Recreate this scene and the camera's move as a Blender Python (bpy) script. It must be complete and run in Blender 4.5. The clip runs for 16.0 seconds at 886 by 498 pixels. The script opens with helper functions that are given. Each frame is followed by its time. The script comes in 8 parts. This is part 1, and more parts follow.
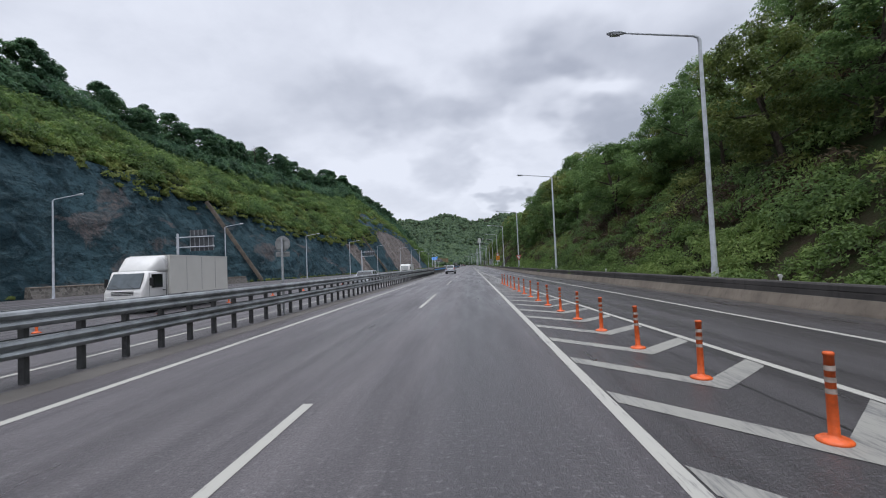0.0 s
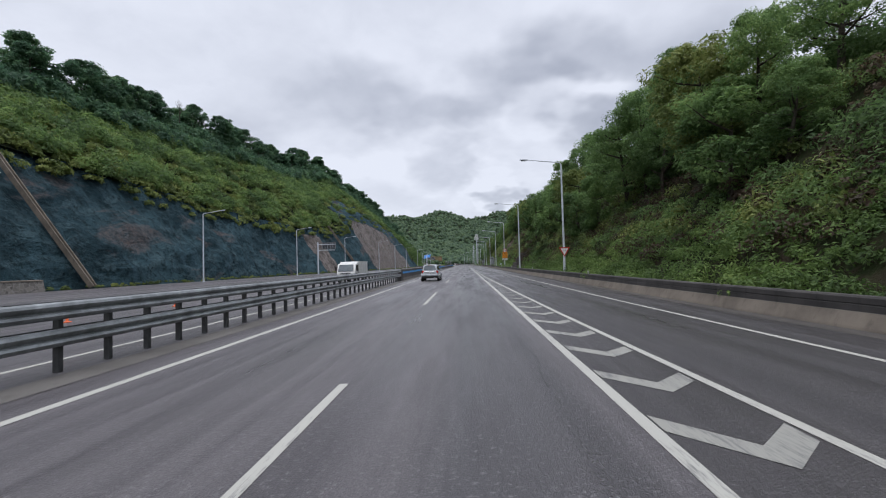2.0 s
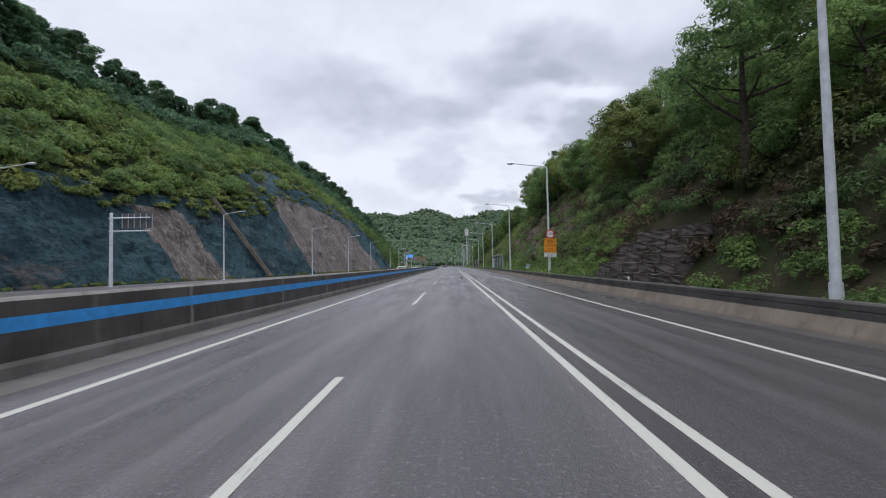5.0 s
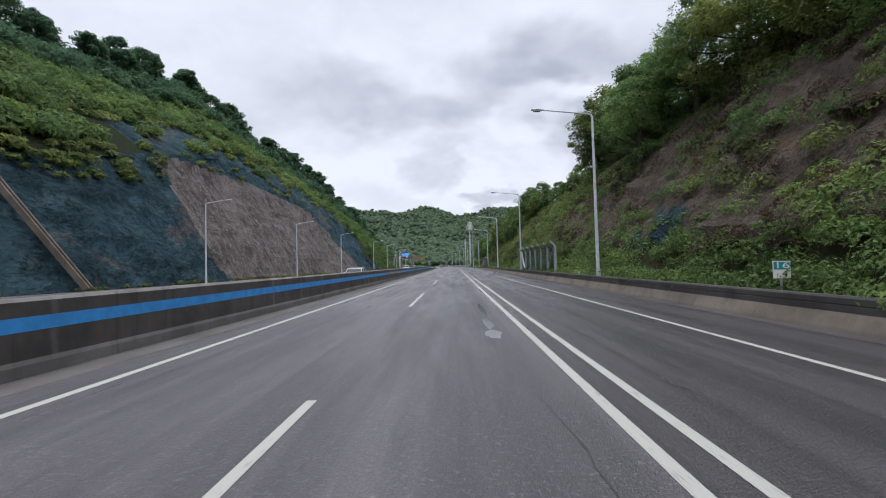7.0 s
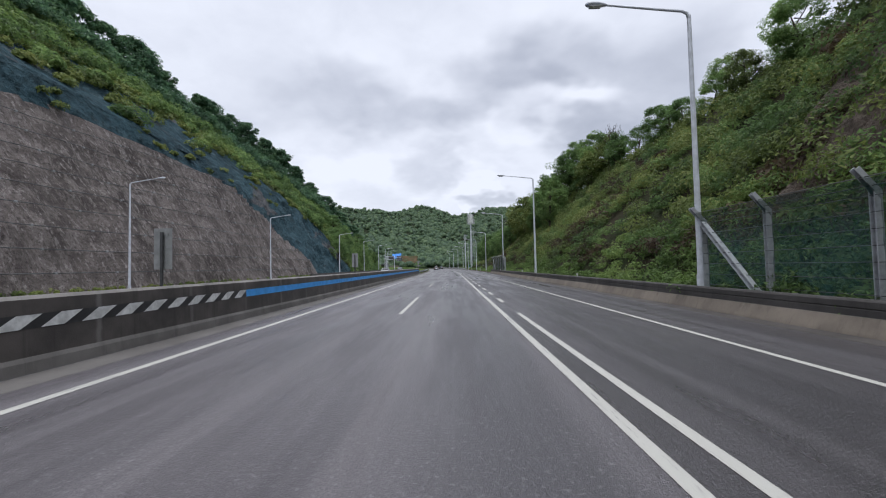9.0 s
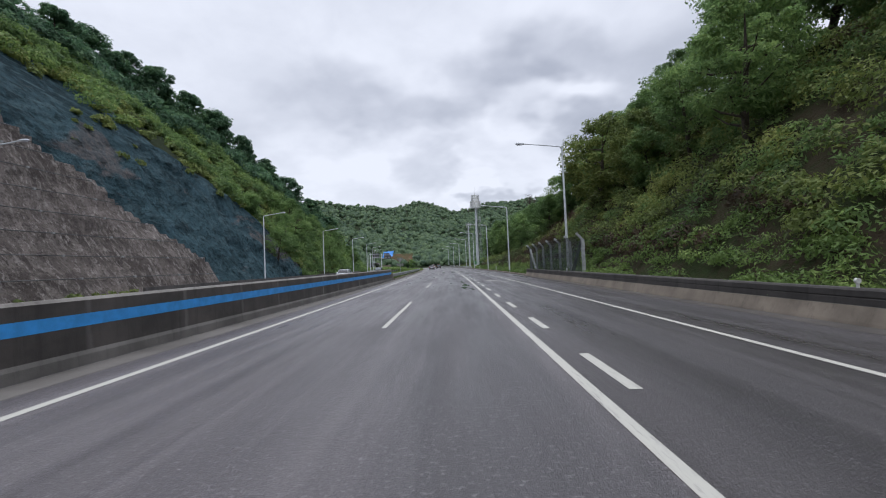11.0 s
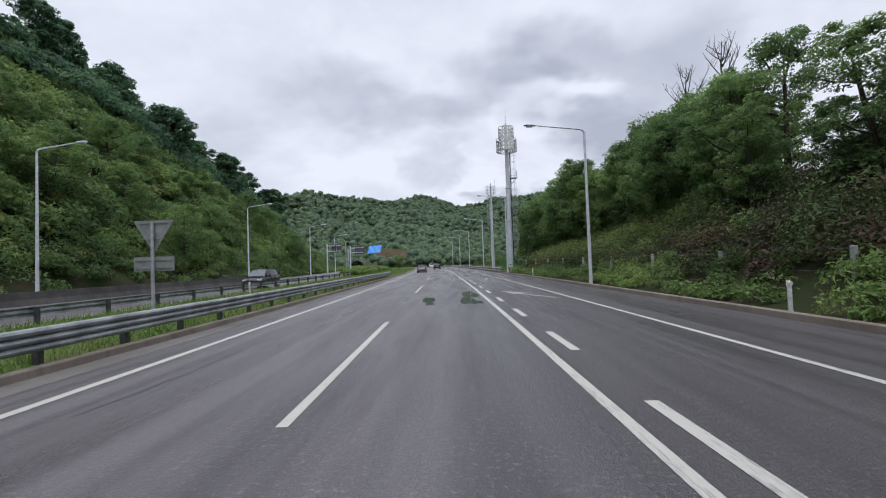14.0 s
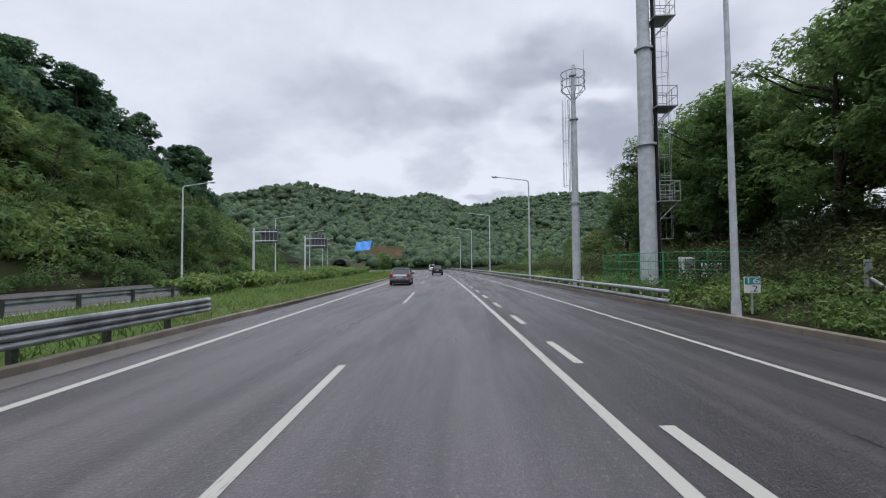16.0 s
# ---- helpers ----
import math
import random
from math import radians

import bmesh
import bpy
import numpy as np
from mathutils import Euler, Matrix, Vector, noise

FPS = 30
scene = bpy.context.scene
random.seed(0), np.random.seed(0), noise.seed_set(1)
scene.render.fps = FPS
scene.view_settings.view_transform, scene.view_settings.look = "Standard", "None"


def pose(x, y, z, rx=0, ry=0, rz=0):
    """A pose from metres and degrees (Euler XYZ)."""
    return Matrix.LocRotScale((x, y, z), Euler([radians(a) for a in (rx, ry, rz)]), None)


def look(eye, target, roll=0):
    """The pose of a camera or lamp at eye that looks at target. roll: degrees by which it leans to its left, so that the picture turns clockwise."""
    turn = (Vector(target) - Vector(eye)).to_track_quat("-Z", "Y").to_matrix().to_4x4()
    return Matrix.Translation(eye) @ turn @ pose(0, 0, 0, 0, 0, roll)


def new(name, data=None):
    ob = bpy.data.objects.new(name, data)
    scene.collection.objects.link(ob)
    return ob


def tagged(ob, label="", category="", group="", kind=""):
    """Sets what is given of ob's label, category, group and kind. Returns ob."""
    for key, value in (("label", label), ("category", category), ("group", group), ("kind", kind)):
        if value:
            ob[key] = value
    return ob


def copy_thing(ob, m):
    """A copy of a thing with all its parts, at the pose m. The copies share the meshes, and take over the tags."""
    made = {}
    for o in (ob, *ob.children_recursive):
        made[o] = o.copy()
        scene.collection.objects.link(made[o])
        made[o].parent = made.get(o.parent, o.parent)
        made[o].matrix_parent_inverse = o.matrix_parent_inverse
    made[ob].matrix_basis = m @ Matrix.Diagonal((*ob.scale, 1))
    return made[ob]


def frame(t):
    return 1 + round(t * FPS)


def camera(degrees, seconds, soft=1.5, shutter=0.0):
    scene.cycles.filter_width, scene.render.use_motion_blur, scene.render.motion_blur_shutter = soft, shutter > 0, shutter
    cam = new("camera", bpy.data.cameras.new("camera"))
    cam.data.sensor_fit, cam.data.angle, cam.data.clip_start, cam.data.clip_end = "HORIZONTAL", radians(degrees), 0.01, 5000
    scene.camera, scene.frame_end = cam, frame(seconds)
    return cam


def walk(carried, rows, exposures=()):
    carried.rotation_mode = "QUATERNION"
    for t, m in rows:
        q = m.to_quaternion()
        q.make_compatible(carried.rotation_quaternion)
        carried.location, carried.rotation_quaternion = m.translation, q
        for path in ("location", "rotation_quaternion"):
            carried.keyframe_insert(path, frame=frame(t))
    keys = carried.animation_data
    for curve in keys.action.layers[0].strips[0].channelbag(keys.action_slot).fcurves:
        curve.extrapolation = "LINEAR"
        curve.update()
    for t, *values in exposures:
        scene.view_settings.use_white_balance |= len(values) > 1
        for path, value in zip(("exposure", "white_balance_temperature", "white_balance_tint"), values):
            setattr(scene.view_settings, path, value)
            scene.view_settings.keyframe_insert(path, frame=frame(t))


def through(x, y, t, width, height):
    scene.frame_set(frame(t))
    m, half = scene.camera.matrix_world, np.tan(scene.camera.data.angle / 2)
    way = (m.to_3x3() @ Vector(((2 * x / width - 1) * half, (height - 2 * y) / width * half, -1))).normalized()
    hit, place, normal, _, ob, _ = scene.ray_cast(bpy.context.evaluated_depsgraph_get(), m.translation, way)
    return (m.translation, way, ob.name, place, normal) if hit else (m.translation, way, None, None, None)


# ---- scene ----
cam = camera(91.5, 16.0, soft=1.1)
PATH = [
    (0, (0.172, -0.208, 1.676), (0.047, 1.787, 1.752), -2.47),
    (0.5, (0.104, 9.666, 1.683), (-0.016, 11.661, 1.756), -2.34),
    (1, (-0.030, 19.340, 1.706), (-0.145, 21.335, 1.777), -2.19),
    (1.5, (-0.074, 29.140, 1.719), (-0.186, 31.135, 1.786), -1.75),
    (2, (-0.120, 38.892, 1.718), (-0.224, 40.888, 1.787), -1.59),
    (2.5, (-0.192, 48.691, 1.700), (-0.287, 50.688, 1.770), -1.35),
    (3, (-0.274, 58.546, 1.685), (-0.358, 60.543, 1.756), -1.10),
    (3.5, (-0.262, 68.541, 1.678), (-0.331, 70.539, 1.751), -0.87),
    (4, (-0.262, 78.379, 1.689), (-0.316, 80.376, 1.764), -0.69),
    (6.5, (-0.042, 129.501, 1.684), (-0.087, 131.500, 1.755), -1.60),
    (7, (-0.109, 139.715, 1.678), (-0.159, 141.713, 1.749), -1.52),
    (7.5, (-0.140, 149.975, 1.667), (-0.193, 151.973, 1.742), -1.34),
    (8, (-0.134, 160.467, 1.655), (-0.178, 162.465, 1.735), -1.34),
    (8.5, (-0.124, 171.221, 1.637), (-0.162, 173.219, 1.720), -1.28),
    (9, (-0.122, 182.061, 1.638), (-0.159, 184.059, 1.718), -1.31),
    (9.5, (-0.149, 192.984, 1.660), (-0.186, 194.983, 1.730), -1.43),
    (12, (-0.031, 247.594, 1.603), (-0.066, 249.592, 1.676), -2.99),
    (12.5, (-0.121, 258.738, 1.627), (-0.157, 260.737, 1.696), -2.62),
    (13, (-0.226, 270.088, 1.643), (-0.271, 272.086, 1.710), -2.38),
    (13.5, (-0.325, 281.339, 1.650), (-0.372, 283.338, 1.716), -2.21),
    (14, (-0.479, 292.679, 1.654), (-0.534, 294.677, 1.720), -1.99),
    (14.5, (-0.687, 304.020, 1.662), (-0.761, 306.017, 1.730), -1.70),
    (15, (-0.933, 315.321, 1.672), (-1.017, 317.318, 1.735), -1.26),
    (15.5, (-1.270, 326.523, 1.685), (-1.350, 328.521, 1.753), -0.84),
    (16, (-1.714, 337.803, 1.695), (-1.791, 339.800, 1.771), -0.50),
]
walk(cam, [(t, look(eye, target, roll)) for t, eye, target, roll in PATH],
     [(0, 0.0), (2, 0.0), (4, 0.07), (6.5, 0.14), (9.5, 0.13), (12, 0.08), (13, 0.12), (14.5, 0.05), (16, 0.0)])

# ---- sky and light ----
SKY_STRENGTH = 0.10
SUN_ELEVATION, SUN_TURN = radians(74), radians(190)
world = bpy.data.worlds.new("overcast_sky")
scene.world = world
world.use_nodes = True


def math_node(tree, op, a, b=None, c=None, clamp=False):
    node = tree.nodes.new("ShaderNodeMath")
    node.operation, node.use_clamp = op, clamp
    for n, value in enumerate((a, b, c)):
        if value is None:
            continue
        if isinstance(value, (int, float)):
            node.inputs[n].default_value = value
        else:
            tree.links.new(value, node.inputs[n])
    return node.outputs[0]


def smooth(tree, value, low, high, to_low=0.0, to_high=1.0):
    node = tree.nodes.new("ShaderNodeMapRange")
    node.interpolation_type = "SMOOTHSTEP"
    tree.links.new(value, node.inputs["Value"])
    for key, v in (("From Min", low), ("From Max", high), ("To Min", to_low), ("To Max", to_high)):
        node.inputs[key].default_value = v
    return node.outputs[0]


def noise_node(tree, vector, scale, detail=4.0, rough=0.55, distortion=0.0):
    node = tree.nodes.new("ShaderNodeTexNoise")
    node.inputs["Scale"].default_value, node.inputs["Detail"].default_value = scale, detail
    node.inputs["Roughness"].default_value, node.inputs["Distortion"].default_value = rough, distortion
    if vector is not None:
        tree.links.new(vector, node.inputs["Vector"])
    return node.outputs["Fac"]


def mix_colour(tree, fac, a, b):
    node = tree.nodes.new("ShaderNodeMix")
    node.data_type = "RGBA"
    for socket, value in ((node.inputs[0], fac), (node.inputs[6], a), (node.inputs[7], b)):
        if isinstance(value, (int, float)):
            socket.default_value = value
        elif isinstance(value, tuple):
            socket.default_value = (*value[:3], 1)
        else:
            tree.links.new(value, socket)
    return node.outputs[2]


def build_sky():
    tree = world.node_tree
    tree.nodes.clear()
    sky = tree.nodes.new("ShaderNodeTexSky")
    sky.sky_type, sky.sun_disc = "NISHITA", False
    sky.sun_elevation, sky.sun_rotation = SUN_ELEVATION, SUN_TURN
    place = tree.nodes.new("ShaderNodeTexCoord").outputs["Generated"]
    split = tree.nodes.new("ShaderNodeSeparateXYZ")
    tree.links.new(place, split.inputs[0])
    up = math_node(tree, "MAXIMUM", split.outputs[2], 0.02)
    # the cloud deck lies on a flat sheet overhead, so that it closes up towards the horizon
    deck = tree.nodes.new("ShaderNodeCombineXYZ")
    lift = math_node(tree, "ADD", up, 0.35)
    tree.links.new(math_node(tree, "DIVIDE", split.outputs[0], lift), deck.inputs[0])
    tree.links.new(math_node(tree, "DIVIDE", split.outputs[1], lift), deck.inputs[1])
    large = noise_node(tree, deck.outputs[0], 2.1, 5.0, 0.5, 0.25)
    fine = noise_node(tree, deck.outputs[0], 6.5, 5.0, 0.6, 0.3)
    body = math_node(tree, "ADD", math_node(tree, "MULTIPLY", large, 0.72), math_node(tree, "MULTIPLY", fine, 0.28))
    # a few cloud masses and bright gaps: middle and half widths across (x / y) and up (z / y)
    ahead = math_node(tree, "MAXIMUM", split.outputs[1], 0.05)
    warp = math_node(tree, "SUBTRACT", noise_node(tree, deck.outputs[0], 4.0, 3.0, 0.5), 0.5)
    warp2 = math_node(tree, "SUBTRACT", noise_node(tree, deck.outputs[0], 3.7, 3.0, 0.5), 0.5)
    across = math_node(tree, "ADD", math_node(tree, "DIVIDE", split.outputs[0], ahead), math_node(tree, "MULTIPLY", warp, 0.32))
    above = math_node(tree, "ADD", math_node(tree, "DIVIDE", split.outputs[2], ahead), math_node(tree, "MULTIPLY", warp2, 0.25))
    facing = smooth(tree, split.outputs[1], 0.2, 0.5)
    shade = None
    for cx_, cz_, rx_, rz_, amount in CLOUDS:
        dx = math_node(tree, "DIVIDE", math_node(tree, "SUBTRACT", across, cx_), rx_)
        dz = math_node(tree, "DIVIDE", math_node(tree, "SUBTRACT", above, cz_), rz_)
        far = math_node(tree, "SQRT", math_node(tree, "ADD", math_node(tree, "MULTIPLY", dx, dx), math_node(tree, "MULTIPLY", dz, dz)))
        blob = math_node(tree, "MULTIPLY", smooth(tree, far, 1.25, 0.25), amount)
        shade = blob if shade is None else math_node(tree, "ADD", shade, blob)
    tone = math_node(tree, "ADD", math_node(tree, "MULTIPLY", smooth(tree, body, 0.34, 0.66), 0.36), math_node(tree, "MULTIPLY", shade, facing))
    cloud = mix_colour(tree, math_node(tree, "ADD", tone, 0.0, clamp=True), (8.3, 8.7, 9.85), (4.4, 4.75, 5.75))
    # an overcast sky is about two and a half times as bright overhead as near the horizon
    gain = tree.nodes.new("ShaderNodeVectorMath")
    gain.operation = "SCALE"
    tree.links.new(cloud, gain.inputs[0])
    tree.links.new(smooth(tree, split.outputs[2], 0.55, 1.0, 1.0, 2.5), gain.inputs["Scale"])
    cover = mix_colour(tree, 0.93, sky.outputs[0], gain.outputs[0])
    ground = mix_colour(tree, smooth(tree, split.outputs[2], -0.06, 0.0), (0.6, 0.65, 0.6), cover)
    out, back = tree.nodes.new("ShaderNodeOutputWorld"), tree.nodes.new("ShaderNodeBackground")
    back.inputs["Strength"].default_value = SKY_STRENGTH
    tree.links.new(ground, back.inputs["Color"])
    tree.links.new(back.outputs[0], out.inputs[0])


# cloud masses (dark) and gaps (bright): across, up, half widths, darkness
CLOUDS = [
    (0.16, 0.440, 0.13, 0.10, 0.69), (-0.06, 0.360, 0.17, 0.07, 0.56), (-0.30, 0.400, 0.16, 0.10, 0.44), (0.32, 0.480, 0.16, 0.09, 0.62),
    (0.33, 0.300, 0.20, 0.10, 0.81), (-0.02, 0.230, 0.13, 0.05, 0.31), (0.55, 0.420, 0.16, 0.16, 0.50), (-0.55, 0.300, 0.16, 0.08, 0.31),
    (0.10, 0.145, 0.06, 0.03, 0.62), (0.17, 0.350, 0.07, 0.08, -0.38), (0.06, 0.200, 0.05, 0.06, -0.44), (-0.20, 0.220, 0.20, 0.06, -0.25),
    (0.30, 0.390, 0.12, 0.05, -0.44),
]
build_sky()

sun = new("sun", bpy.data.lights.new("sun", "SUN"))
sun.data.energy, sun.data.angle, sun.data.color = 1.5, radians(40), (1.0, 0.97, 0.93)
sun.matrix_world = look((0, 0, 60), (-math.sin(SUN_TURN) * 60, -60 * math.cos(SUN_TURN), 60 - 60 * math.tan(SUN_ELEVATION)))


# ---- materials ----
def material(name):
    m = bpy.data.materials.new(name)
    m.use_nodes = True
    tree = m.node_tree
    shader = tree.nodes["Principled BSDF"]
    return m, tree, shader


def place_of(tree, scale=(1, 1, 1), object_space=False):
    node = tree.nodes.new("ShaderNodeTexCoord") if object_space else tree.nodes.new("ShaderNodeNewGeometry")
    at = node.outputs["Object"] if object_space else node.outputs["Position"]
    stretch = tree.nodes.new("ShaderNodeMapping")
    stretch.inputs["Scale"].default_value = scale
    tree.links.new(at, stretch.inputs["Vector"])
    return stretch.outputs[0]


def bump(tree, shader, height, strength=0.3, depth=0.02):
    node = tree.nodes.new("ShaderNodeBump")
    node.inputs["Strength"].default_value, node.inputs["Distance"].default_value = strength, depth
    tree.links.new(height, node.inputs["Height"])
    tree.links.new(node.outputs[0], shader.inputs["Normal"])


def plain(name, colour, rough=0.5, metal=0.0, wear=0.15, scale=6.0, relief=0.0, object_space=True):
    """A painted, metal or plastic surface with slight soiling."""
    m, tree, shader = material(name)
    at = place_of(tree, object_space=object_space)
    grime = noise_node(tree, at, scale, 5.0, 0.65)
    dark = tuple(c * (1 - wear * 2.2) for c in colour)
    light = tuple(min(1, c * (1 + wear * 0.5)) for c in colour)
    tree.links.new(mix_colour(tree, smooth(tree, grime, 0.3, 0.7), dark, light), shader.inputs["Base Color"])
    tree.links.new(smooth(tree, grime, 0.2, 0.8, min(1, rough + 0.12), max(0.03, rough - 0.06)), shader.inputs["Roughness"])
    shader.inputs["Metallic"].default_value = metal
    shader.inputs["Specular IOR Level"].default_value = 0.5 if rough < 0.6 else 0.25
    if relief:
        bump(tree, shader, noise_node(tree, at, scale * 8, 3.0), relief, 0.01)
    return m


def asphalt_material(name, k=1.0, lane_wear=False):
    """Old damp asphalt: coarse stone, lengthwise wheel streaks, dark sealed patches and a rougher strip in the near lane."""
    m, tree, shader = material(name)
    shade = lambda *c: tuple(v * k for v in c)
    at = place_of(tree)
    blotch = noise_node(tree, place_of(tree, (0.5, 0.12, 1)), 0.9, 5.0, 0.6)
    tracks = noise_node(tree, place_of(tree, (1.5, 0.02, 1)), 1.0, 4.0, 0.55)
    grain = noise_node(tree, at, 48.0, 2.0, 0.7)
    stone = noise_node(tree, at, 17.0, 3.0, 0.75)
    worn = noise_node(tree, place_of(tree, (1.0, 0.10, 1)), 0.9, 6.0, 0.66)
    base = mix_colour(tree, smooth(tree, blotch, 0.32, 0.68), shade(0.056, 0.050, 0.054), shade(0.087, 0.079, 0.084))
    base = mix_colour(tree, smooth(tree, tracks, 0.40, 0.66, 0.0, 0.7), base, shade(0.116, 0.106, 0.111))
    base = mix_colour(tree, smooth(tree, worn, 0.48, 0.70, 0.0, 0.45), base, shade(0.030, 0.028, 0.031))
    if lane_wear:
        split = tree.nodes.new("ShaderNodeSeparateXYZ")
        tree.links.new(at, split.inputs[0])
        rim = math_node(tree, "ADD", split.outputs[0], math_node(tree, "MULTIPLY", math_node(tree, "SUBTRACT", worn, 0.5), 1.6))
        strip_ = math_node(tree, "MULTIPLY", smooth(tree, rim, -0.9, -0.1), smooth(tree, rim, 1.5, 1.05))
        base = mix_colour(tree, math_node(tree, "MULTIPLY", strip_, smooth(tree, blotch, 0.25, 0.6, 0.35, 0.7)), base, shade(0.036, 0.034, 0.037))
    base = mix_colour(tree, smooth(tree, grain, 0.35, 0.65, 0.0, 0.6), base, shade(0.024, 0.024, 0.027))
    base = mix_colour(tree, smooth(tree, stone, 0.54, 0.70, 0.0, 0.55), base, shade(0.17, 0.165, 0.17))
    tree.links.new(base, shader.inputs["Base Color"])
    tree.links.new(smooth(tree, math_node(tree, "ADD", math_node(tree, "MULTIPLY", worn, 0.6), math_node(tree, "MULTIPLY", tracks, 0.4)), 0.38, 0.62, 0.27, 0.56),
                   shader.inputs["Roughness"])
    shader.inputs["Specular IOR Level"].default_value = 0.4
    bump(tree, shader, math_node(tree, "ADD", grain, math_node(tree, "MULTIPLY", stone, 1.8)), 0.6, 0.014)
    return m


def concrete_material(name, low, high, stain=0.5, vertical=True, joints=0.0):
    m, tree, shader = material(name)
    at = place_of(tree)
    cloud = noise_node(tree, at, 0.8, 6.0, 0.62)
    runs = noise_node(tree, place_of(tree, (2.2, 2.2, 0.12) if vertical else (1, 1, 1)), 1.6, 5.0, 0.7)
    pores = noise_node(tree, at, 40.0, 2.0, 0.6)
    base = mix_colour(tree, smooth(tree, cloud, 0.3, 0.7), low, high)
    base = mix_colour(tree, smooth(tree, runs, 0.5, 0.75, 0.0, stain), base, tuple(c * 0.35 for c in low))
    if joints:
        # lime has run out of the joints between the cast lengths
        split = tree.nodes.new("ShaderNodeSeparateXYZ")
        tree.links.new(at, split.inputs[0])
        wander = math_node(tree, "MULTIPLY", math_node(tree, "SUBTRACT", noise_node(tree, at, 2.5, 3.0), 0.5), 0.16)
        off = math_node(tree, "ABSOLUTE", math_node(tree, "SUBTRACT", math_node(tree, "FRACT", math_node(tree, "DIVIDE", math_node(tree, "ADD", split.outputs[1], wander), joints)), 0.5))
        each = noise_node(tree, place_of(tree, (0.0, 0.35, 0.0)), 1.0, 2.0)
        lime = math_node(tree, "MULTIPLY", smooth(tree, off, 0.035, 0.006), smooth(tree, each, 0.42, 0.6))
        base = mix_colour(tree, math_node(tree, "MULTIPLY", lime, 0.75), base, (0.22, 0.21, 0.20))
    tree.links.new(base, shader.inputs["Base Color"])
    shader.inputs["Roughness"].default_value = 0.85
    bump(tree, shader, math_node(tree, "ADD", pores, cloud), 0.35, 0.01)
    return m


def paint_line_material(name, fresh, worn_share):
    m, tree, shader = material(name)
    at = place_of(tree)
    worn = noise_node(tree, place_of(tree, (30.0, 3.0, 1)), 1.0, 4.0, 0.75)
    patch = noise_node(tree, place_of(tree, (3.0, 0.3, 1)), 1.0, 4.0, 0.65)
    wear = math_node(tree, "ADD", math_node(tree, "MULTIPLY", worn, 0.55), math_node(tree, "MULTIPLY", patch, 0.45))
    tree.links.new(mix_colour(tree, smooth(tree, wear, worn_share, worn_share + 0.15, 0.0, 0.85), (fresh, fresh * 0.985, fresh * 0.90), (0.10, 0.10, 0.105)), shader.inputs["Base Color"])
    shader.inputs["Roughness"].default_value = 0.6
    bump(tree, shader, worn, 0.3, 0.006)
    return m


def leaf_material(name, dark, mid, light, through=0.42, gloss=0.6, single=0.42):
    """Leaves: each leaf and each patch of them has its own green, and some light comes through."""
    m, tree, shader = material(name)
    geo = tree.nodes.new("ShaderNodeNewGeometry")
    patch = noise_node(tree, place_of(tree, (0.16, 0.16, 0.2)), 1.0, 5.0, 0.68)
    own = geo.outputs["Random Per Island"]
    mixed = math_node(tree, "ADD", math_node(tree, "MULTIPLY", own, single), math_node(tree, "MULTIPLY", smooth(tree, patch, 0.36, 0.64), 1 - single))
    low = mix_colour(tree, smooth(tree, mixed, 0.05, 0.55), dark, mid)
    colour = mix_colour(tree, smooth(tree, mixed, 0.5, 1.0), low, light)
    tree.links.new(colour, shader.inputs["Base Color"])
    shader.inputs["Roughness"].default_value = gloss
    shader.inputs["Specular IOR Level"].default_value = 0.25
    thin, both = tree.nodes.new("ShaderNodeBsdfTranslucent"), tree.nodes.new("ShaderNodeMixShader")
    tree.links.new(colour, thin.inputs["Color"])
    both.inputs[0].default_value = through
    tree.links.new(shader.outputs[0], both.inputs[1])
    tree.links.new(thin.outputs[0], both.inputs[2])
    tree.links.new(both.outputs[0], tree.nodes["Material Output"].inputs["Surface"])
    return m


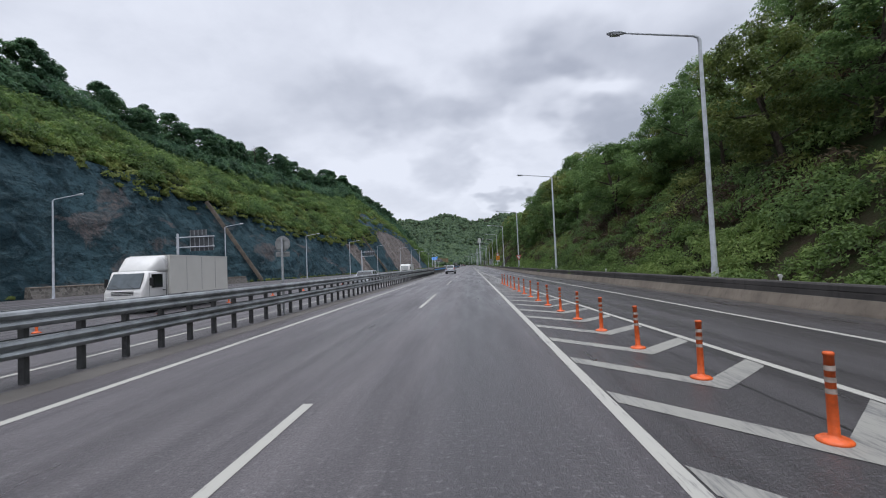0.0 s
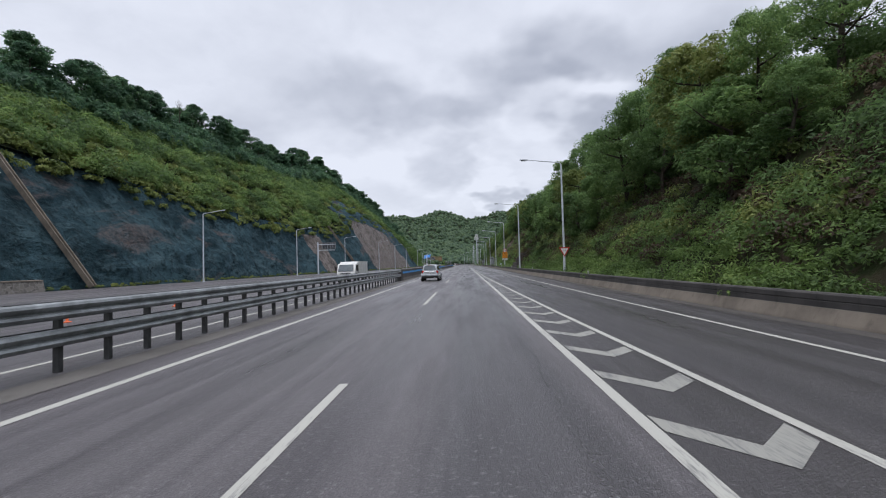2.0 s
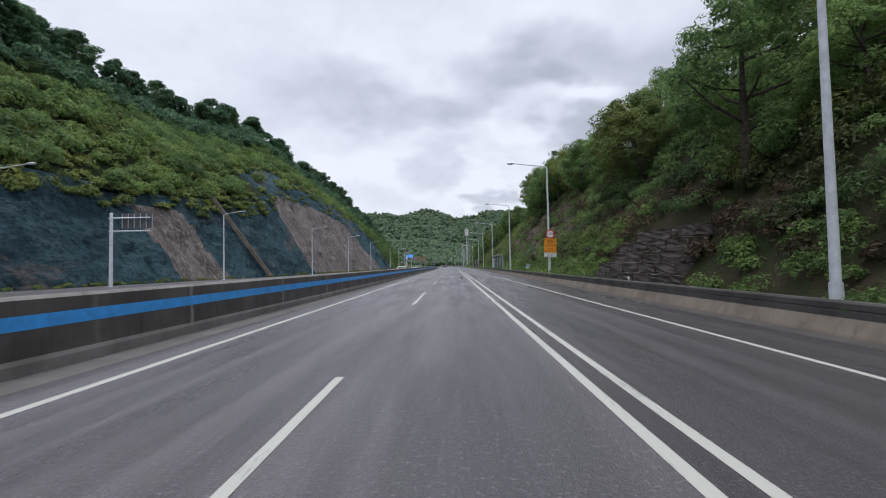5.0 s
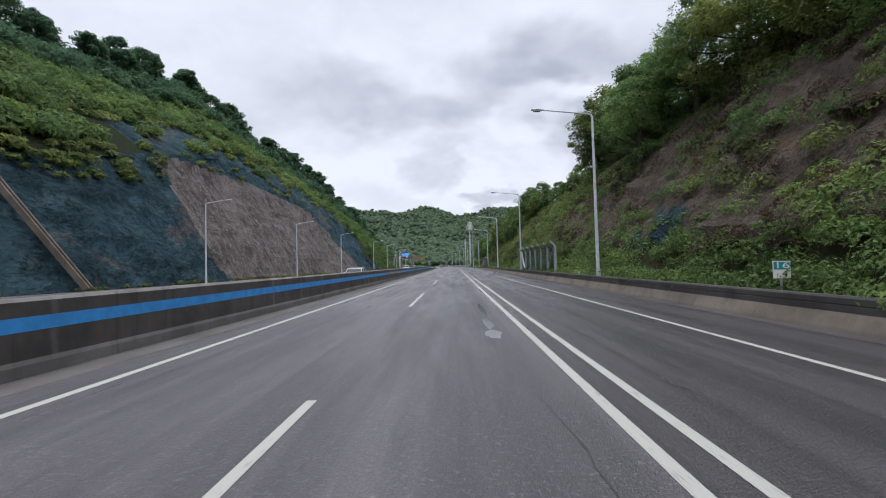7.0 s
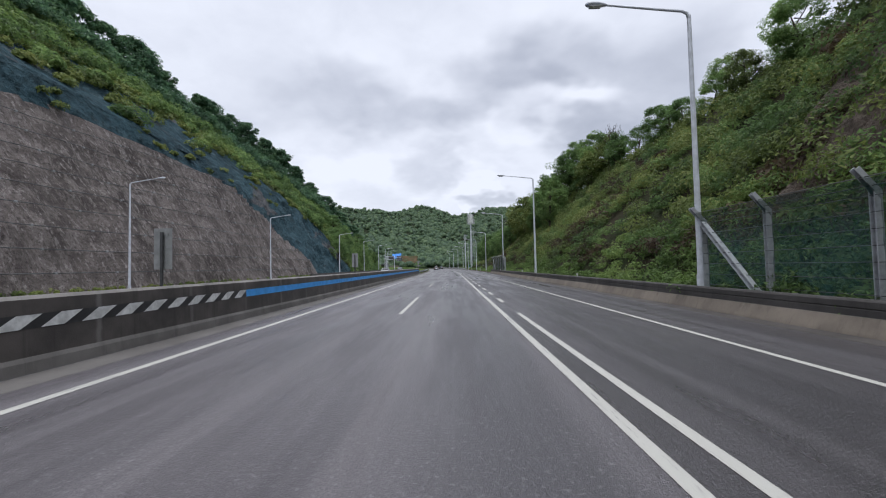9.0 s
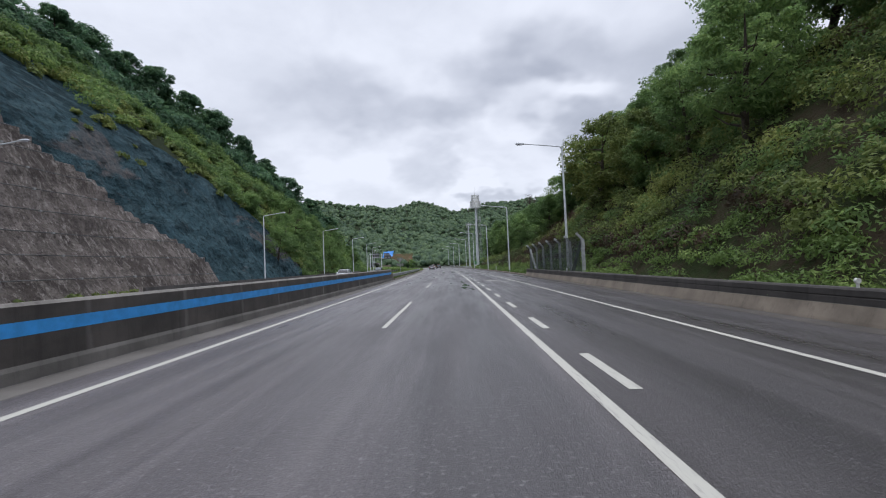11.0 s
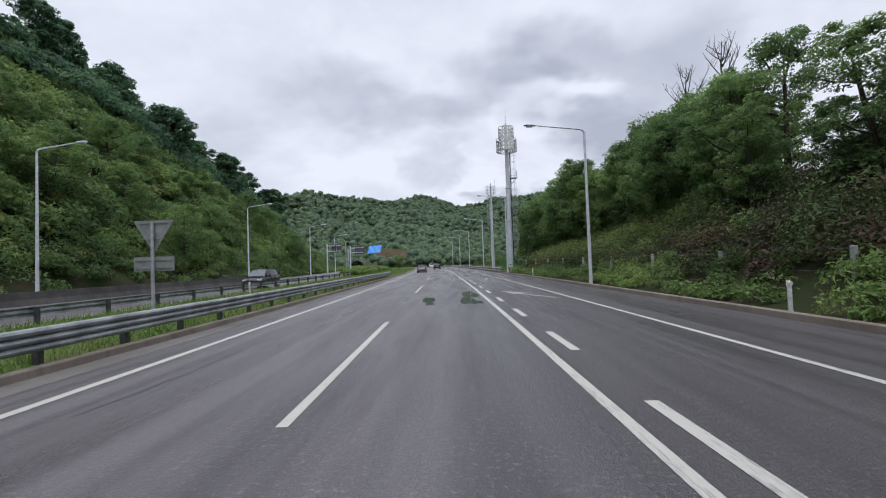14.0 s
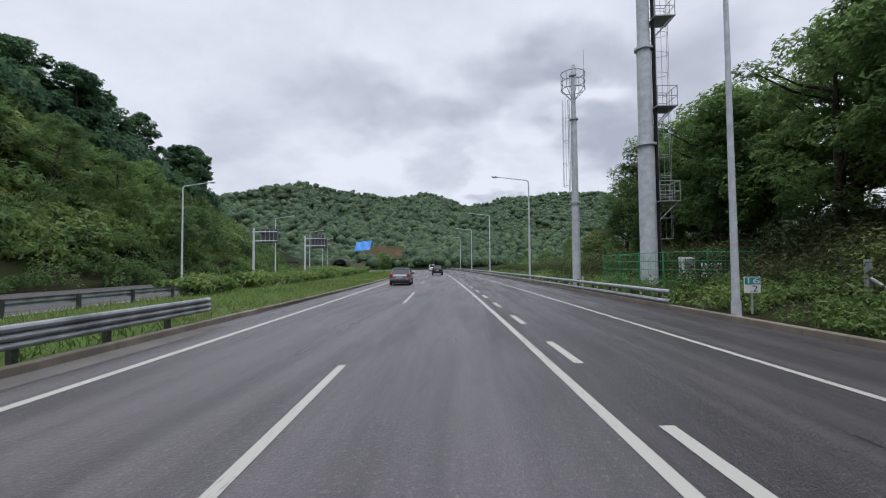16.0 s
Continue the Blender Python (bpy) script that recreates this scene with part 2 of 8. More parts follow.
def net_rock_material():
    """Blasted rock under a blue-green catch net."""
    m, tree, shader = material("netted_rock")
    at = place_of(tree)
    big = noise_node(tree, at, 0.13, 6.0, 0.68, 0.6)
    ledge = noise_node(tree, place_of(tree, (0.5, 0.22, 0.45)), 1.0, 7.0, 0.74, 0.8)
    small = noise_node(tree, at, 1.3, 6.0, 0.72)
    runs = noise_node(tree, place_of(tree, (0.35, 0.35, 0.09)), 1.0, 5.0, 0.65)
    mesh = noise_node(tree, at, 9.0, 3.0, 0.7)
    base = mix_colour(tree, smooth(tree, big, 0.36, 0.62), (0.018, 0.041, 0.053), (0.054, 0.104, 0.126))
    base = mix_colour(tree, smooth(tree, ledge, 0.50, 0.62, 0.0, 0.75), base, (0.080, 0.132, 0.152))
    base = mix_colour(tree, smooth(tree, small, 0.46, 0.64, 0.0, 0.7), base, (0.011, 0.023, 0.028))
    base = mix_colour(tree, smooth(tree, runs, 0.56, 0.72, 0.0, 0.5), base, (0.078, 0.144, 0.184))
    bare = noise_node(tree, place_of(tree, (0.1, 0.06, 0.13)), 1.0, 6.0, 0.66, 0.5)
    base = mix_colour(tree, smooth(tree, mesh, 0.58, 0.72, 0.0, 0.3), base, (0.059, 0.110, 0.094))
    base = mix_colour(tree, math_node(tree, "MULTIPLY", smooth(tree, bare, 0.56, 0.63), smooth(tree, small, 0.36, 0.56, 0.85, 0.35)), base, (0.163, 0.131, 0.125))
    tree.links.new(base, shader.inputs["Base Color"])
    shader.inputs["Roughness"].default_value = 0.9
    shader.inputs["Specular IOR Level"].default_value = 0.08
    bump(tree, shader, math_node(tree, "ADD", math_node(tree, "MULTIPLY", small, 1.2), math_node(tree, "MULTIPLY", ledge, 2.0)), 1.0, 0.9)
    return m


def grey_rock_material():
    """Bare blasted rock: brown-grey with pale flecks and dark seams; lit facets that lean down the face are painted in
    paler.
    """
    m, tree, shader = material("grey_rock")
    at = place_of(tree)
    turned = tree.nodes.new("ShaderNodeMapping")
    turned.inputs["Rotation"].default_value = (0.7, 0, 0)
    turned.inputs["Scale"].default_value = (0.6, 1.0, 0.42)
    tree.links.new(at, turned.inputs["Vector"])
    big = noise_node(tree, at, 0.16, 5.0, 0.6)
    facet = noise_node(tree, turned.outputs[0], 0.9, 7.0, 0.74)
    chips = noise_node(tree, turned.outputs[0], 2.4, 5.0, 0.7)
    small = noise_node(tree, at, 3.4, 5.0, 0.72)
    runs = noise_node(tree, place_of(tree, (0.4, 0.4, 0.07)), 1.0, 4.0, 0.6)
    base = mix_colour(tree, smooth(tree, big, 0.34, 0.64), (0.096, 0.083, 0.077), (0.194, 0.168, 0.157))
    # light on the broken facets is put into the colour as pale marks
    base = mix_colour(tree, smooth(tree, facet, 0.47, 0.58, 0.0, 0.6), base, (0.318, 0.285, 0.266))
    base = mix_colour(tree, smooth(tree, chips, 0.54, 0.63, 0.0, 0.65), base, (0.449, 0.413, 0.392))
    base = mix_colour(tree, smooth(tree, small, 0.50, 0.66, 0.0, 0.65), base, (0.053, 0.045, 0.043))
    base = mix_colour(tree, smooth(tree, runs, 0.54, 0.70, 0.0, 0.55), base, (0.078, 0.066, 0.062))
    tree.links.new(base, shader.inputs["Base Color"])
    shader.inputs["Roughness"].default_value = 0.9
    shader.inputs["Specular IOR Level"].default_value = 0.15
    bump(tree, shader, math_node(tree, "ADD", math_node(tree, "MULTIPLY", facet, 2.0), math_node(tree, "ADD", chips, small)), 1.0, 0.7)
    return m


def soil_material(name, soil, green, share=0.5):
    m, tree, shader = material(name)
    at = place_of(tree)
    patch = noise_node(tree, at, 0.35, 5.0, 0.65)
    small = noise_node(tree, at, 3.5, 5.0, 0.7)
    both = math_node(tree, "ADD", math_node(tree, "MULTIPLY", patch, 0.6), math_node(tree, "MULTIPLY", small, 0.4))
    base = mix_colour(tree, smooth(tree, both, share - 0.1, share + 0.1), green, soil)
    base = mix_colour(tree, smooth(tree, small, 0.4, 0.75, 0.0, 0.5), base, tuple(c * 0.4 for c in soil))
    tree.links.new(base, shader.inputs["Base Color"])
    shader.inputs["Roughness"].default_value = 0.95
    shader.inputs["Specular IOR Level"].default_value = 0.08
    bump(tree, shader, small, 0.8, 0.15)
    return m


def brown_rock_material():
    """Weathered brown rock and clay of the roadside bank, with dark clefts and rusty patches."""
    m, tree, shader = material("brown_rock")
    at = place_of(tree)
    big = noise_node(tree, at, 0.28, 5.0, 0.62)
    facet = noise_node(tree, place_of(tree, (0.8, 0.9, 0.5)), 1.3, 7.0, 0.72)
    small = noise_node(tree, at, 4.2, 5.0, 0.7)
    base = mix_colour(tree, smooth(tree, big, 0.36, 0.64), (0.084, 0.064, 0.050), (0.130, 0.106, 0.090))
    base = mix_colour(tree, smooth(tree, facet, 0.50, 0.60, 0.0, 0.6), base, (0.195, 0.160, 0.132))
    base = mix_colour(tree, smooth(tree, noise_node(tree, at, 0.6, 4.0, 0.6), 0.56, 0.68, 0.0, 0.5), base, (0.150, 0.092, 0.062))
    base = mix_colour(tree, smooth(tree, small, 0.52, 0.68, 0.0, 0.7), base, (0.040, 0.032, 0.027))
    tree.links.new(base, shader.inputs["Base Color"])
    shader.inputs["Roughness"].default_value = 0.92
    shader.inputs["Specular IOR Level"].default_value = 0.12
    bump(tree, shader, math_node(tree, "ADD", math_node(tree, "MULTIPLY", facet, 2.0), small), 1.0, 0.4)
    return m


ASPHALT = asphalt_material("asphalt", 1.26, True)
NEW_ASPHALT = asphalt_material("newer_asphalt", 0.72)
PAINT = paint_line_material("road_paint", 0.36, 0.52)
FADED_PAINT = paint_line_material("faded_road_paint", 0.25, 0.48)
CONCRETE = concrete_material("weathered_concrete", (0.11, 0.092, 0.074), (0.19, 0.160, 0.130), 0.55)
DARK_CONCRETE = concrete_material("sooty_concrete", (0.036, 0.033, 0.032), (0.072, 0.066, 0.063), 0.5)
COPING = concrete_material("pale_coping", (0.16, 0.15, 0.14), (0.26, 0.245, 0.23), 0.5)
TOE_CONCRETE = concrete_material("splashed_toe", (0.10, 0.094, 0.088), (0.17, 0.16, 0.15), 0.35)
STREAKED_CONCRETE = concrete_material("streaked_sooty_concrete", (0.038, 0.034, 0.032), (0.084, 0.074, 0.068), 0.5, joints=3.1)
WET_GUTTER = concrete_material("wet_gutter_dirt", (0.035, 0.031, 0.028), (0.062, 0.055, 0.050), 0.5, False)
GUTTER = concrete_material("dirty_gutter", (0.07, 0.065, 0.06), (0.12, 0.112, 0.105), 0.4, False)


def rubble_material():
    """Mortared rubble: grey stones of many shades with pale joints."""
    m, tree, shader = material("rubble_wall_stone")
    at = place_of(tree)
    cells, rims = tree.nodes.new("ShaderNodeTexVoronoi"), tree.nodes.new("ShaderNodeTexVoronoi")
    rims.feature = "DISTANCE_TO_EDGE"
    for node in (cells, rims):
        node.inputs["Scale"].default_value = 2.6
        tree.links.new(at, node.inputs["Vector"])
    tone = tree.nodes.new("ShaderNodeSeparateColor")
    tree.links.new(cells.outputs["Color"], tone.inputs[0])
    base = mix_colour(tree, tone.outputs[0], (0.07, 0.064, 0.058), (0.17, 0.155, 0.14))
    joint = smooth(tree, rims.outputs["Distance"], 0.03, 0.07)
    base = mix_colour(tree, joint, (0.20, 0.19, 0.175), base)
    base = mix_colour(tree, smooth(tree, noise_node(tree, at, 1.1, 5.0, 0.65), 0.5, 0.7, 0.0, 0.6), base, (0.05, 0.052, 0.042))
    tree.links.new(base, shader.inputs["Base Color"])
    shader.inputs["Roughness"].default_value = 0.9
    bump(tree, shader, joint, 0.8, 0.04)
    return m


STONE_WALL = rubble_material()
BLUE_PAINT = plain("blue_band_paint", (0.040, 0.30, 0.72), 0.45, 0.0, 0.10, 2.5, object_space=False)
WHITE_PAINT = plain("white_paint", (0.62, 0.63, 0.62), 0.5, 0.0, 0.16, 4.0)
BLACK_PAINT = plain("black_paint", (0.02, 0.02, 0.022), 0.5, 0.0, 0.1, 4.0)
RAIL_STEEL = plain("dull_rail_steel", (0.27, 0.29, 0.30), 0.40, 0.40, 0.22, 1.6, 0.1, False)
POST_STEEL = plain("dark_post_steel", (0.085, 0.088, 0.09), 0.5, 0.4, 0.2, 3.0)
GALVANISED = plain("galvanised_steel", (0.40, 0.42, 0.44), 0.48, 0.3, 0.12, 5.0)
LAMP_GREY = plain("lamp_grey_paint", (0.56, 0.59, 0.64), 0.7, 0.0, 0.10, 3.0)
SIGN_BACK = plain("sign_back_aluminium", (0.30, 0.31, 0.31), 0.5, 0.4, 0.12, 3.0)
ORANGE = plain("orange_plastic", (0.72, 0.115, 0.02), 0.45, 0.0, 0.14, 8.0)
REFLECTIVE = plain("reflective_tape", (0.62, 0.60, 0.56), 0.35, 0.0, 0.08, 9.0)
WORN_TAPE = plain("worn_reflective_tape", (0.46, 0.38, 0.33), 0.45, 0.0, 0.2, 9.0)
RED_PAINT = plain("red_sign_paint", (0.52, 0.025, 0.02), 0.4, 0.0, 0.1, 5.0)
SIGN_WHITE = plain("sign_white", (0.72, 0.73, 0.72), 0.4, 0.0, 0.06, 5.0)
SIGN_ORANGE = plain("sign_orange", (0.78, 0.28, 0.015), 0.4, 0.0, 0.06, 5.0)
SIGN_TEAL = plain("sign_teal", (0.02, 0.25, 0.30), 0.4, 0.0, 0.06, 5.0)
NET_ROCK = net_rock_material()
GREY_ROCK = grey_rock_material()
BROWN_ROCK = brown_rock_material()
SLOPE_SOIL = soil_material("slope_soil", (0.055, 0.045, 0.032), (0.030, 0.045, 0.016), 0.52)
BROWN_SOIL = soil_material("brown_bank", (0.044, 0.034, 0.024), (0.020, 0.030, 0.011), 0.52)
GRASS_SOIL = soil_material("grass_ground", (0.084, 0.090, 0.036), (0.072, 0.120, 0.034), 0.55)
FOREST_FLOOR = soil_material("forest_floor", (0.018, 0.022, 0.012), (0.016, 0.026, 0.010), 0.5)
BARK = plain("bark", (0.075, 0.062, 0.05), 0.9, 0.0, 0.25, 5.0, 0.5)
LEAF_DARK = leaf_material("dark_tree_leaves", (0.044, 0.092, 0.058), (0.080, 0.158, 0.088), (0.140, 0.245, 0.112), 0.5)
LEAF_MID = leaf_material("tree_leaves", (0.060, 0.108, 0.042), (0.115, 0.190, 0.066), (0.220, 0.320, 0.105), 0.58)
# the tree leaf greens again, brightened to offset the shade inside dense crowns
LEAF_CROWN_LIT = leaf_material("lit_crown_leaves", (0.070, 0.126, 0.050), (0.135, 0.222, 0.080), (0.250, 0.360, 0.125), 0.62)
LEAF_SHRUB = leaf_material("shrub_leaves", (0.059, 0.088, 0.029), (0.136, 0.179, 0.051), (0.243, 0.273, 0.082))
LEAF_BRIGHT = leaf_material("bright_weed_leaves", (0.057, 0.099, 0.032), (0.129, 0.205, 0.057), (0.227, 0.305, 0.092))
LEAF_DRY = leaf_material("dry_brown_brush", (0.031, 0.022, 0.014), (0.067, 0.046, 0.030), (0.116, 0.090, 0.047))
LEAF_THICKET = leaf_material("dark_thicket_leaves", (0.024, 0.036, 0.013), (0.052, 0.068, 0.024), (0.098, 0.112, 0.040))
GRASS = leaf_material("grass_blades", (0.070, 0.120, 0.030), (0.140, 0.215, 0.056), (0.270, 0.315, 0.118))
# distance haze is put into these greens: lighter and bluer than near leaves
HAZY_FAR_LEAF = leaf_material("hazy_far_leaves", (0.066, 0.112, 0.076), (0.108, 0.170, 0.096), (0.155, 0.225, 0.110), 0.45, 0.6, 0.3)
GLASS_DARK = plain("tinted_glass", (0.012, 0.014, 0.016), 0.08, 0.0, 0.05, 3.0)
# pale blue-grey base colour carries the reflected sky on top of the real gloss
SKY_TINTED_GLASS = plain("sky_tinted_glass", (0.085, 0.105, 0.118), 0.07, 0.0, 0.12, 1.5)
TYRE = plain("tyre_rubber", (0.014, 0.014, 0.014), 0.8, 0.0, 0.1, 9.0)
RIM = plain("alloy_rim", (0.40, 0.41, 0.42), 0.3, 0.7, 0.1, 8.0)
TRIM_BLACK = plain("black_plastic_trim", (0.02, 0.02, 0.021), 0.6, 0.0, 0.1, 6.0)
TAIL_RED = plain("tail_lamp_red", (0.38, 0.015, 0.012), 0.15, 0.0, 0.05, 6.0)
LAMP_CLEAR = plain("clear_lamp_lens", (0.62, 0.63, 0.64), 0.12, 0.2, 0.05, 6.0)
SILVER_CAR = plain("silver_car_paint", (0.47, 0.50, 0.53), 0.26, 0.35, 0.02, 1.2)
WHITE_CAR = plain("white_car_paint", (0.66, 0.66, 0.65), 0.3, 0.0, 0.05, 1.5)
BLACK_CAR = plain("black_car_paint", (0.022, 0.024, 0.028), 0.22, 0.2, 0.05, 1.5)
GREY_CAR = plain("grey_car_paint", (0.16, 0.17, 0.19), 0.28, 0.4, 0.05, 1.5)
BOX_CREAM = plain("cream_box_panel", (0.60, 0.59, 0.55), 0.5, 0.0, 0.02, 1.2)


# ---- building tools ----
BEND_START, BEND_RADIUS = 254.1, 2312.0


def cx(s):
    """How far the road has bent to the left (as x) at s metres along it."""
    return -max(0.0, s - BEND_START) ** 2 / (2 * BEND_RADIUS)


def turn_at(s):
    return math.degrees(max(0.0, s - BEND_START) / BEND_RADIUS)


def P(u, s, z=0.0):
    return Vector((u + cx(s), s, z))


def along(table, s):
    """A value read between the rows (s, value) of a short table."""
    return float(np.interp(s, [a for a, _ in table], [b for _, b in table]))


def as_mesh(name, bm, mat, smooth_faces=False):
    me = bpy.data.meshes.new(name)
    bm.to_mesh(me)
    bm.free()
    for m in mat if isinstance(mat, (list, tuple)) else (mat,):
        me.materials.append(m)
    if smooth_faces:
        me.polygons.foreach_set("use_smooth", [True] * len(me.polygons))
    return me


def part(name, bm, mat, parent, label="", smooth_faces=False):
    ob = new(name, as_mesh(name, bm, mat, smooth_faces))
    ob.parent = parent
    if label:
        ob["label"] = label
    return ob


def thing(name, m, label, category, group="", kind=""):
    ob = new(name)
    ob.matrix_basis = m
    ob.empty_display_size = 0.2
    return tagged(ob, label, category, group, kind)


def structure(name, bm, mat, label, category, smooth_faces=False):
    return tagged(new(name, as_mesh(name, bm, mat, smooth_faces)), label, category, kind="structure")


def box(bm, x0, x1, y0, y1, z0, z1, bevel=0.0):
    made = bmesh.ops.create_cube(bm, size=1.0)["verts"]
    for v in made:
        v.co = ((x0 + x1) / 2 + v.co.x * (x1 - x0), (y0 + y1) / 2 + v.co.y * (y1 - y0), (z0 + z1) / 2 + v.co.z * (z1 - z0))
    if bevel:
        edges = list({e for v in made for e in v.link_edges})
        bmesh.ops.bevel(bm, geom=edges, offset=bevel, segments=2, affect="EDGES", profile=0.6)
    return made


def tube(bm, a, b, r0, r1=None, sides=10, caps=True):
    """A straight round bar from a to b."""
    a, b = Vector(a), Vector(b)
    r1 = r0 if r1 is None else r1
    way = (b - a).to_track_quat("Z", "Y").to_matrix()
    rings = []
    for p, r in ((a, r0), (b, r1)):
        rings.append([bm.verts.new(p + way @ Vector((r * math.cos(2 * math.pi * k / sides), r * math.sin(2 * math.pi * k / sides), 0))) for k in range(sides)])
    for k in range(sides):
        bm.faces.new((rings[0][k], rings[0][(k + 1) % sides], rings[1][(k + 1) % sides], rings[1][k])).smooth = True
    if caps:
        for ring, turn in ((rings[0], -1), (rings[1], 1)):
            bm.faces.new([bm.verts.new(v.co) for v in ring[::turn]])


def pipe(bm, points, radii, sides=8):
    """A bent round bar through points."""
    points = [Vector(p) for p in points]
    radii = radii if isinstance(radii, (list, tuple)) else [radii] * len(points)
    rings = []
    for n, p in enumerate(points):
        way = (points[min(n + 1, len(points) - 1)] - points[max(n - 1, 0)]).normalized()
        side = way.cross(Vector((0, 1, 0.02)) if abs(way.y) < 0.9 else Vector((1, 0, 0))).normalized()
        over = side.cross(way)
        rings.append([bm.verts.new(p + radii[n] * (side * math.cos(2 * math.pi * k / sides) + over * math.sin(2 * math.pi * k / sides))) for k in range(sides)])
    for n in range(len(rings) - 1):
        for k in range(sides):
            bm.faces.new((rings[n][k], rings[n + 1][k], rings[n + 1][(k + 1) % sides], rings[n][(k + 1) % sides])).smooth = True
    bm.faces.new([bm.verts.new(v.co) for v in rings[0]])
    bm.faces.new([bm.verts.new(v.co) for v in rings[-1][::-1]])


def sweep(bm, profile, s0, s1, step=5.0, offset=None, closed=True, mats=None):
    """Draws a section (u, z) along the road from s0 to s1. offset(s) moves it across."""
    count = max(1, int(round((s1 - s0) / step)))
    rings = []
    for n in range(count + 1):
        s = s0 + (s1 - s0) * n / count
        o = offset(s) if offset else 0.0
        rings.append([bm.verts.new(P(u + o, s, z)) for u, z in profile])
    last = len(profile) if closed else len(profile) - 1
    for n in range(count):
        for k in range(last):
            f = bm.faces.new((rings[n][k], rings[n][(k + 1) % len(profile)], rings[n + 1][(k + 1) % len(profile)], rings[n + 1][k]))
            if mats:
                f.material_index = mats[k]
    if closed:
        for ring, flip in ((rings[0], False), (rings[-1], True)):
            f = bm.faces.new(ring[::-1] if flip else ring)
            f.material_index = 0
    return rings


def strip(bm, s0, s1, left, right, z, step=4.0):
    """A flat band on the road between the two lines left(s) and right(s)."""
    count = max(1, int(round((s1 - s0) / step)))
    rows = []
    for n in range(count + 1):
        s = s0 + (s1 - s0) * n / count
        rows.append((bm.verts.new(P(left(s), s, z)), bm.verts.new(P(right(s), s, z))))
    for a, b in zip(rows, rows[1:]):
        bm.faces.new((a[0], a[1], b[1], b[0]))


def array_mesh(name, verts, faces, mat, uneven=False):
    """A mesh out of number arrays: verts (n, 3), faces (m, 3 or 4)."""
    me = bpy.data.meshes.new(name)
    verts, faces = np.asarray(verts, np.float32), np.asarray(faces, np.int32)
    size = faces.shape[1]
    me.vertices.add(len(verts))
    me.vertices.foreach_set("co", verts.ravel())
    me.loops.add(faces.size)
    me.loops.foreach_set("vertex_index", faces.ravel())
    me.polygons.add(len(faces))
    me.polygons.foreach_set("loop_start", np.arange(0, faces.size, size, dtype=np.int32))
    me.update(calc_edges=True)
    me.validate()
    for m in mat if isinstance(mat, (list, tuple)) else (mat,):
        me.materials.append(m)
    return me


def leaf_cloud(rng, centres, radii, per, leaf, squash=0.75, up_only=False, long=1.7, lift=0.35):
    """Leaves round many clump middles: diamonds that face outwards, each one on its own. Returns verts and faces."""
    centres, radii = np.asarray(centres, float), np.asarray(radii, float)
    count = len(centres) * per
    way = rng.normal(size=(count, 3))
    if up_only:
        way[:, 2] = np.abs(way[:, 2]) - 0.25
    way /= np.linalg.norm(way, axis=1, keepdims=True)
    reach = (0.55 + 0.5 * rng.random(count) ** 0.6)[:, None]
    middle = np.repeat(centres, per, 0) + way * reach * np.repeat(radii, per)[:, None] * (1, 1, squash)
    facing = way + rng.normal(size=(count, 3)) * 0.55 + (0, 0, lift)
    facing /= np.linalg.norm(facing, axis=1, keepdims=True)
    side = np.cross(facing, rng.normal(size=(count, 3)))
    side /= np.linalg.norm(side, axis=1, keepdims=True) + 1e-9
    tip = np.cross(facing, side)
    size = (leaf * (0.6 + 0.8 * rng.random(count)))[:, None]
    a, b = side * size * 0.5, tip * size * 0.5 * long
    verts = np.stack([middle - b + a * 0.3, middle + a - facing * size * 0.1 + b * 0.2, middle + b - a * 0.8], 1).reshape(-1, 3)
    return verts, np.arange(count * 3).reshape(-1, 3)


def text_mesh(words, size, mat, name="lettering"):
    """Letters as a thin mesh, centred on their own origin, standing upright and read from -y."""
    curve = bpy.data.curves.new(name, "FONT")
    curve.body, curve.size, curve.align_x, curve.align_y, curve.extrude = words, size, "CENTER", "CENTER", 0.002
    ob = bpy.data.objects.new(name, curve)
    scene.collection.objects.link(ob)
    me = bpy.data.meshes.new_from_object(ob.evaluated_get(bpy.context.evaluated_depsgraph_get()))
    bpy.data.objects.remove(ob)
    bpy.data.curves.remove(curve)
    me.name = name
    me.materials.clear()
    me.materials.append(mat)
    return me


# ---- ground, road and markings ----
FOOT_RIGHT = [(-60, 10.2), (0, 9.75), (11, 9.55), (30, 9.2), (48, 8.5), (62, 8.2), (107, 8.0), (150, 8.22), (275, 8.15), (600, 8.3)]
EDGE_RIGHT = [(-60, 8.6), (0, 7.6), (8, 7.34), (27, 6.88), (38, 6.6), (57, 6.14), (83, 5.82), (169, 5.38), (278, 5.15), (345, 5.2), (600, 5.3)]
GORE = [(-60, 6.6), (0, 4.74), (5.7, 4.55), (24, 3.74), (31, 3.6), (45, 3.13), (53, 2.88), (82, 2.3), (100, 2.1), (600, 2.1)]
SOLID = [(-60, 1.685), (20, 1.70), (75, 1.69), (100, 1.652), (140, 1.597), (170, 1.58), (280, 1.59), (340, 1.60), (600, 1.60)]
FOOT_LEFT = [(-60, -47), (40, -46.2), (70, -44.6), (104, -43.2), (137, -41.8), (165, -39.0), (179, -36.2), (194, -35), (209, -33.7), (250, -32.2),
             (290, -31.4), (320, -30.6), (350, -30.2), (381, -31), (430, -34), (520, -44)]
MEDIAN_LEFT = [(276, -8.3), (279, -8.6), (287, -12.2), (300, -13.4), (330, -14.3), (400, -15.5), (600, -24)]

bm = bmesh.new()
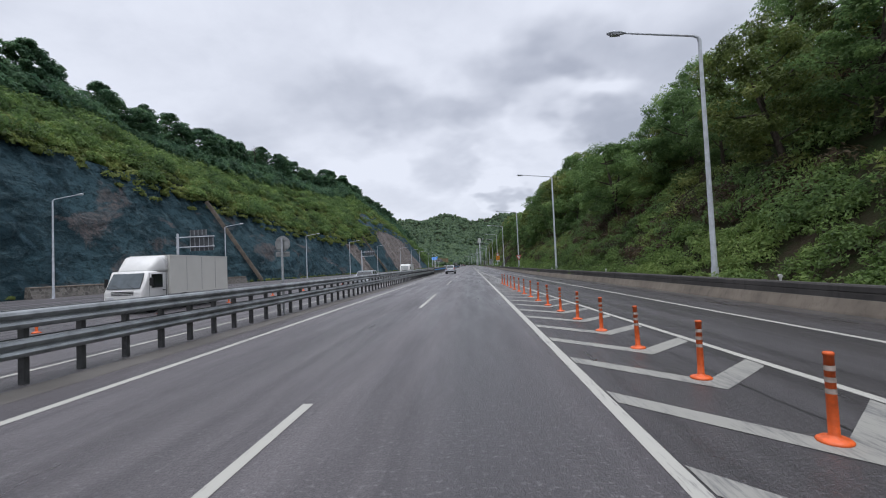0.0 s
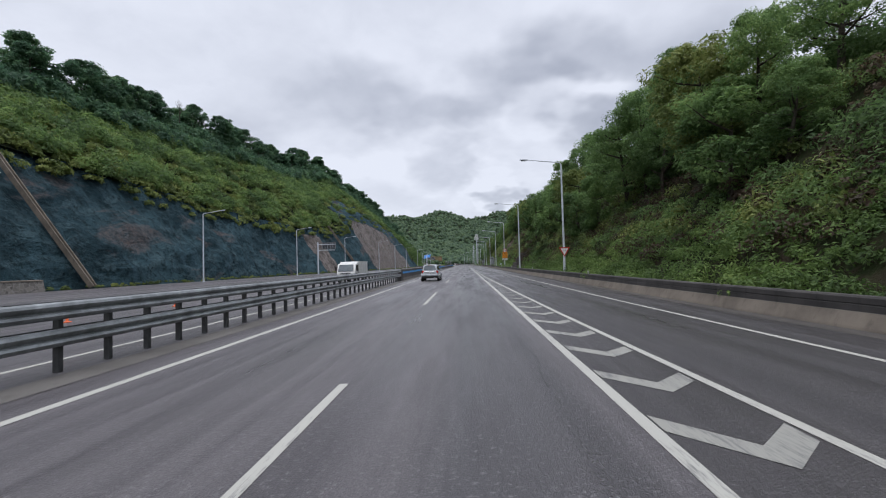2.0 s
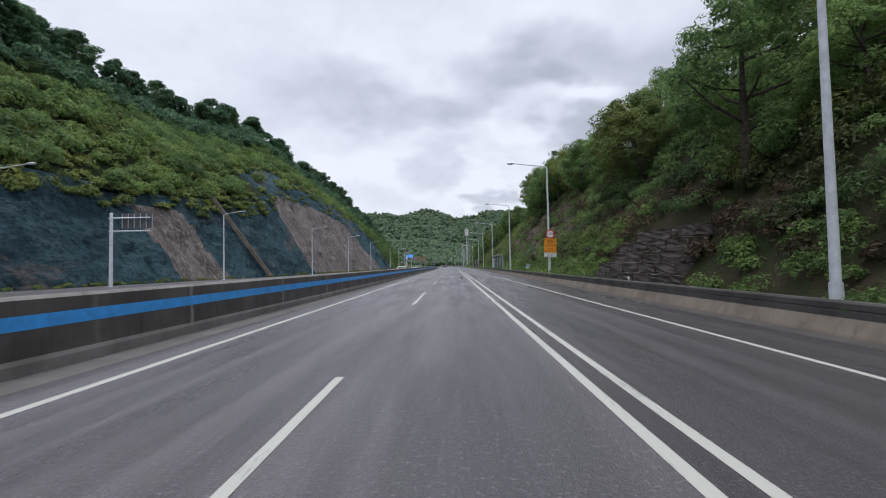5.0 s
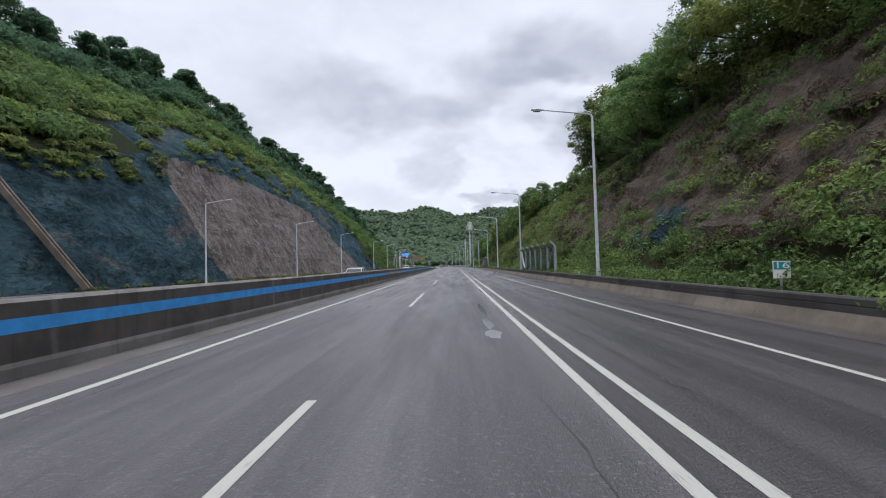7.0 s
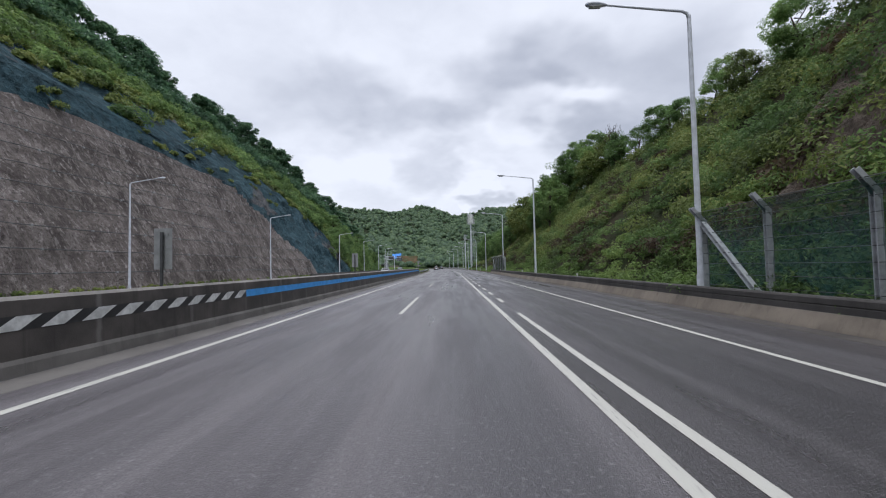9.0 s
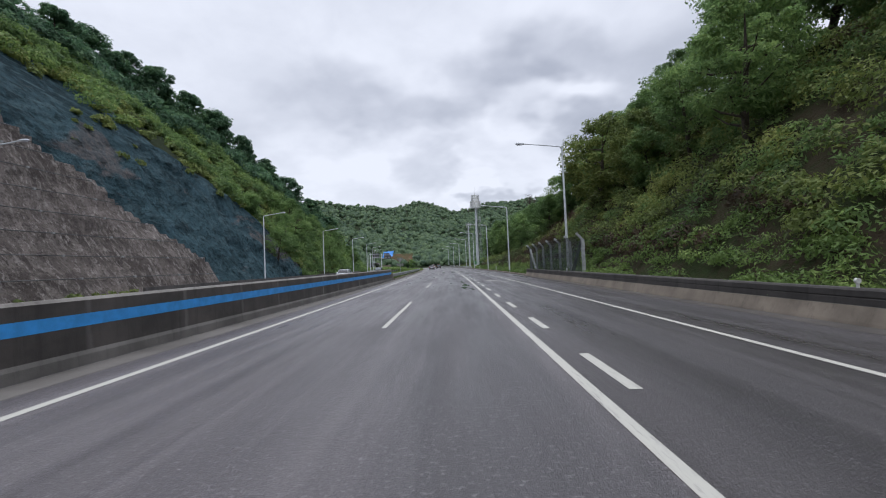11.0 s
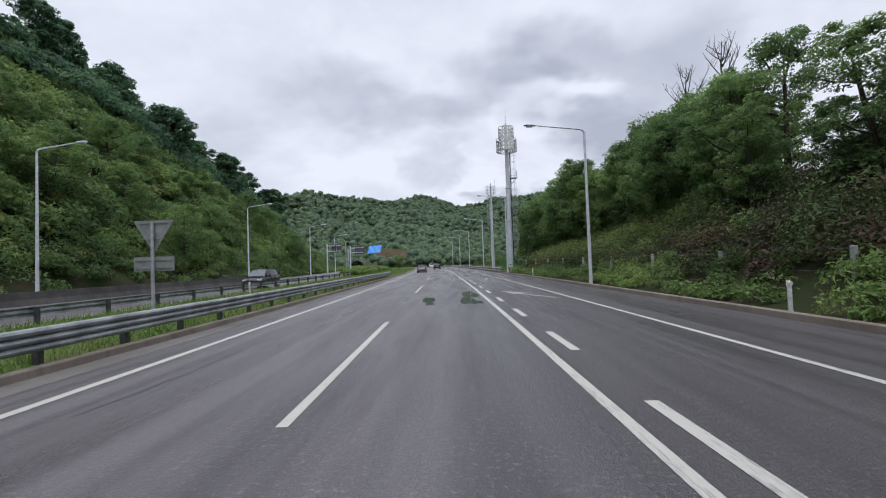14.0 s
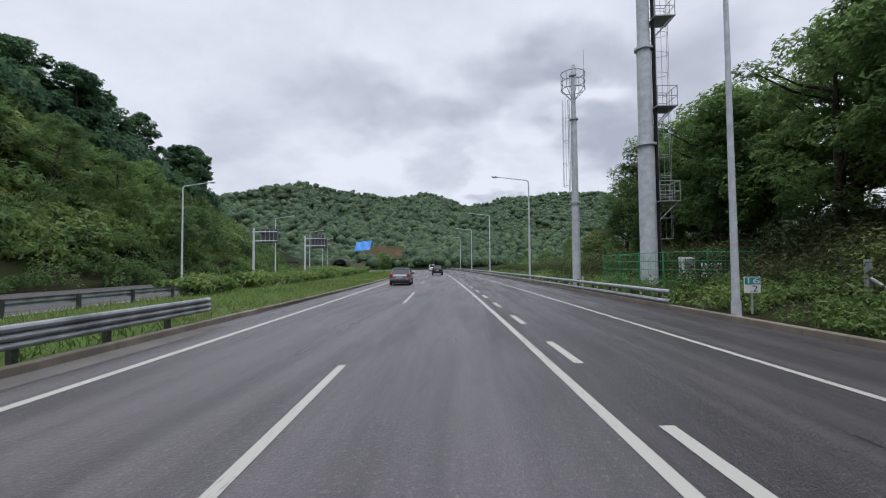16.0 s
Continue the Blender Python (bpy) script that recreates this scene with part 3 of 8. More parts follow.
for x0, x1, y0, y1 in ((-3000, 3000, -1500, 4500),):
    bm.faces.new([bm.verts.new((x, y, -0.35)) for x, y in ((x0, y0), (x1, y0), (x1, y1), (x0, y1))])
structure("ground", bm, GRASS_SOIL, "green valley ground below the wooded hills", "ground")

bm = bmesh.new()
rows = []
for n in range(171):
    s = -80 + 4 * n
    edge = along(FOOT_RIGHT, s) + 0.35
    far = along(FOOT_LEFT, s) + 0.8
    us = [far, -24, -15, -8, -5.5, -2, 1.66, 4.5, edge]
    rows.append([bm.verts.new(P(u, s, 0)) for u in us])
for n, (a, b) in enumerate(zip(rows, rows[1:])):
    for k in range(len(a) - 1):
        f = bm.faces.new((a[k], a[k + 1], b[k + 1], b[k]))
        f.material_index = 1 if k >= 6 else 0
structure("road", bm, [ASPHALT, NEW_ASPHALT], "damp grey asphalt motorway with worn wheel tracks", "road")

MARK = 0.006


def band(u_of, half, s0, s1, step=4.0, z=MARK):
    bm = bmesh.new()
    strip(bm, s0, s1, lambda s: u_of(s) - half, lambda s: u_of(s) + half, z, step)
    return bm


markings = thing("lane_markings", Matrix(), "white painted lane lines on the asphalt, worn in places", "road marking", kind="structure")
part("edge_line", band(lambda s: -5.55, 0.085, -60, 520), PAINT, markings)
part("solid_line", band(lambda s: along(SOLID, s), 0.078, -60, 520), PAINT, markings)
part("edge_line", band(lambda s: along(EDGE_RIGHT, s), 0.07, -60, 520), PAINT, markings)
part("gore_line", band(lambda s: along(GORE, s), 0.072, -60, 196.8, 3.0), PAINT, markings)
part("edge_line", band(lambda s: -8.35, 0.075, -60, 280), PAINT, markings)
part("edge_line", band(lambda s: along(MEDIAN_LEFT, s) - 1.2, 0.075, 286, 520), PAINT, markings)
part("edge_line", band(lambda s: along(FOOT_LEFT, s) + 3.6, 0.075, -60, 270), PAINT, markings)
part("edge_line", band(lambda s: min(-22.2, along(FOOT_LEFT, s) + 8.0), 0.075, 270, 520), PAINT, markings)
DASH = as_mesh("lane_dash", band(lambda s: 0.0, 0.068, 0, 8.0, 8.0, 0.0), PAINT)
for k in range(-3, 26):
    dash = new("lane_dash", DASH)
    dash.parent, dash.matrix_basis = markings, pose(-1.95 + cx(-2.82 + 20 * k), -2.82 + 20 * k, MARK, 0, 0, turn_at(20 * k))
for u in (-11.9, -18.6, -22.2, -25.8, -29.4):
    for k in range(-3, 14):
        dash = new("lane_dash", DASH)
        dash.parent, dash.matrix_basis = markings, pose(u + cx(3 + 20 * k), 3 + 20 * k, MARK)
SHORT = as_mesh("short_dash", band(lambda s: 0.0, 0.085, 0, 2.1, 2.1, 0.0), PAINT)
for k in range(44):
    s = 201.2 + 4.97 * k
    dash = new("short_dash", SHORT)
    dash.parent, dash.matrix_basis = markings, pose(2.11 + cx(s), s, MARK, 0, 0, turn_at(s))

# the chevrons of the gore between the solid line and the slip lane
for k in range(-4, 42):
    s_tip = 5.36 + 2.065 * k
    left, right = 1.8, along(GORE, s_tip + 1) - 0.12
    if right - left < 0.3:
        break
    tip = left + 0.56 * (right - left)
    bm = bmesh.new()
    for end, slope in ((left, 1.12), (right, 0.96)):
        s_end = s_tip + slope * abs(end - tip)
        quad = [P(tip, s_tip, MARK), P(end, s_end, MARK), P(end, s_end + 0.45, MARK), P(tip, s_tip + 0.45, MARK)]
        bm.faces.new([bm.verts.new(p) for p in (quad if end > tip else quad[::-1])])
    part("chevron", bm, FADED_PAINT, markings)


def merge_arrow(u, s):
    """A slanted painted arrow, its tip at u, s, that sends the slip lane to the left."""
    bm = bmesh.new()
    for ring in ([(0.0, 0.0), (0.35, -2.65), (0.74, -2.42), (1.40, -2.36)], [(0.62, -2.56), (1.66, -5.36), (1.84, -5.24), (0.80, -2.46)]):
        bm.faces.new([bm.verts.new(P(u + a, s + b, MARK)) for a, b in ring])
    bmesh.ops.recalc_face_normals(bm, faces=bm.faces)
    for f in bm.faces:
        if f.normal.z < 0:
            f.normal_flip()
    part("merge_arrow", bm, FADED_PAINT, markings)


for s in (266.1, 291.2, 316.8):
    merge_arrow(2.80, s)
bm = bmesh.new()
outer, inner = [(2.72, 336.7), (4.16, 336.5), (3.62, 331.0)], [(2.98, 336.35), (3.92, 336.25), (3.56, 332.6)]
for k in range(3):
    ring = (outer[k], outer[(k + 1) % 3], inner[(k + 1) % 3], inner[k])
    bm.faces.new([bm.verts.new(P(a, b, MARK)) for a, b in ring][::-1])
part("yield_triangle", bm, FADED_PAINT, markings, "faded give-way triangle painted on the lane")
for word, u in (("양", 3.16), ("보", 4.22)):
    letter = new("lettering", text_mesh(word, 1.0, FADED_PAINT))
    letter.parent, letter.matrix_basis = markings, Matrix.Translation(P(u, 328.7, MARK)) @ pose(0, 0, 0, 0, 0, turn_at(328)) @ Matrix.Diagonal((0.95, 2.9, 1, 1))

# standing water in the worn wheel tracks
m, tree, shader = material("standing_water")
shader.inputs["Base Color"].default_value = (0.03, 0.032, 0.034, 1)
shader.inputs["Roughness"].default_value = 0.10
WATER = m


def puddle(u, s, width, length, seed):
    z = 0.0035 + 0.00035 * (seed % 8)
    rng = random.Random(seed)
    bm = bmesh.new()
    ring = []
    for k in range(34):
        a = 2 * math.pi * k / 34
        r = 1 + 0.5 * noise.noise(Vector((math.cos(a) * 1.4 + seed * 3.1, math.sin(a) * 1.4, seed))) + rng.uniform(-0.05, 0.05)
        ring.append(bm.verts.new(P(u + width / 2 * r * math.cos(a), s + length / 2 * r * math.sin(a), z)))
    bm.faces.new(ring)
    tagged(new("puddle", as_mesh("puddle", bm, WATER)), "shallow rain puddle in the worn wheel track", "puddle", "puddles on the road", "structure")


for n, row in enumerate([(0.85, 155.4, 0.20, 4.2), (0.80, 152.0, 0.26, 2.4), (0.78, 150.0, 0.40, 1.3), (0.80, 265.8, 0.32, 1.6), (0.78, 262.7, 0.26, 1.3), (0.92, 261.8, 0.26, 0.9), (0.95, 258.2, 0.55, 2.6),
                         (0.74, 255.0, 0.40, 2.2), (1.08, 253.3, 0.32, 0.9), (1.20, 252.6, 0.3, 0.6), (-1.03, 312.4, 0.62, 2.9), (-0.9, 310.4, 0.4, 1.0), (1.0, 315.2, 0.85, 4.2), (0.74, 311.4, 0.72, 3.4),
                         (1.1, 310.6, 0.4, 1.2)]):
    puddle(*row, n + 1)

# tar seams and cracks in the asphalt
TAR = plain("tar_seam", (0.018, 0.017, 0.018), 0.35, 0.0, 0.1, 5.0)


def seam(points, half, seed):
    """A wandering dark crack or seam on the road through points (u, s)."""
    rng = random.Random(seed)
    bm = bmesh.new()
    rows = []
    for (u0, s0), (u1, s1) in zip(points, points[1:]):
        n = max(2, int(math.hypot(u1 - u0, s1 - s0) / 0.35))
        for k in range(n + 1):
            u, s = u0 + (u1 - u0) * k / n + rng.uniform(-0.03, 0.03), s0 + (s1 - s0) * k / n
            w = half * rng.uniform(0.5, 1.3)
            across = (1.0, 0.0) if abs(s1 - s0) > abs(u1 - u0) else (0.0, 1.0)
            rows.append((bm.verts.new(P(u - w * across[0], s - w * across[1], 0.0032)), bm.verts.new(P(u + w * across[0], s + w * across[1], 0.0032))))
    for a, b in zip(rows, rows[1:]):
        bm.faces.new((a[0], a[1], b[1], b[0]))
    for f in bm.faces:
        f.normal_update()
        if f.normal.z < 0:
            f.normal_flip()
    tagged(new("tar_seam", as_mesh("tar_seam", bm, TAR)), "dark tar seam in the worn asphalt", "road crack", "seams in the road", "structure")


seam([(5.4, 142.2), (4.35, 142.6), (4.45, 139.0), (4.6, 134.0), (4.7, 128.0)], 0.035, 1)
seam([(-0.62, 88.6), (-0.55, 86.0), (-0.9, 84.0), (-0.85, 80.5)], 0.016, 2)
for k in range(26):
    rng = random.Random(60 + k)
    s, u = 2 + 13.4 * k + rng.uniform(0, 6), rng.choice((-0.7, 0.85, 0.95, -4.6, 3.6))
    seam([(u, s), (u + rng.uniform(-0.15, 0.15), s + rng.uniform(1.5, 3.0)), (u + rng.uniform(-0.2, 0.2), s + rng.uniform(3.5, 6.0))], 0.011, 80 + k)

# the dirty shoulder strips along the barriers
bm = band(lambda s: -6.76, 0.36, -60, 350, 4, 0.004)
structure("gutter_median", bm, GUTTER, "dirty concrete gutter strip along the median barrier", "gutter")
bm = bmesh.new()
strip(bm, -60, 274, lambda s: along(FOOT_RIGHT, s) - 0.55, lambda s: along(FOOT_RIGHT, s) + 0.02, 0.004)
structure("gutter_right", bm, WET_GUTTER, "dark wet gutter strip along the roadside barrier", "gutter")

# ---- barriers ----
bm = bmesh.new()
section = [(0.17, 0), (0.16, 0.20), (0.13, 0.28), (0.10, 1.24), (0.06, 1.30), (-0.06, 1.30), (-0.10, 1.24), (-0.13, 0.28), (-0.16, 0.20), (-0.17, 0)]
sweep(bm, [(u - 7.35, z) for u, z in section], 86.8, 277.7, 6.0, mats=[2, 2, 0, 1, 1, 1, 0, 2, 2, 0])
barrier = structure("median_barrier", bm, [STREAKED_CONCRETE, COPING, TOE_CONCRETE], "high sooty concrete median barrier with a painted blue band", "barrier")


def side_band(s0, s1, z0, z1, lean=0.0):
    """A painted band on the road side of the median barrier."""
    bm = bmesh.new()
    count = max(1, int((s1 - s0) / 6))
    rows = []
    face = lambda z: -7.35 + 0.13 - 0.03 * (z - 0.28) / 0.96 + 0.004
    for n in range(count + 1):
        s = s0 + (s1 - s0) * n / count
        rows.append((bm.verts.new(P(face(z0), s, z0)), bm.verts.new(P(face(z1), s + lean, z1))))
    for a, b in zip(rows, rows[1:]):
        bm.faces.new((a[0], a[1], b[1], b[0]))
    bmesh.ops.recalc_face_normals(bm, faces=bm.faces)
    return bm


part("blue_band", side_band(86.9, 185.9, 0.745, 0.985), BLUE_PAINT, barrier, "sky-blue painted band")
part("blue_band", side_band(196.9, 277.4, 0.745, 0.985), BLUE_PAINT, barrier, "sky-blue painted band")
part("black_band", side_band(185.95, 196.85, 0.745, 0.985), BLACK_PAINT, barrier)
for k in range(13):
    bm = side_band(186.1 + 0.83 * k, 186.1 + 0.83 * k + 0.46, 0.75, 0.98, 0.40)
    bmesh.ops.translate(bm, verts=bm.verts, vec=(0.004, 0, 0))
    part("white_stripe", bm, WHITE_PAINT, barrier, "slanted white warning stripe")

bm = bmesh.new()
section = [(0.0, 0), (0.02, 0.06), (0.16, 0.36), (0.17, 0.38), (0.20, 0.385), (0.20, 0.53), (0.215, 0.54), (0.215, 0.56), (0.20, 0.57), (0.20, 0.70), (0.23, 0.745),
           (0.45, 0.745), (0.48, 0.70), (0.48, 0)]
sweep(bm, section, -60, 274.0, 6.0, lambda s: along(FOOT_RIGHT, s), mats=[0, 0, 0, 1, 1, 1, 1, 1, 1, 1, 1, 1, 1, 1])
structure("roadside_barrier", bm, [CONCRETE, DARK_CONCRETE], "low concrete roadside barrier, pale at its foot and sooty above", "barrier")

bm = bmesh.new()
sweep(bm, [(0, 0), (0.02, 0.15), (0.05, 0.17), (0.20, 0.17), (0.22, 0)], 274.05, 520, 8.0, lambda s: along(FOOT_RIGHT, s) - 0.05)
structure("kerb_right", bm, CONCRETE, "worn concrete kerb along the grassy verge", "kerb")
bm = bmesh.new()
sweep(bm, [(-0.20, 0), (-0.18, 0.15), (-0.02, 0.15), (0, 0.13), (0.02, 0)], 279.3, 520, 8.0, lambda s: -7.05 if s < 352 else -7.05 + 0.35 * min(1, (s - 352) / 20))
structure("kerb_median", bm, CONCRETE, "concrete kerb along the grassy median", "kerb")

# far side of the other carriageway: rubble retaining wall below the cut, and a low concrete barrier further on
for s0, s1 in ((-60, 38.4), (41.5, 55.4), (58.8, 68.4), (71.4, 80.8)):
    bm = bmesh.new()
    sweep(bm, [(0.3, 0), (0.0, 1.12), (-0.5, 1.16), (-0.6, 0)], s0, s1, 5.0, lambda s: along(FOOT_LEFT, s) + 0.9)
    structure("retaining_wall", bm, STONE_WALL, "low grey rubble-stone retaining wall below the rock cut", "wall")
    bm = bmesh.new()
    sweep(bm, [(0.06, 1.10), (0.05, 1.2), (-0.52, 1.24), (-0.52, 1.14)], s0 + 0.02, s1 - 0.02, 5.0, lambda s: along(FOOT_LEFT, s) + 0.9)
    structure("wall_coping", bm, CONCRETE, "pale concrete coping on the rubble wall", "wall")
bm = bmesh.new()
sweep(bm, [(0, 0), (-0.15, 0.36), (-0.2, 0.8), (-0.42, 0.8), (-0.5, 0)], 262, 350, 6.0, lambda s: along(FOOT_LEFT, s) + 6.0)
structure("far_barrier", bm, [DARK_CONCRETE], "low dark concrete barrier beside the other carriageway", "barrier")

# grass median between the carriageways
bm = bmesh.new()
rows = []
for n in range(64):
    s = 279.3 + 4 * n
    a, b = along(MEDIAN_LEFT, s), (-7.2 if s < 352 else -7.0 + 0.3 * min(1, (s - 352) / 20))
    rows.append([bm.verts.new(P(a + (b - a) * k / 4, s, 0.02 + (0.10 if k in (0, 4) else 0.14) + 0.05 * noise.noise(Vector((k, s * 0.2, 0))))) for k in range(5)])
for a, b in zip(rows, rows[1:]):
    for k in range(4):
        bm.faces.new((a[k], a[k + 1], b[k + 1], b[k]))
structure("median_grass", bm, GRASS_SOIL, "rough green grass on the median", "grass", True)


# ---- hills ----
GREY_TOP = [(-60, 22), (30, 21), (70, 18.5), (104, 15.5), (137, 13), (170, 13), (195, 17), (208, 20.5), (235, 21.5), (258, 19.5), (280, 15), (298, 9), (312, 5), (330, 3), (520, 3)]
CLIFF_TOP = [(-60, 22), (30, 21), (70, 18.5), (104, 15.5), (137, 13), (170, 13), (195, 17), (208, 20), (228, 25), (252, 22.5), (278, 20.5), (290, 20.5), (299, 18), (307, 14), (314, 8), (320, 4), (335, 3), (520, 3)]
CROWN_LEFT = [(-60, 42), (60, 44), (80, 46.5), (95, 43), (126, 45), (150, 46.5), (165, 49.4), (200, 49.5), (234, 54.5), (250, 59.5), (260, 60.5), (280, 57), (300, 56), (318, 50.5),
              (330, 51), (345, 45.5), (360, 42), (378, 33.5), (402, 29), (426, 23), (520, 12)]
RIDGE_LEFT = [(s, z - 7.5) for s, z in CROWN_LEFT]
RIDGE_BACK = [(-60, -88), (178, -80), (235, -84), (300, -78), (352, -64), (380, -57), (420, -52), (520, -60)]


def left_ground(u, s):
    """Height of the cut hillside left of the other carriageway: rock face, shrub slope, wooded top."""
    foot, top, ridge, back = along(FOOT_LEFT, s), along(CLIFF_TOP, s), along(RIDGE_LEFT, s), along(RIDGE_BACK, s)
    d = foot - u
    if d <= 0:
        return 0.0
    lean = 0.60 if s < 312 else 0.60 + 0.4 * min(1, (s - 312) / 25)
    brow = top * lean
    if d < brow:
        return d / lean
    reach = max(6.0, (foot - back) - brow)
    q = (d - brow) / reach
    if q < 1:
        return top + (ridge - top) * (1 - (1 - q) ** 1.15)
    return ridge - (q - 1) * reach * 0.12


def rock_noise(u, s, z, big=1.0):
    return big * (1.1 * noise.noise(Vector((s * 0.06, z * 0.09, u * 0.02))) + 0.55 * noise.noise(Vector((s * 0.19, z * 0.27, 3.1))) + 0.5 * abs(noise.noise(Vector((s * 0.33, z * 0.4, 5.3)))) + 0.36 * noise.noise(Vector((s * 0.55, z * 0.6, 7.7))))


def is_grey(s, z):
    """Bare rock patches that the net leaves open."""
    wob = 1.2 * noise.noise(Vector((s * 0.15, z * 0.3, 9)))
    if 204.5 + wob < s + 0.05 * z < 285 - 1.35 * max(0, z - 3) + wob and z < along(GREY_TOP, s) - 0.3:
        return True
    return 160.5 - 0.1 * z + wob < s < 172 - 0.35 * z + wob and z < 11.5


bm = bmesh.new()
STEP_S, ROWS = 0.9, 36
rows = []
for n in range(int((520 + 60) / STEP_S) + 1):
    s = -60 + STEP_S * n
    foot, top = along(FOOT_LEFT, s), along(CLIFF_TOP, s)
    lean = 0.60 if s < 312 else 0.60 + 0.4 * min(1, (s - 312) / 25)
    ring = []
    for k in range(ROWS + 1):
        z = (top + 0.8) * k / ROWS
        out = rock_noise(0, s, z) * min(1, k / 5) * (0.75 if is_grey(s, z) else 1.0)
        ring.append((bm.verts.new(P(foot - z * lean + out, s, z - 0.1)), z))
    rows.append((s, ring))
for (sa, a), (sb, b) in zip(rows, rows[1:]):
    for k in range(ROWS):
        f = bm.faces.new((a[k][0], b[k][0], b[k + 1][0], a[k + 1][0]))
        f.smooth = False
        sm, zm = (sa + sb) / 2, (a[k][1] + a[k + 1][1]) / 2
        f.material_index = 1 if is_grey(sm, zm) else (2 if sm > 319 - 0.5 * zm + 3 * noise.noise(Vector((sm * 0.1, zm * 0.2, 4))) or (sm < 34 - zm) else 0)
bmesh.ops.recalc_face_normals(bm, faces=bm.faces)
structure("rock_cut", bm, [NET_ROCK, GREY_ROCK, SLOPE_SOIL], "steep blasted rock cut under dark blue-green netting with bare grey rock patches", "rock face")

bm = bmesh.new()
rows = []
for n in range(int((520 + 60) / 4) + 1):
    s = -60 + 4 * n
    foot, back, top = along(FOOT_LEFT, s), along(RIDGE_BACK, s), along(CLIFF_TOP, s)
    lean = 0.60 if s < 312 else 0.60 + 0.4 * min(1, (s - 312) / 25)
    start = foot - top * lean
    ring = []
    for k in range(19):
        u = start + (back - 55 - start) * (k / 18) ** 1.15
        z = left_ground(u - 0.01, s) + 0.8 * noise.noise(Vector((u * 0.12, s * 0.1, 2))) * min(1, k / 2)
        ring.append(bm.verts.new(P(u, s, z)))
    for k in range(1, 7):
        fall = 0.5 + 0.5 * math.cos(math.pi * k / 6)
        ring.append(bm.verts.new(P(back - 55 - 18 * k, s, -0.5 + (z + 0.5) * fall + (3 * noise.noise(Vector((k, s * 0.03, 6))) if k < 6 else 0))))
    rows.append(ring)
for a, b in zip(rows, rows[1:]):
    for k in range(24):
        f = bm.faces.new((a[k], b[k], b[k + 1], a[k + 1]))
        f.material_index = 1 if 200 < a[k].co.y < 292 and k < 6 else 0
bmesh.ops.recalc_face_normals(bm, faces=bm.faces)
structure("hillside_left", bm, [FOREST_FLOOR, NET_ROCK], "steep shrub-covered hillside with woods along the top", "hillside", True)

CROWN_RIGHT = [(-60, 22), (30, 20.5), (54, 19), (66, 19.5), (78, 21.7), (102, 20.8), (138, 22), (160, 22), (180, 24.5), (198, 23.7), (209, 16.8), (234, 17), (246, 21), (265, 21.2), (282, 16.5),
               (298, 12.5), (311, 12.6), (319, 15.4), (342, 16.3), (360, 17.5), (377, 16.5), (386, 7), (430, 6.5), (520, 5)]
RIDGE_RIGHT = [(-60, 16), (20, 14), (60, 12.8), (95, 14), (130, 15), (160, 15.5), (185, 16), (200, 15.2), (210, 14), (235, 13.6), (260, 13), (285, 11), (300, 8), (330, 5), (360, 3.6), (390, 2.6), (420, 1.8), (520, 0.8)]
RUN_RIGHT = [(-60, 14), (60, 12), (175, 11.5), (205, 12), (240, 12), (265, 11), (300, 11), (345, 11), (400, 14), (520, 20)]


def right_ground(u, s):
    """Height of the bank on the right, behind the roadside barrier."""
    foot = along(FOOT_RIGHT, s) + 1.5
    d = u - foot
    if d < 0:
        return (0.62 if s < 274 else 0.12) * min(1.0, max(0.0, 1 + d / 1.1))
    top, run = along(RIDGE_RIGHT, s), along(RUN_RIGHT, s)
    q = d / run
    base = 0.62 if s < 274 else 0.15
    if q < 1:
        return base + (top - base) * (1.12 * q - 0.12 * q * q)
    return top + (q - 1) * run * 0.16


def bank_bumps(u, s):
    return 0.9 * noise.noise(Vector((u * 0.2, s * 0.12, 5))) + 0.5 * noise.noise(Vector((u * 0.5, s * 0.4, 8)))


def is_bare(s, d):
    """Where brown rock lies open on the bank: s along the road, d from the foot of the slope."""
    wob = noise.noise(Vector((s * 0.11, d * 0.2, 17)))
    return 147 < s < 198 and 1.5 + 0.7 * wob < d < 5.4 + 2.2 * wob + 1.2 * math.sin(s * 0.21) and noise.noise(Vector((s * 0.2, d * 0.5, 27))) > (-0.1 if s < 184 else 0.1)


bm = bmesh.new()
rows = []
for n in range(int(580 / 3) + 1):
    s = -60 + 3 * n
    u0 = along(FOOT_RIGHT, s) + (0.44 if s < 272 else 0.10)
    ring = []
    for k in range(25):
        u = u0 + 70 * (k / 24) ** 1.7
        z = right_ground(u, s)
        bumpy = bank_bumps(u, s)
        ring.append(bm.verts.new(P(u, s, z + bumpy * min(1, max(0, (k - 4) / 3)))))
    for k in range(1, 6):
        ring.append(bm.verts.new(P(u + 14 * k, s, -0.5 + (z + 0.5) * (0.5 + 0.5 * math.cos(math.pi * k / 5)))))
    rows.append((s, ring))
for (sa, a), (sb, b) in zip(rows, rows[1:]):
    for k in range(29):
        f = bm.faces.new((a[k], a[k + 1], b[k + 1], b[k]))
        f.material_index = 0
bmesh.ops.recalc_face_normals(bm, faces=bm.faces)
structure("bank_right", bm, [BROWN_SOIL], "steep brown earth and rock bank overgrown with weeds and trees", "hillside", True)

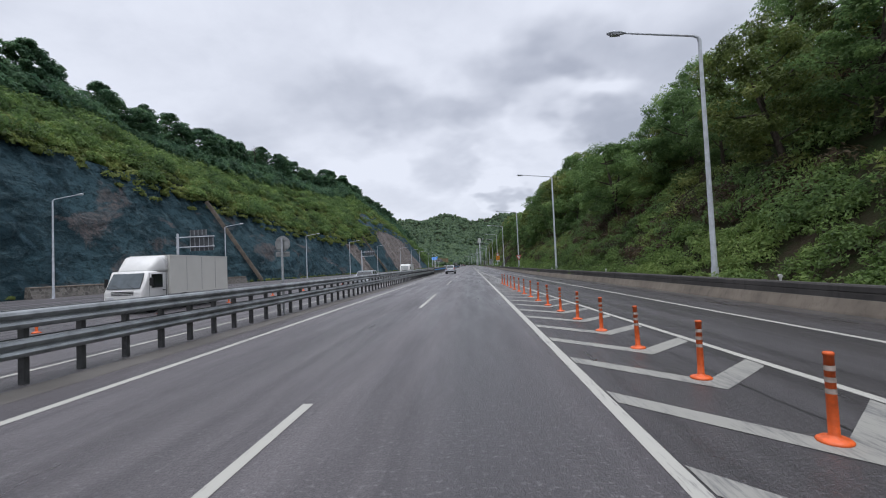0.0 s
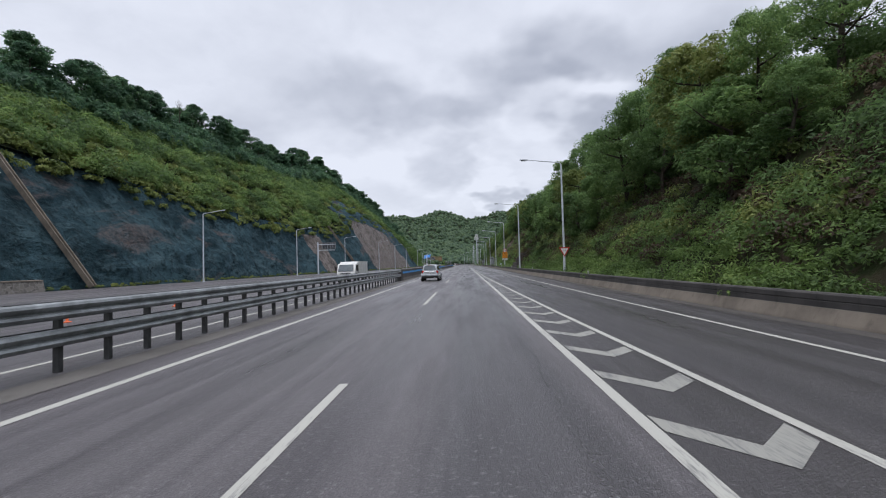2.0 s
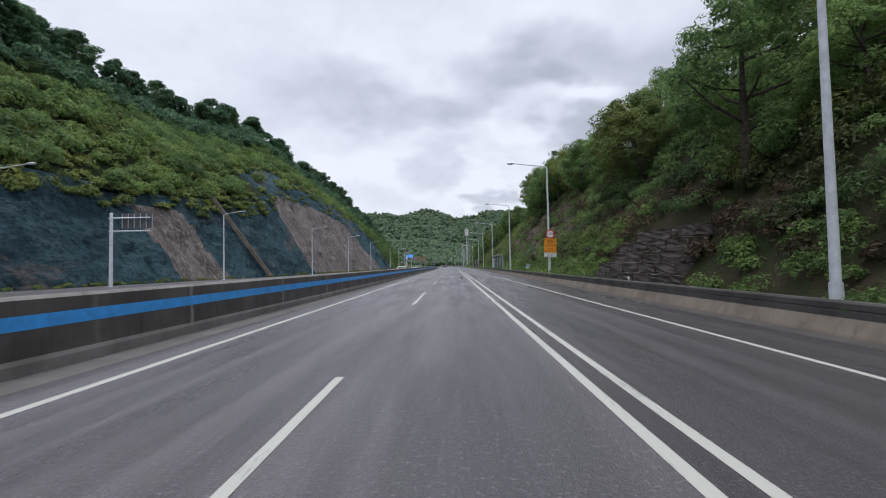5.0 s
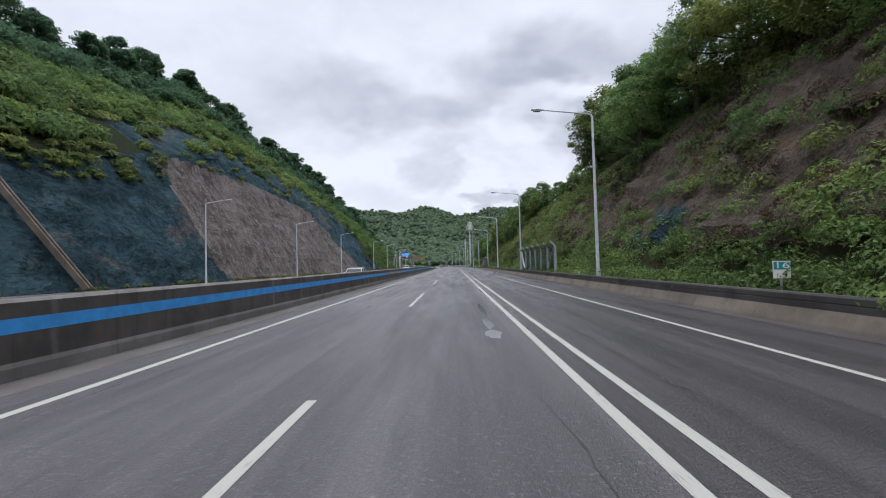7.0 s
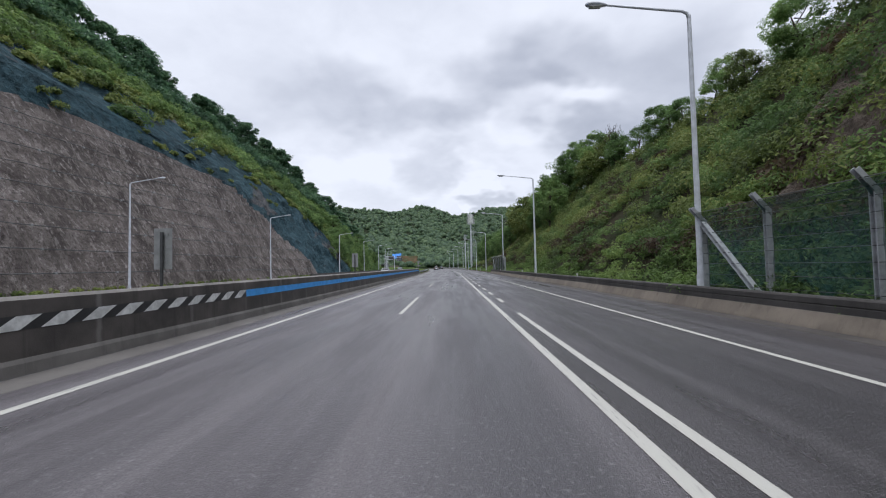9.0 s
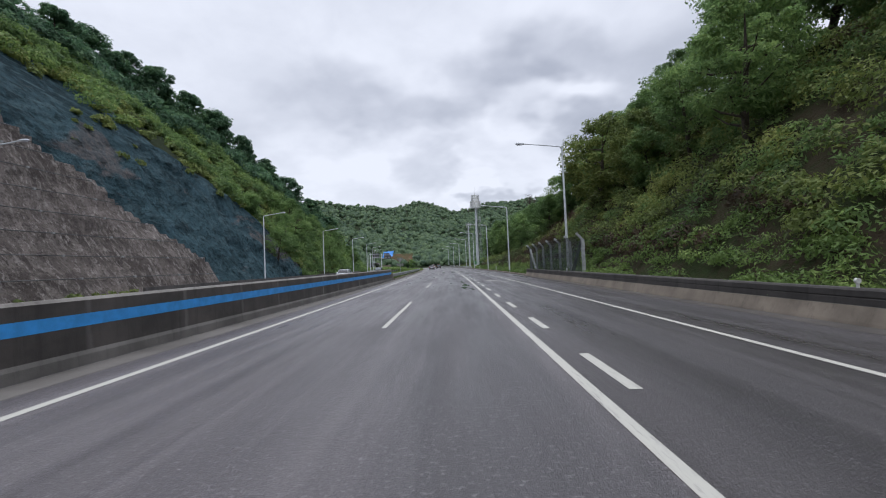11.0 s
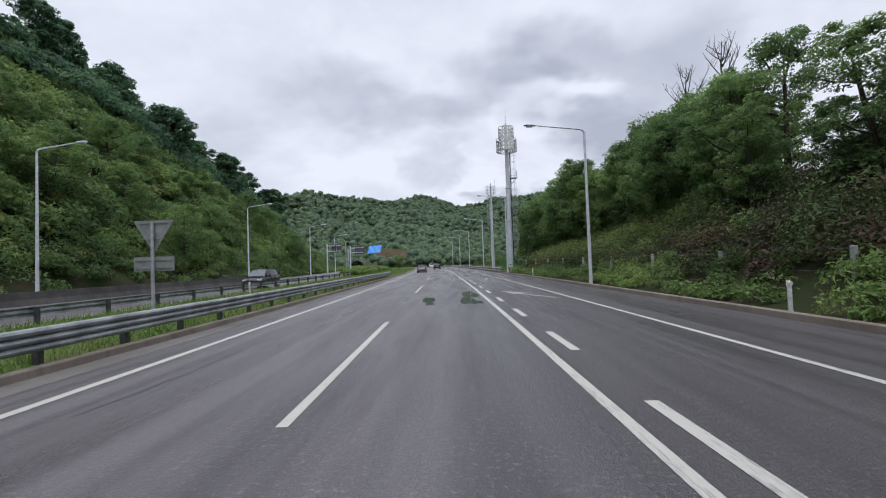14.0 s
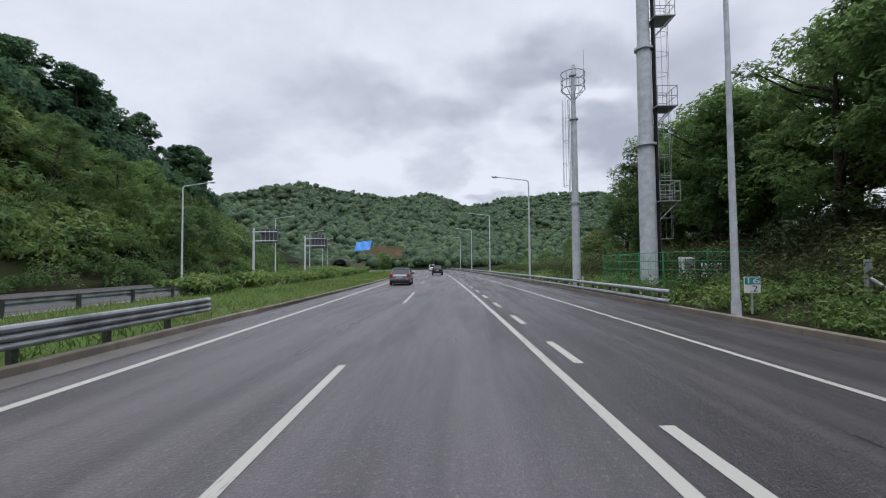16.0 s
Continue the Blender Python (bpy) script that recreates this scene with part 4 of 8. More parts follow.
# open rock in the bank, broken into ledges, with one strip of netting
bm = bmesh.new()
rows = []
for n in range(105):
    s = 145 + 0.55 * n
    foot = along(FOOT_RIGHT, s) + 1.5
    ring = []
    for k in range(28):
        d = 0.5 + 0.32 * k
        edge = min(1.0, k / 3, (27 - k) / 4, n / 6, (104 - n) / 6)
        ledge = 0.55 * noise.noise(Vector((d * 0.9, s * 0.45, 3))) + 0.32 * noise.noise(Vector((d * 2.3, s * 1.2, 6))) + 0.25 * abs(noise.noise(Vector((d * 0.6 + s * 0.3, s * 0.7, 12))))
        push = (0.32 + ledge) * edge - 0.9 * (1 - edge)
        ring.append((bm.verts.new(P(foot + d - 0.62 * push, s, right_ground(foot + d, s) + bank_bumps(foot + d, s) * min(1, d / 4) + 0.5 * push)), s, d))
    rows.append(ring)
for a, b in zip(rows, rows[1:]):
    for k in range(27):
        f = bm.faces.new((a[k][0], a[k + 1][0], b[k + 1][0], b[k][0]))
        s, d = a[k][1], a[k][2]
        wob = 0.5 * noise.noise(Vector((s * 0.6, d * 0.8, 31)))
        f.material_index = 1 if 162.4 + 2 * wob < s < 164.4 + 0.55 * d + 3 * wob and d < 2.9 + 2.5 * wob else 0
bmesh.ops.recalc_face_normals(bm, faces=bm.faces)
structure("bank_rock", bm, [BROWN_ROCK, NET_ROCK], "broken brown rock in the roadside bank with a strip of blue netting", "rock face")

# ---- far wooded mountains ----
SKYLINE = [(-1.6, 0.16, 620), (-0.9, 0.17, 640), (-0.62, 0.165, 660), (-0.5, 0.178, 700), (-0.448, 0.186, 740), (-0.376, 0.202, 800), (-0.303, 0.185, 860), (-0.231, 0.171, 950), (-0.174, 0.157, 1040), (-0.134, 0.164, 1095),
           (-0.089, 0.166, 1150), (-0.04, 0.156, 1210), (0.024, 0.136, 1240), (0.068, 0.144, 1260), (0.116, 0.156, 1270), (0.2, 0.160, 1180), (0.32, 0.165, 1050), (0.42, 0.150, 950), (0.6, 0.135, 800), (0.9, 0.12, 650), (1.6, 0.1, 500)]


def mountain(x, y):
    """Height of the far hills, seen from the end of the drive."""
    x0, y0 = -1.7, 338.0
    d = max(1.0, y - y0)
    q = (x - x0) / d
    rise = float(np.interp(q, [r[0] for r in SKYLINE], [r[1] for r in SKYLINE]))
    far = float(np.interp(q, [r[0] for r in SKYLINE], [r[2] for r in SKYLINE]))
    reach = far - y0
    near = 175.0 + 60 * max(0, min(1, (q + 0.05) / 0.3))
    k = (d - near) / max(50.0, reach - near)
    if k <= 0:
        return -0.4
    top = rise * reach
    if k < 1:
        return top * (k ** 1.05)
    return top - (k - 1) * reach * 0.25


def hill_swell(x, y):
    return 7.0 * noise.noise(Vector((x * 0.011, y * 0.008, 1))) + 3.5 * noise.noise(Vector((x * 0.03, y * 0.02, 4)))


rng = np.random.default_rng(5)
verts, faces = [], []
NX, NY = 210, 130
for j in range(NY):
    d = 150 + 1050 * (j / (NY - 1)) ** 1.25
    for i in range(NX):
        q = -1.25 + 2.35 * i / (NX - 1)
        x, y = -1.7 + q * d, 338 + d
        z = mountain(x, y)
        z += hill_swell(x, y) * min(1, max(0, z) / 30)
        verts.append((x, y, z))
for j in range(NY - 1):
    for i in range(NX - 1):
        a = j * NX + i
        faces.append((a, a + 1, a + NX + 1, a + NX))
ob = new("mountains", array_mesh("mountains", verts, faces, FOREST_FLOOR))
tagged(ob, "dark wooded mountains closing the valley", "mountain", kind="structure")
# their woods: round crowns of leaf clumps, denser where they are nearer
pick = rng.random((19000, 2))
centres, radii = [], []
for a, b in pick:
    d = 165 + 900 * b ** 1.35
    q = -1.1 + 2.0 * a
    if abs(q) * d > 900:
        continue
    x, y = -1.7 + q * d, 338 + d
    z = mountain(x, y)
    if z < 1.0:
        continue
    z += hill_swell(x, y) * min(1, z / 30) + 0.7 * rng.normal()
    r = 2.0 + 2.0 * rng.random() ** 1.5 + d * 0.0020
    centres.append((x, y, z + r * 0.45))
    radii.append(r)
bm = bmesh.new()
bmesh.ops.create_icosphere(bm, subdivisions=1, radius=1.0)
ball = np.array([v.co for v in bm.verts])
skin = np.array([[v.index for v in f.verts] for f in bm.faces])
bm.free()
# each crown is an uneven lump of its own with loose leaf tufts on it
centres, radii = np.asarray(centres), np.asarray(radii)
lumps = ball[None] * (1 + 0.20 * rng.normal(size=(len(radii), len(ball), 1))) * radii[:, None, None] * (0.74, 0.74, 0.66) + centres[:, None]
lump_faces = (skin[None] + len(ball) * np.arange(len(radii))[:, None, None]).reshape(-1, 3)
verts, faces = leaf_cloud(rng, centres, radii, 34, 1.0, 0.85, True, 1.1, 0.7)
size = np.repeat(np.repeat(radii, 34), 3)[:, None] * 0.26
mid = verts.reshape(-1, 3, 3).mean(1).repeat(3, 0)
verts = np.concatenate([lumps.reshape(-1, 3), mid + (verts - mid) * size])
faces = np.concatenate([lump_faces, faces + lumps.shape[0] * lumps.shape[1]])
tagged(new("far_woods", array_mesh("far_woods", verts, faces, HAZY_FAR_LEAF)), "dense green summer woods over the far mountains, paled in colour for haze", "woods", kind="stuff")


# ---- plants ----
def scatter_stuff(name, label, category, mat, spots, per, leaf, seed, squash=0.75, up_only=True, long=1.7):
    """spots: rows of x, y, z, radius."""
    rng = np.random.default_rng(seed)
    spots = np.asarray(spots)
    verts, faces = leaf_cloud(rng, spots[:, :3], spots[:, 3], per, leaf, squash, up_only, long)
    return tagged(new(name, array_mesh(name, verts, faces, mat)), label, category, kind="stuff")


def left_spots(rng, count, s_range, q_range, radius, keep=None):
    """Spots on the slope above the rock cut; q runs from its brow (0) to the ridge (1)."""
    out = []
    while len(out) < count:
        s, q = rng.uniform(*s_range), rng.uniform(*q_range)
        foot, top, back = along(FOOT_LEFT, s), along(CLIFF_TOP, s), along(RIDGE_BACK, s)
        lean = 0.60 if s < 312 else 0.60 + 0.4 * min(1, (s - 312) / 25)
        u = foot - top * lean - q * max(6.0, foot - back - top * lean)
        if keep and not keep(s, q):
            continue
        r = rng.uniform(*radius)
        p = P(u, s, left_ground(u, s) + r * 0.25)
        out.append((*p, r))
    return out


def off_net(s, q):
    """Few shrubs grow through the strip of net above the bare rock."""
    return not (198 < s < 300 and q < 0.26 + 0.1 * noise.noise(Vector((s * 0.08, 0, 4))) and noise.noise(Vector((s * 0.35, q * 9, 2))) < 0.28)


rng = random.Random(11)
scatter_stuff("hillside_shrubs", "dense yellow-green shrubs and creepers on the steep hillside", "shrubs", LEAF_SHRUB,
              left_spots(rng, 4000, (-20, 430), (-0.04, 0.7), (0.6, 1.4), off_net), 95, 0.38, 21)
scatter_stuff("hillside_bushes", "rounded fresh green bushes standing out of the hillside shrubs", "bushes", LEAF_BRIGHT, left_spots(rng, 520, (-20, 430), (0.0, 0.75), (1.3, 2.5), off_net), 300, 0.36, 27, 0.85)
scatter_stuff("hillside_bushes", "deep green rounded bushes on the hillside", "bushes", LEAF_MID, left_spots(rng, 620, (-20, 430), (0.0, 0.8), (1.4, 2.9), off_net), 300, 0.38, 28, 0.85)
scatter_stuff("hillside_shrubs", "dark green undergrowth below the wooded ridge", "shrubs", LEAF_MID, left_spots(rng, 1500, (20, 420), (0.45, 1.05), (1.0, 2.4)), 110, 0.5, 22)
scatter_stuff("ridge_woods", "continuous dark green woods along the ridge", "woods", LEAF_DARK,
              [(x, y, z + r * rng.uniform(0.2, 1.0), r) for x, y, z, r in left_spots(rng, 1500, (-30, 430), (0.66, 1.12), (1.6, 3.0))], 170, 0.55, 26, 0.85, True)
# shrubs hanging over the lower face where the net ends, and weeds at its foot
spots = []
while len(spots) < 620:
    s = rng.uniform(316, 440)
    top = along(CLIFF_TOP, s) + 10
    z = rng.uniform(0, 1) * min(top, left_ground(along(FOOT_LEFT, s) - 14, s))
    u = along(FOOT_LEFT, s) - z * 0.72 + 0.4
    r = rng.uniform(0.8, 1.9)
    spots.append((*P(u, s, max(0.3, min(z, left_ground(u, s) + 1.0))), r))
scatter_stuff("bank_shrubs", "thick green bushes covering the bank beside the other carriageway", "shrubs", LEAF_MID, spots, 220, 0.19, 23)
spots = []
for n in range(520):
    s = rng.uniform(0, 330)
    spots.append((*P(along(FOOT_LEFT, s) + rng.uniform(-0.6, 0.5), s, rng.uniform(0.0, 0.3)), rng.uniform(0.15, 0.45)))
scatter_stuff("foot_weeds", "green weeds along the foot of the rock cut", "weeds", LEAF_SHRUB, spots, 60, 0.15, 24)
spots = []
for n in range(420):
    s = rng.uniform(60, 285)
    z = rng.uniform(0.3, 1.0) * along(CLIFF_TOP, s)
    if is_grey(s, z) or z < 0.80 * along(CLIFF_TOP, s):
        continue
    spots.append((*P(along(FOOT_LEFT, s) - z * 0.6 + 0.3, s, z), rng.uniform(0.3, 1.0)))
scatter_stuff("face_shrubs", "shrubs rooted in the netted rock face", "shrubs", LEAF_SHRUB, spots, 100, 0.3, 25)


def top_right(u, s):
    """How high the plants of the right bank reach at u: the crowns close up to one slanting roof of leaves."""
    return 1.7 + (along(CROWN_RIGHT, s) - 1.7) * u / (along(FOOT_RIGHT, s) + 1.5 + 0.9 * along(RUN_RIGHT, s))


def top_left(u, s):
    return 1.7 + (along(CROWN_LEFT, s) - 1.7) * u / (along(RIDGE_BACK, s) + 6)


def right_spots(rng, count, s_range, d_range, radius, keep=None, lift=0.3):
    out = []
    while len(out) < count:
        s, d = rng.uniform(*s_range), rng.uniform(*d_range)
        if keep and not keep(s, d) or (162 < s < 166.8 and 1.6 < d < 3.9 and rng.random() < 0.8) or is_bare(s, d - 0.75) and rng.random() < 0.72:
            continue
        u = along(FOOT_RIGHT, s) + 0.75 + d
        r = min(rng.uniform(*radius), max(0.35, (top_right(u, s) - right_ground(u, s)) * 0.5))
        out.append((*P(u, s, right_ground(u, s) + r * lift), r))
    return out


rng = random.Random(12)
scatter_stuff("verge_weeds", "bright green weeds behind the roadside barrier", "weeds", LEAF_BRIGHT,
              right_spots(rng, 2500, (-10, 420), (0.05, 2.8), (0.3, 0.75), lambda s, d: not (349.4 < s < 351.6 and d < 1.2) and not 115.5 < s < 128), 160, 0.085, 31)
scatter_stuff("bank_undergrowth", "mixed green undergrowth on the steep bank", "shrubs", LEAF_MID,
              right_spots(rng, 1750, (-20, 296), (1.8, 17), (0.45, 1.1), lambda s, d: not (274 < s < 296 and d < 6.5 + 2 * noise.noise(Vector((s * 0.3, d, 1)))) and not (114.5 < s < 129 and d < 3.2)), 210, 0.115, 32)
scatter_stuff("bank_undergrowth", "dense green undergrowth high on the bank", "shrubs", LEAF_MID,
              right_spots(rng, 260, (-20, 150), (13, 23), (0.9, 1.6)), 210, 0.19, 38)
scatter_stuff("bank_bushes", "fresh yellow-green bushes on the open bank", "bushes", LEAF_SHRUB,
              right_spots(rng, 330, (192, 276), (1.8, 13), (0.6, 1.3)), 260, 0.12, 39, 0.9)
scatter_stuff("bank_brush", "dry brown roots and brush on the bare earth", "shrubs", LEAF_DRY,
              right_spots(rng, 170, (146, 200), (1.8, 8), (0.3, 0.8)), 150, 0.11, 48)
scatter_stuff("bank_undergrowth", "thin green creepers that hang over the brown rock", "shrubs", LEAF_SHRUB,
              right_spots(rng, 300, (146, 202), (2.2, 9.5), (0.3, 0.75)), 110, 0.10, 49)
scatter_stuff("bank_brush", "dry brown roots and brush on the bare earth", "shrubs", LEAF_DRY,
              right_spots(rng, 260, (273, 298), (1.6, 8), (0.3, 0.9)), 150, 0.12, 40)
scatter_stuff("bank_brush", "withered brown creepers among the weeds of the bank", "shrubs", LEAF_DRY,
              right_spots(rng, 330, (35, 95), (1.8, 9), (0.4, 1.0)), 150, 0.12, 42)
scatter_stuff("bank_undergrowth", "tangled green creepers on the bank", "shrubs", LEAF_MID,
              right_spots(rng, 150, (15, 85), (2.0, 12), (0.6, 1.4)), 260, 0.12, 43)
scatter_stuff("verge_weeds", "tall green weeds along the foot of the bank", "weeds", LEAF_BRIGHT,
              right_spots(rng, 560, (0, 110), (0.1, 4.5), (0.4, 0.85), lambda s, d: s < 100), 190, 0.09, 44)
scatter_stuff("verge_weeds", "lush green weeds and creepers at the foot of the bank", "weeds", LEAF_BRIGHT,
              right_spots(rng, 520, (128, 204), (0.1, 3.4), (0.4, 0.95)), 200, 0.095, 45)
scatter_stuff("bank_undergrowth", "ferns and creepers climbing the earth bank", "shrubs", LEAF_MID,
              right_spots(rng, 420, (128, 210), (4.5, 13), (0.4, 1.0), lambda s, d: noise.noise(Vector((s * 0.09, d * 0.3, 23))) > -0.12), 220, 0.11, 46)
scatter_stuff("bank_undergrowth", "dark green bushes and creepers under the trees of the bank", "shrubs", LEAF_THICKET,
              right_spots(rng, 520, (72, 116), (2.2, 16), (0.45, 1.1)), 200, 0.115, 50)
scatter_stuff("bank_undergrowth", "dark green creepers beside the rubble wall", "shrubs", LEAF_THICKET,
              right_spots(rng, 260, (88, 148), (3.6, 15), (0.45, 1.1)), 200, 0.115, 51)
scatter_stuff("bank_bushes", "yellow-green bushes that spread before the dark thicket", "bushes", LEAF_SHRUB,
              right_spots(rng, 130, (318, 352), (3.0, 9.0), (0.8, 1.7)), 330, 0.10, 47, 0.9)
scatter_stuff("bank_thicket", "dark tangled thicket of brownish green bushes beside the verge", "shrubs", LEAF_THICKET,
              right_spots(rng, 1000, (297, 425), (1.9, 13), (0.6, 1.5)), 230, 0.095, 36)
scatter_stuff("bank_bushes", "rounded green bushes in front of the trees by the verge", "bushes", LEAF_MID,
              right_spots(rng, 80, (297, 425), (2.6, 9), (0.8, 1.6)), 420, 0.10, 37, 0.95)
scatter_stuff("bank_brush", "dry brown brush and dead creepers on the bank", "shrubs", LEAF_DRY,
              right_spots(rng, 1000, (15, 350), (1.5, 10), (0.4, 1.1), lambda s, d: noise.noise(Vector((s * 0.06, d * 0.25, 3))) > 0.0), 150, 0.13, 33)
scatter_stuff("bank_shrubs", "light green shrubs on the bank", "shrubs", LEAF_SHRUB,
              right_spots(rng, 700, (-10, 300), (2.5, 15), (0.5, 1.3), lambda s, d: noise.noise(Vector((s * 0.05, d * 0.2, 13))) > -0.05), 260, 0.12, 34)


def grass_mesh(rng, spots, height):
    """Blades of grass as narrow triangles. spots: x, y, z."""
    spots = np.asarray(spots)
    count = len(spots)
    turn = rng.random(count) * 2 * np.pi
    side = np.stack([np.cos(turn), np.sin(turn), 0 * turn], 1) * 0.018
    tip = np.stack([rng.normal(size=count) * 0.10, rng.normal(size=count) * 0.10, height * (0.5 + rng.random(count))], 1)
    verts = np.stack([spots - side, spots + side, spots + tip], 1).reshape(-1, 3)
    return verts, np.arange(count * 3).reshape(-1, 3)


nrng = np.random.default_rng(41)
rng = random.Random(13)
spots = []
for n in range(60000):
    s = 280.5 + 170 * rng.random() ** 1.6
    a, b = along(MEDIAN_LEFT, s) + 0.1, (-7.3 if s < 352 else -7.0)
    spots.append(P(rng.uniform(a, b), s, 0.12))
verts, faces = grass_mesh(nrng, spots, 0.20)
tagged(new("median_grass_blades", array_mesh("median_grass_blades", verts, faces, GRASS)), "tall pale green grass on the median", "grass", kind="stuff")


def tree_mesh(seed, height, spread, leaf, clumps, per, mat, name, low=0.3):
    """One tree: a tapered trunk with limbs, and a crown of leaf clumps round the limb ends."""
    rng, nrng = random.Random(seed), np.random.default_rng(seed)
    wood = bmesh.new()
    lean = Vector((rng.uniform(-0.4, 0.4), rng.uniform(-0.4, 0.4), 0))
    knots = [Vector((0, 0, -0.6)), Vector((0, 0, height * 0.25)) + lean * 0.3, Vector((0, 0, height * 0.55)) + lean, Vector((0, 0, height * 0.88)) + lean * 1.4]
    thick = height * 0.022
    pipe(wood, knots, [thick * 1.25, thick, thick * 0.65, thick * 0.15], 7)
    ends = []
    for k in range(9):
        z = height * rng.uniform(low, 0.8)
        a = k * 2.4 + rng.uniform(-0.4, 0.4)
        reach = spread * rng.uniform(0.55, 1.0) * (1.15 - 0.75 * abs(z / height - 0.5))
        root = Vector((0, 0, z)) + lean * (z / height)
        end = root + Vector((math.cos(a) * reach, math.sin(a) * reach, reach * rng.uniform(0.25, 0.7)))
        pipe(wood, [root, (root + end) / 2 + Vector((0, 0, -0.08 * reach)), end], [thick * 0.45, thick * 0.3, thick * 0.08], 5)
        ends.append(end)
    centres, radii = [], []
    for k in range(clumps):
        if k < len(ends):
            c = ends[k]
        else:
            a, z = rng.uniform(0, 6.283), height * (low + (1.02 - low) * rng.random() ** 0.8)
            fat = spread * (1.0 - 0.85 * abs((z / height - 0.55) / 0.55) ** 1.6) * rng.uniform(0.3, 1.0) ** 0.7
            c = Vector((math.cos(a) * fat, math.sin(a) * fat, z)) + lean * (z / height)
        centres.append(tuple(c))
        radii.append(spread * rng.uniform(0.15, 0.34))
    verts, faces = leaf_cloud(nrng, centres, radii, per, leaf, 0.6, False, 1.6, 0.9)
    return as_mesh("trunk", wood, BARK), array_mesh("crown", verts, faces, mat)


def make_tree(meshes, m, label, name="tree", group=""):
    ob = thing(name, m, label, "tree", group)
    for key, me in zip(("trunk", "crown"), meshes):
        part_ob = new(key, me)
        part_ob.parent = ob
    return ob


RIDGE_TREES = [tree_mesh(100 + k, 9.5 + k % 3 * 1.6, 3.3 + 0.35 * (k % 4), 0.34, 90, 90, LEAF_DARK, "ridge_tree", 0.2) for k in range(6)]
BANK_TREES = [tree_mesh(200 + k, 7.5 + k % 3 * 1.2, 2.9 + 0.3 * (k % 3), 0.155, 80, 145, LEAF_SHRUB if k == 3 else LEAF_CROWN_LIT, "bank_tree", 0.18) for k in range(6)]
NEAR_TREES = [tree_mesh(300 + k, 8.2 + k, 2.9, 0.145, 80, 140, LEAF_CROWN_LIT, "bank_tree", 0.15) for k in range(3)]
TALL = {id(me): max(v.co.z for v in me[1].vertices) for me in RIDGE_TREES + BANK_TREES + NEAR_TREES}
rng = random.Random(14)
for n in range(80):
    s = 10 + 420 * (n + rng.random()) / 80
    q = rng.choice((rng.uniform(0.78, 0.95), rng.uniform(0.88, 1.02), rng.uniform(0.93, 1.04)))
    foot, top, back = along(FOOT_LEFT, s), along(CLIFF_TOP, s), along(RIDGE_BACK, s)
    u = foot - top * 0.6 - q * max(6.0, foot - back - top * 0.6)
    ground = left_ground(u, s) - 0.3
    high = min(12.0, top_left(u, s) - rng.choice((0.2, 0.8, 1.8, 3.0)) * rng.uniform(0.5, 1.2) - ground)
    if high < 3.5:
        continue
    kind = RIDGE_TREES[n % 6]
    k = high / TALL[id(kind)]
    wide = max(k, 0.7) * rng.uniform(0.9, 1.2)
    make_tree(kind, Matrix.LocRotScale(P(u, s, ground), Euler((0, 0, rng.uniform(0, 6.28))), (wide, wide, k)),
              "dark green broadleaf tree on the wooded ridge", "tree", "trees along the ridge")


for n in range(34):
    s = 306 + 100 * (n + rng.random()) / 34
    u = along(FOOT_LEFT, s) - rng.uniform(2.0, 15.0)
    ground = left_ground(u, s) - 0.4
    kind, k = BANK_TREES[rng.choice((0, 1, 2, 4, 5))], rng.uniform(0.5, 0.8)
    make_tree(kind, Matrix.LocRotScale(P(u, s, ground), Euler((0, rng.uniform(0.05, 0.3), rng.uniform(0, 6.28))), (k * 1.1, k * 1.1, k)),
              "leafy green tree leaning over the bank beside the other carriageway", "tree", "trees on the far bank")


def bank_trees(count, s0, s1, low, up, near=0.0, gap=2.6):
    """Trees on the bank between s0 and s1, from the share low to the share up of its depth, their tops under one slanting roof."""
    for n in range(count):
        s = s0 + (s1 - s0) * (n + rng.random()) / count
        d = max(near, along(RUN_RIGHT, s) * rng.uniform(low, up))
        u = along(FOOT_RIGHT, s) + 1.5 + d
        ground = right_ground(u, s) - 0.3
        high = min(10.5, top_right(u, s) - rng.uniform(0.0, gap) ** 1.4 - ground)
        if high < 1.6:
            continue
        kind = (NEAR_TREES if 290 < s < 385 else BANK_TREES)[rng.randrange(3 if 290 < s < 385 else 6)]
        k = high / TALL[id(kind)]
        wide = max(k, 0.42) * rng.uniform(0.85, 1.15)
        make_tree(kind, Matrix.LocRotScale(P(u, s, ground), Euler((rng.uniform(-0.06, 0.06), rng.uniform(-0.22, 0.02), rng.uniform(0, 6.28))), (wide, wide, k)),
                  "green broadleaf tree on the steep bank", "tree", "trees on the bank")


bank_trees(50, -5, 204, 0.72, 1.05)
bank_trees(36, -5, 198, 0.42, 0.80, 0.0, 3.6)
bank_trees(20, 0, 120, 0.24, 0.48, 0.0, 3.0)
bank_trees(12, 204, 242, 0.85, 1.1, 0.0, 1.2)
bank_trees(16, 242, 284, 0.76, 1.08, 0.0, 3.2)
bank_trees(9, 246, 274, 0.42, 0.70, 0.0, 4.2)
bank_trees(10, 276, 302, 0.42, 0.72)
bank_trees(10, 280, 300, 0.66, 1.1)
bank_trees(13, 298, 330, 0.66, 1.15, 7.6, 3.0)
bank_trees(22, 328, 379, 0.60, 1.15, 7.4, 2.0)
bank_trees(14, 306, 350, 0.45, 0.75, 6.0, 3.5)
bank_trees(12, 350, 382, 0.45, 0.85, 6.2, 3.2)
bank_trees(10, 379, 430, 0.5, 1.1, 7.0)



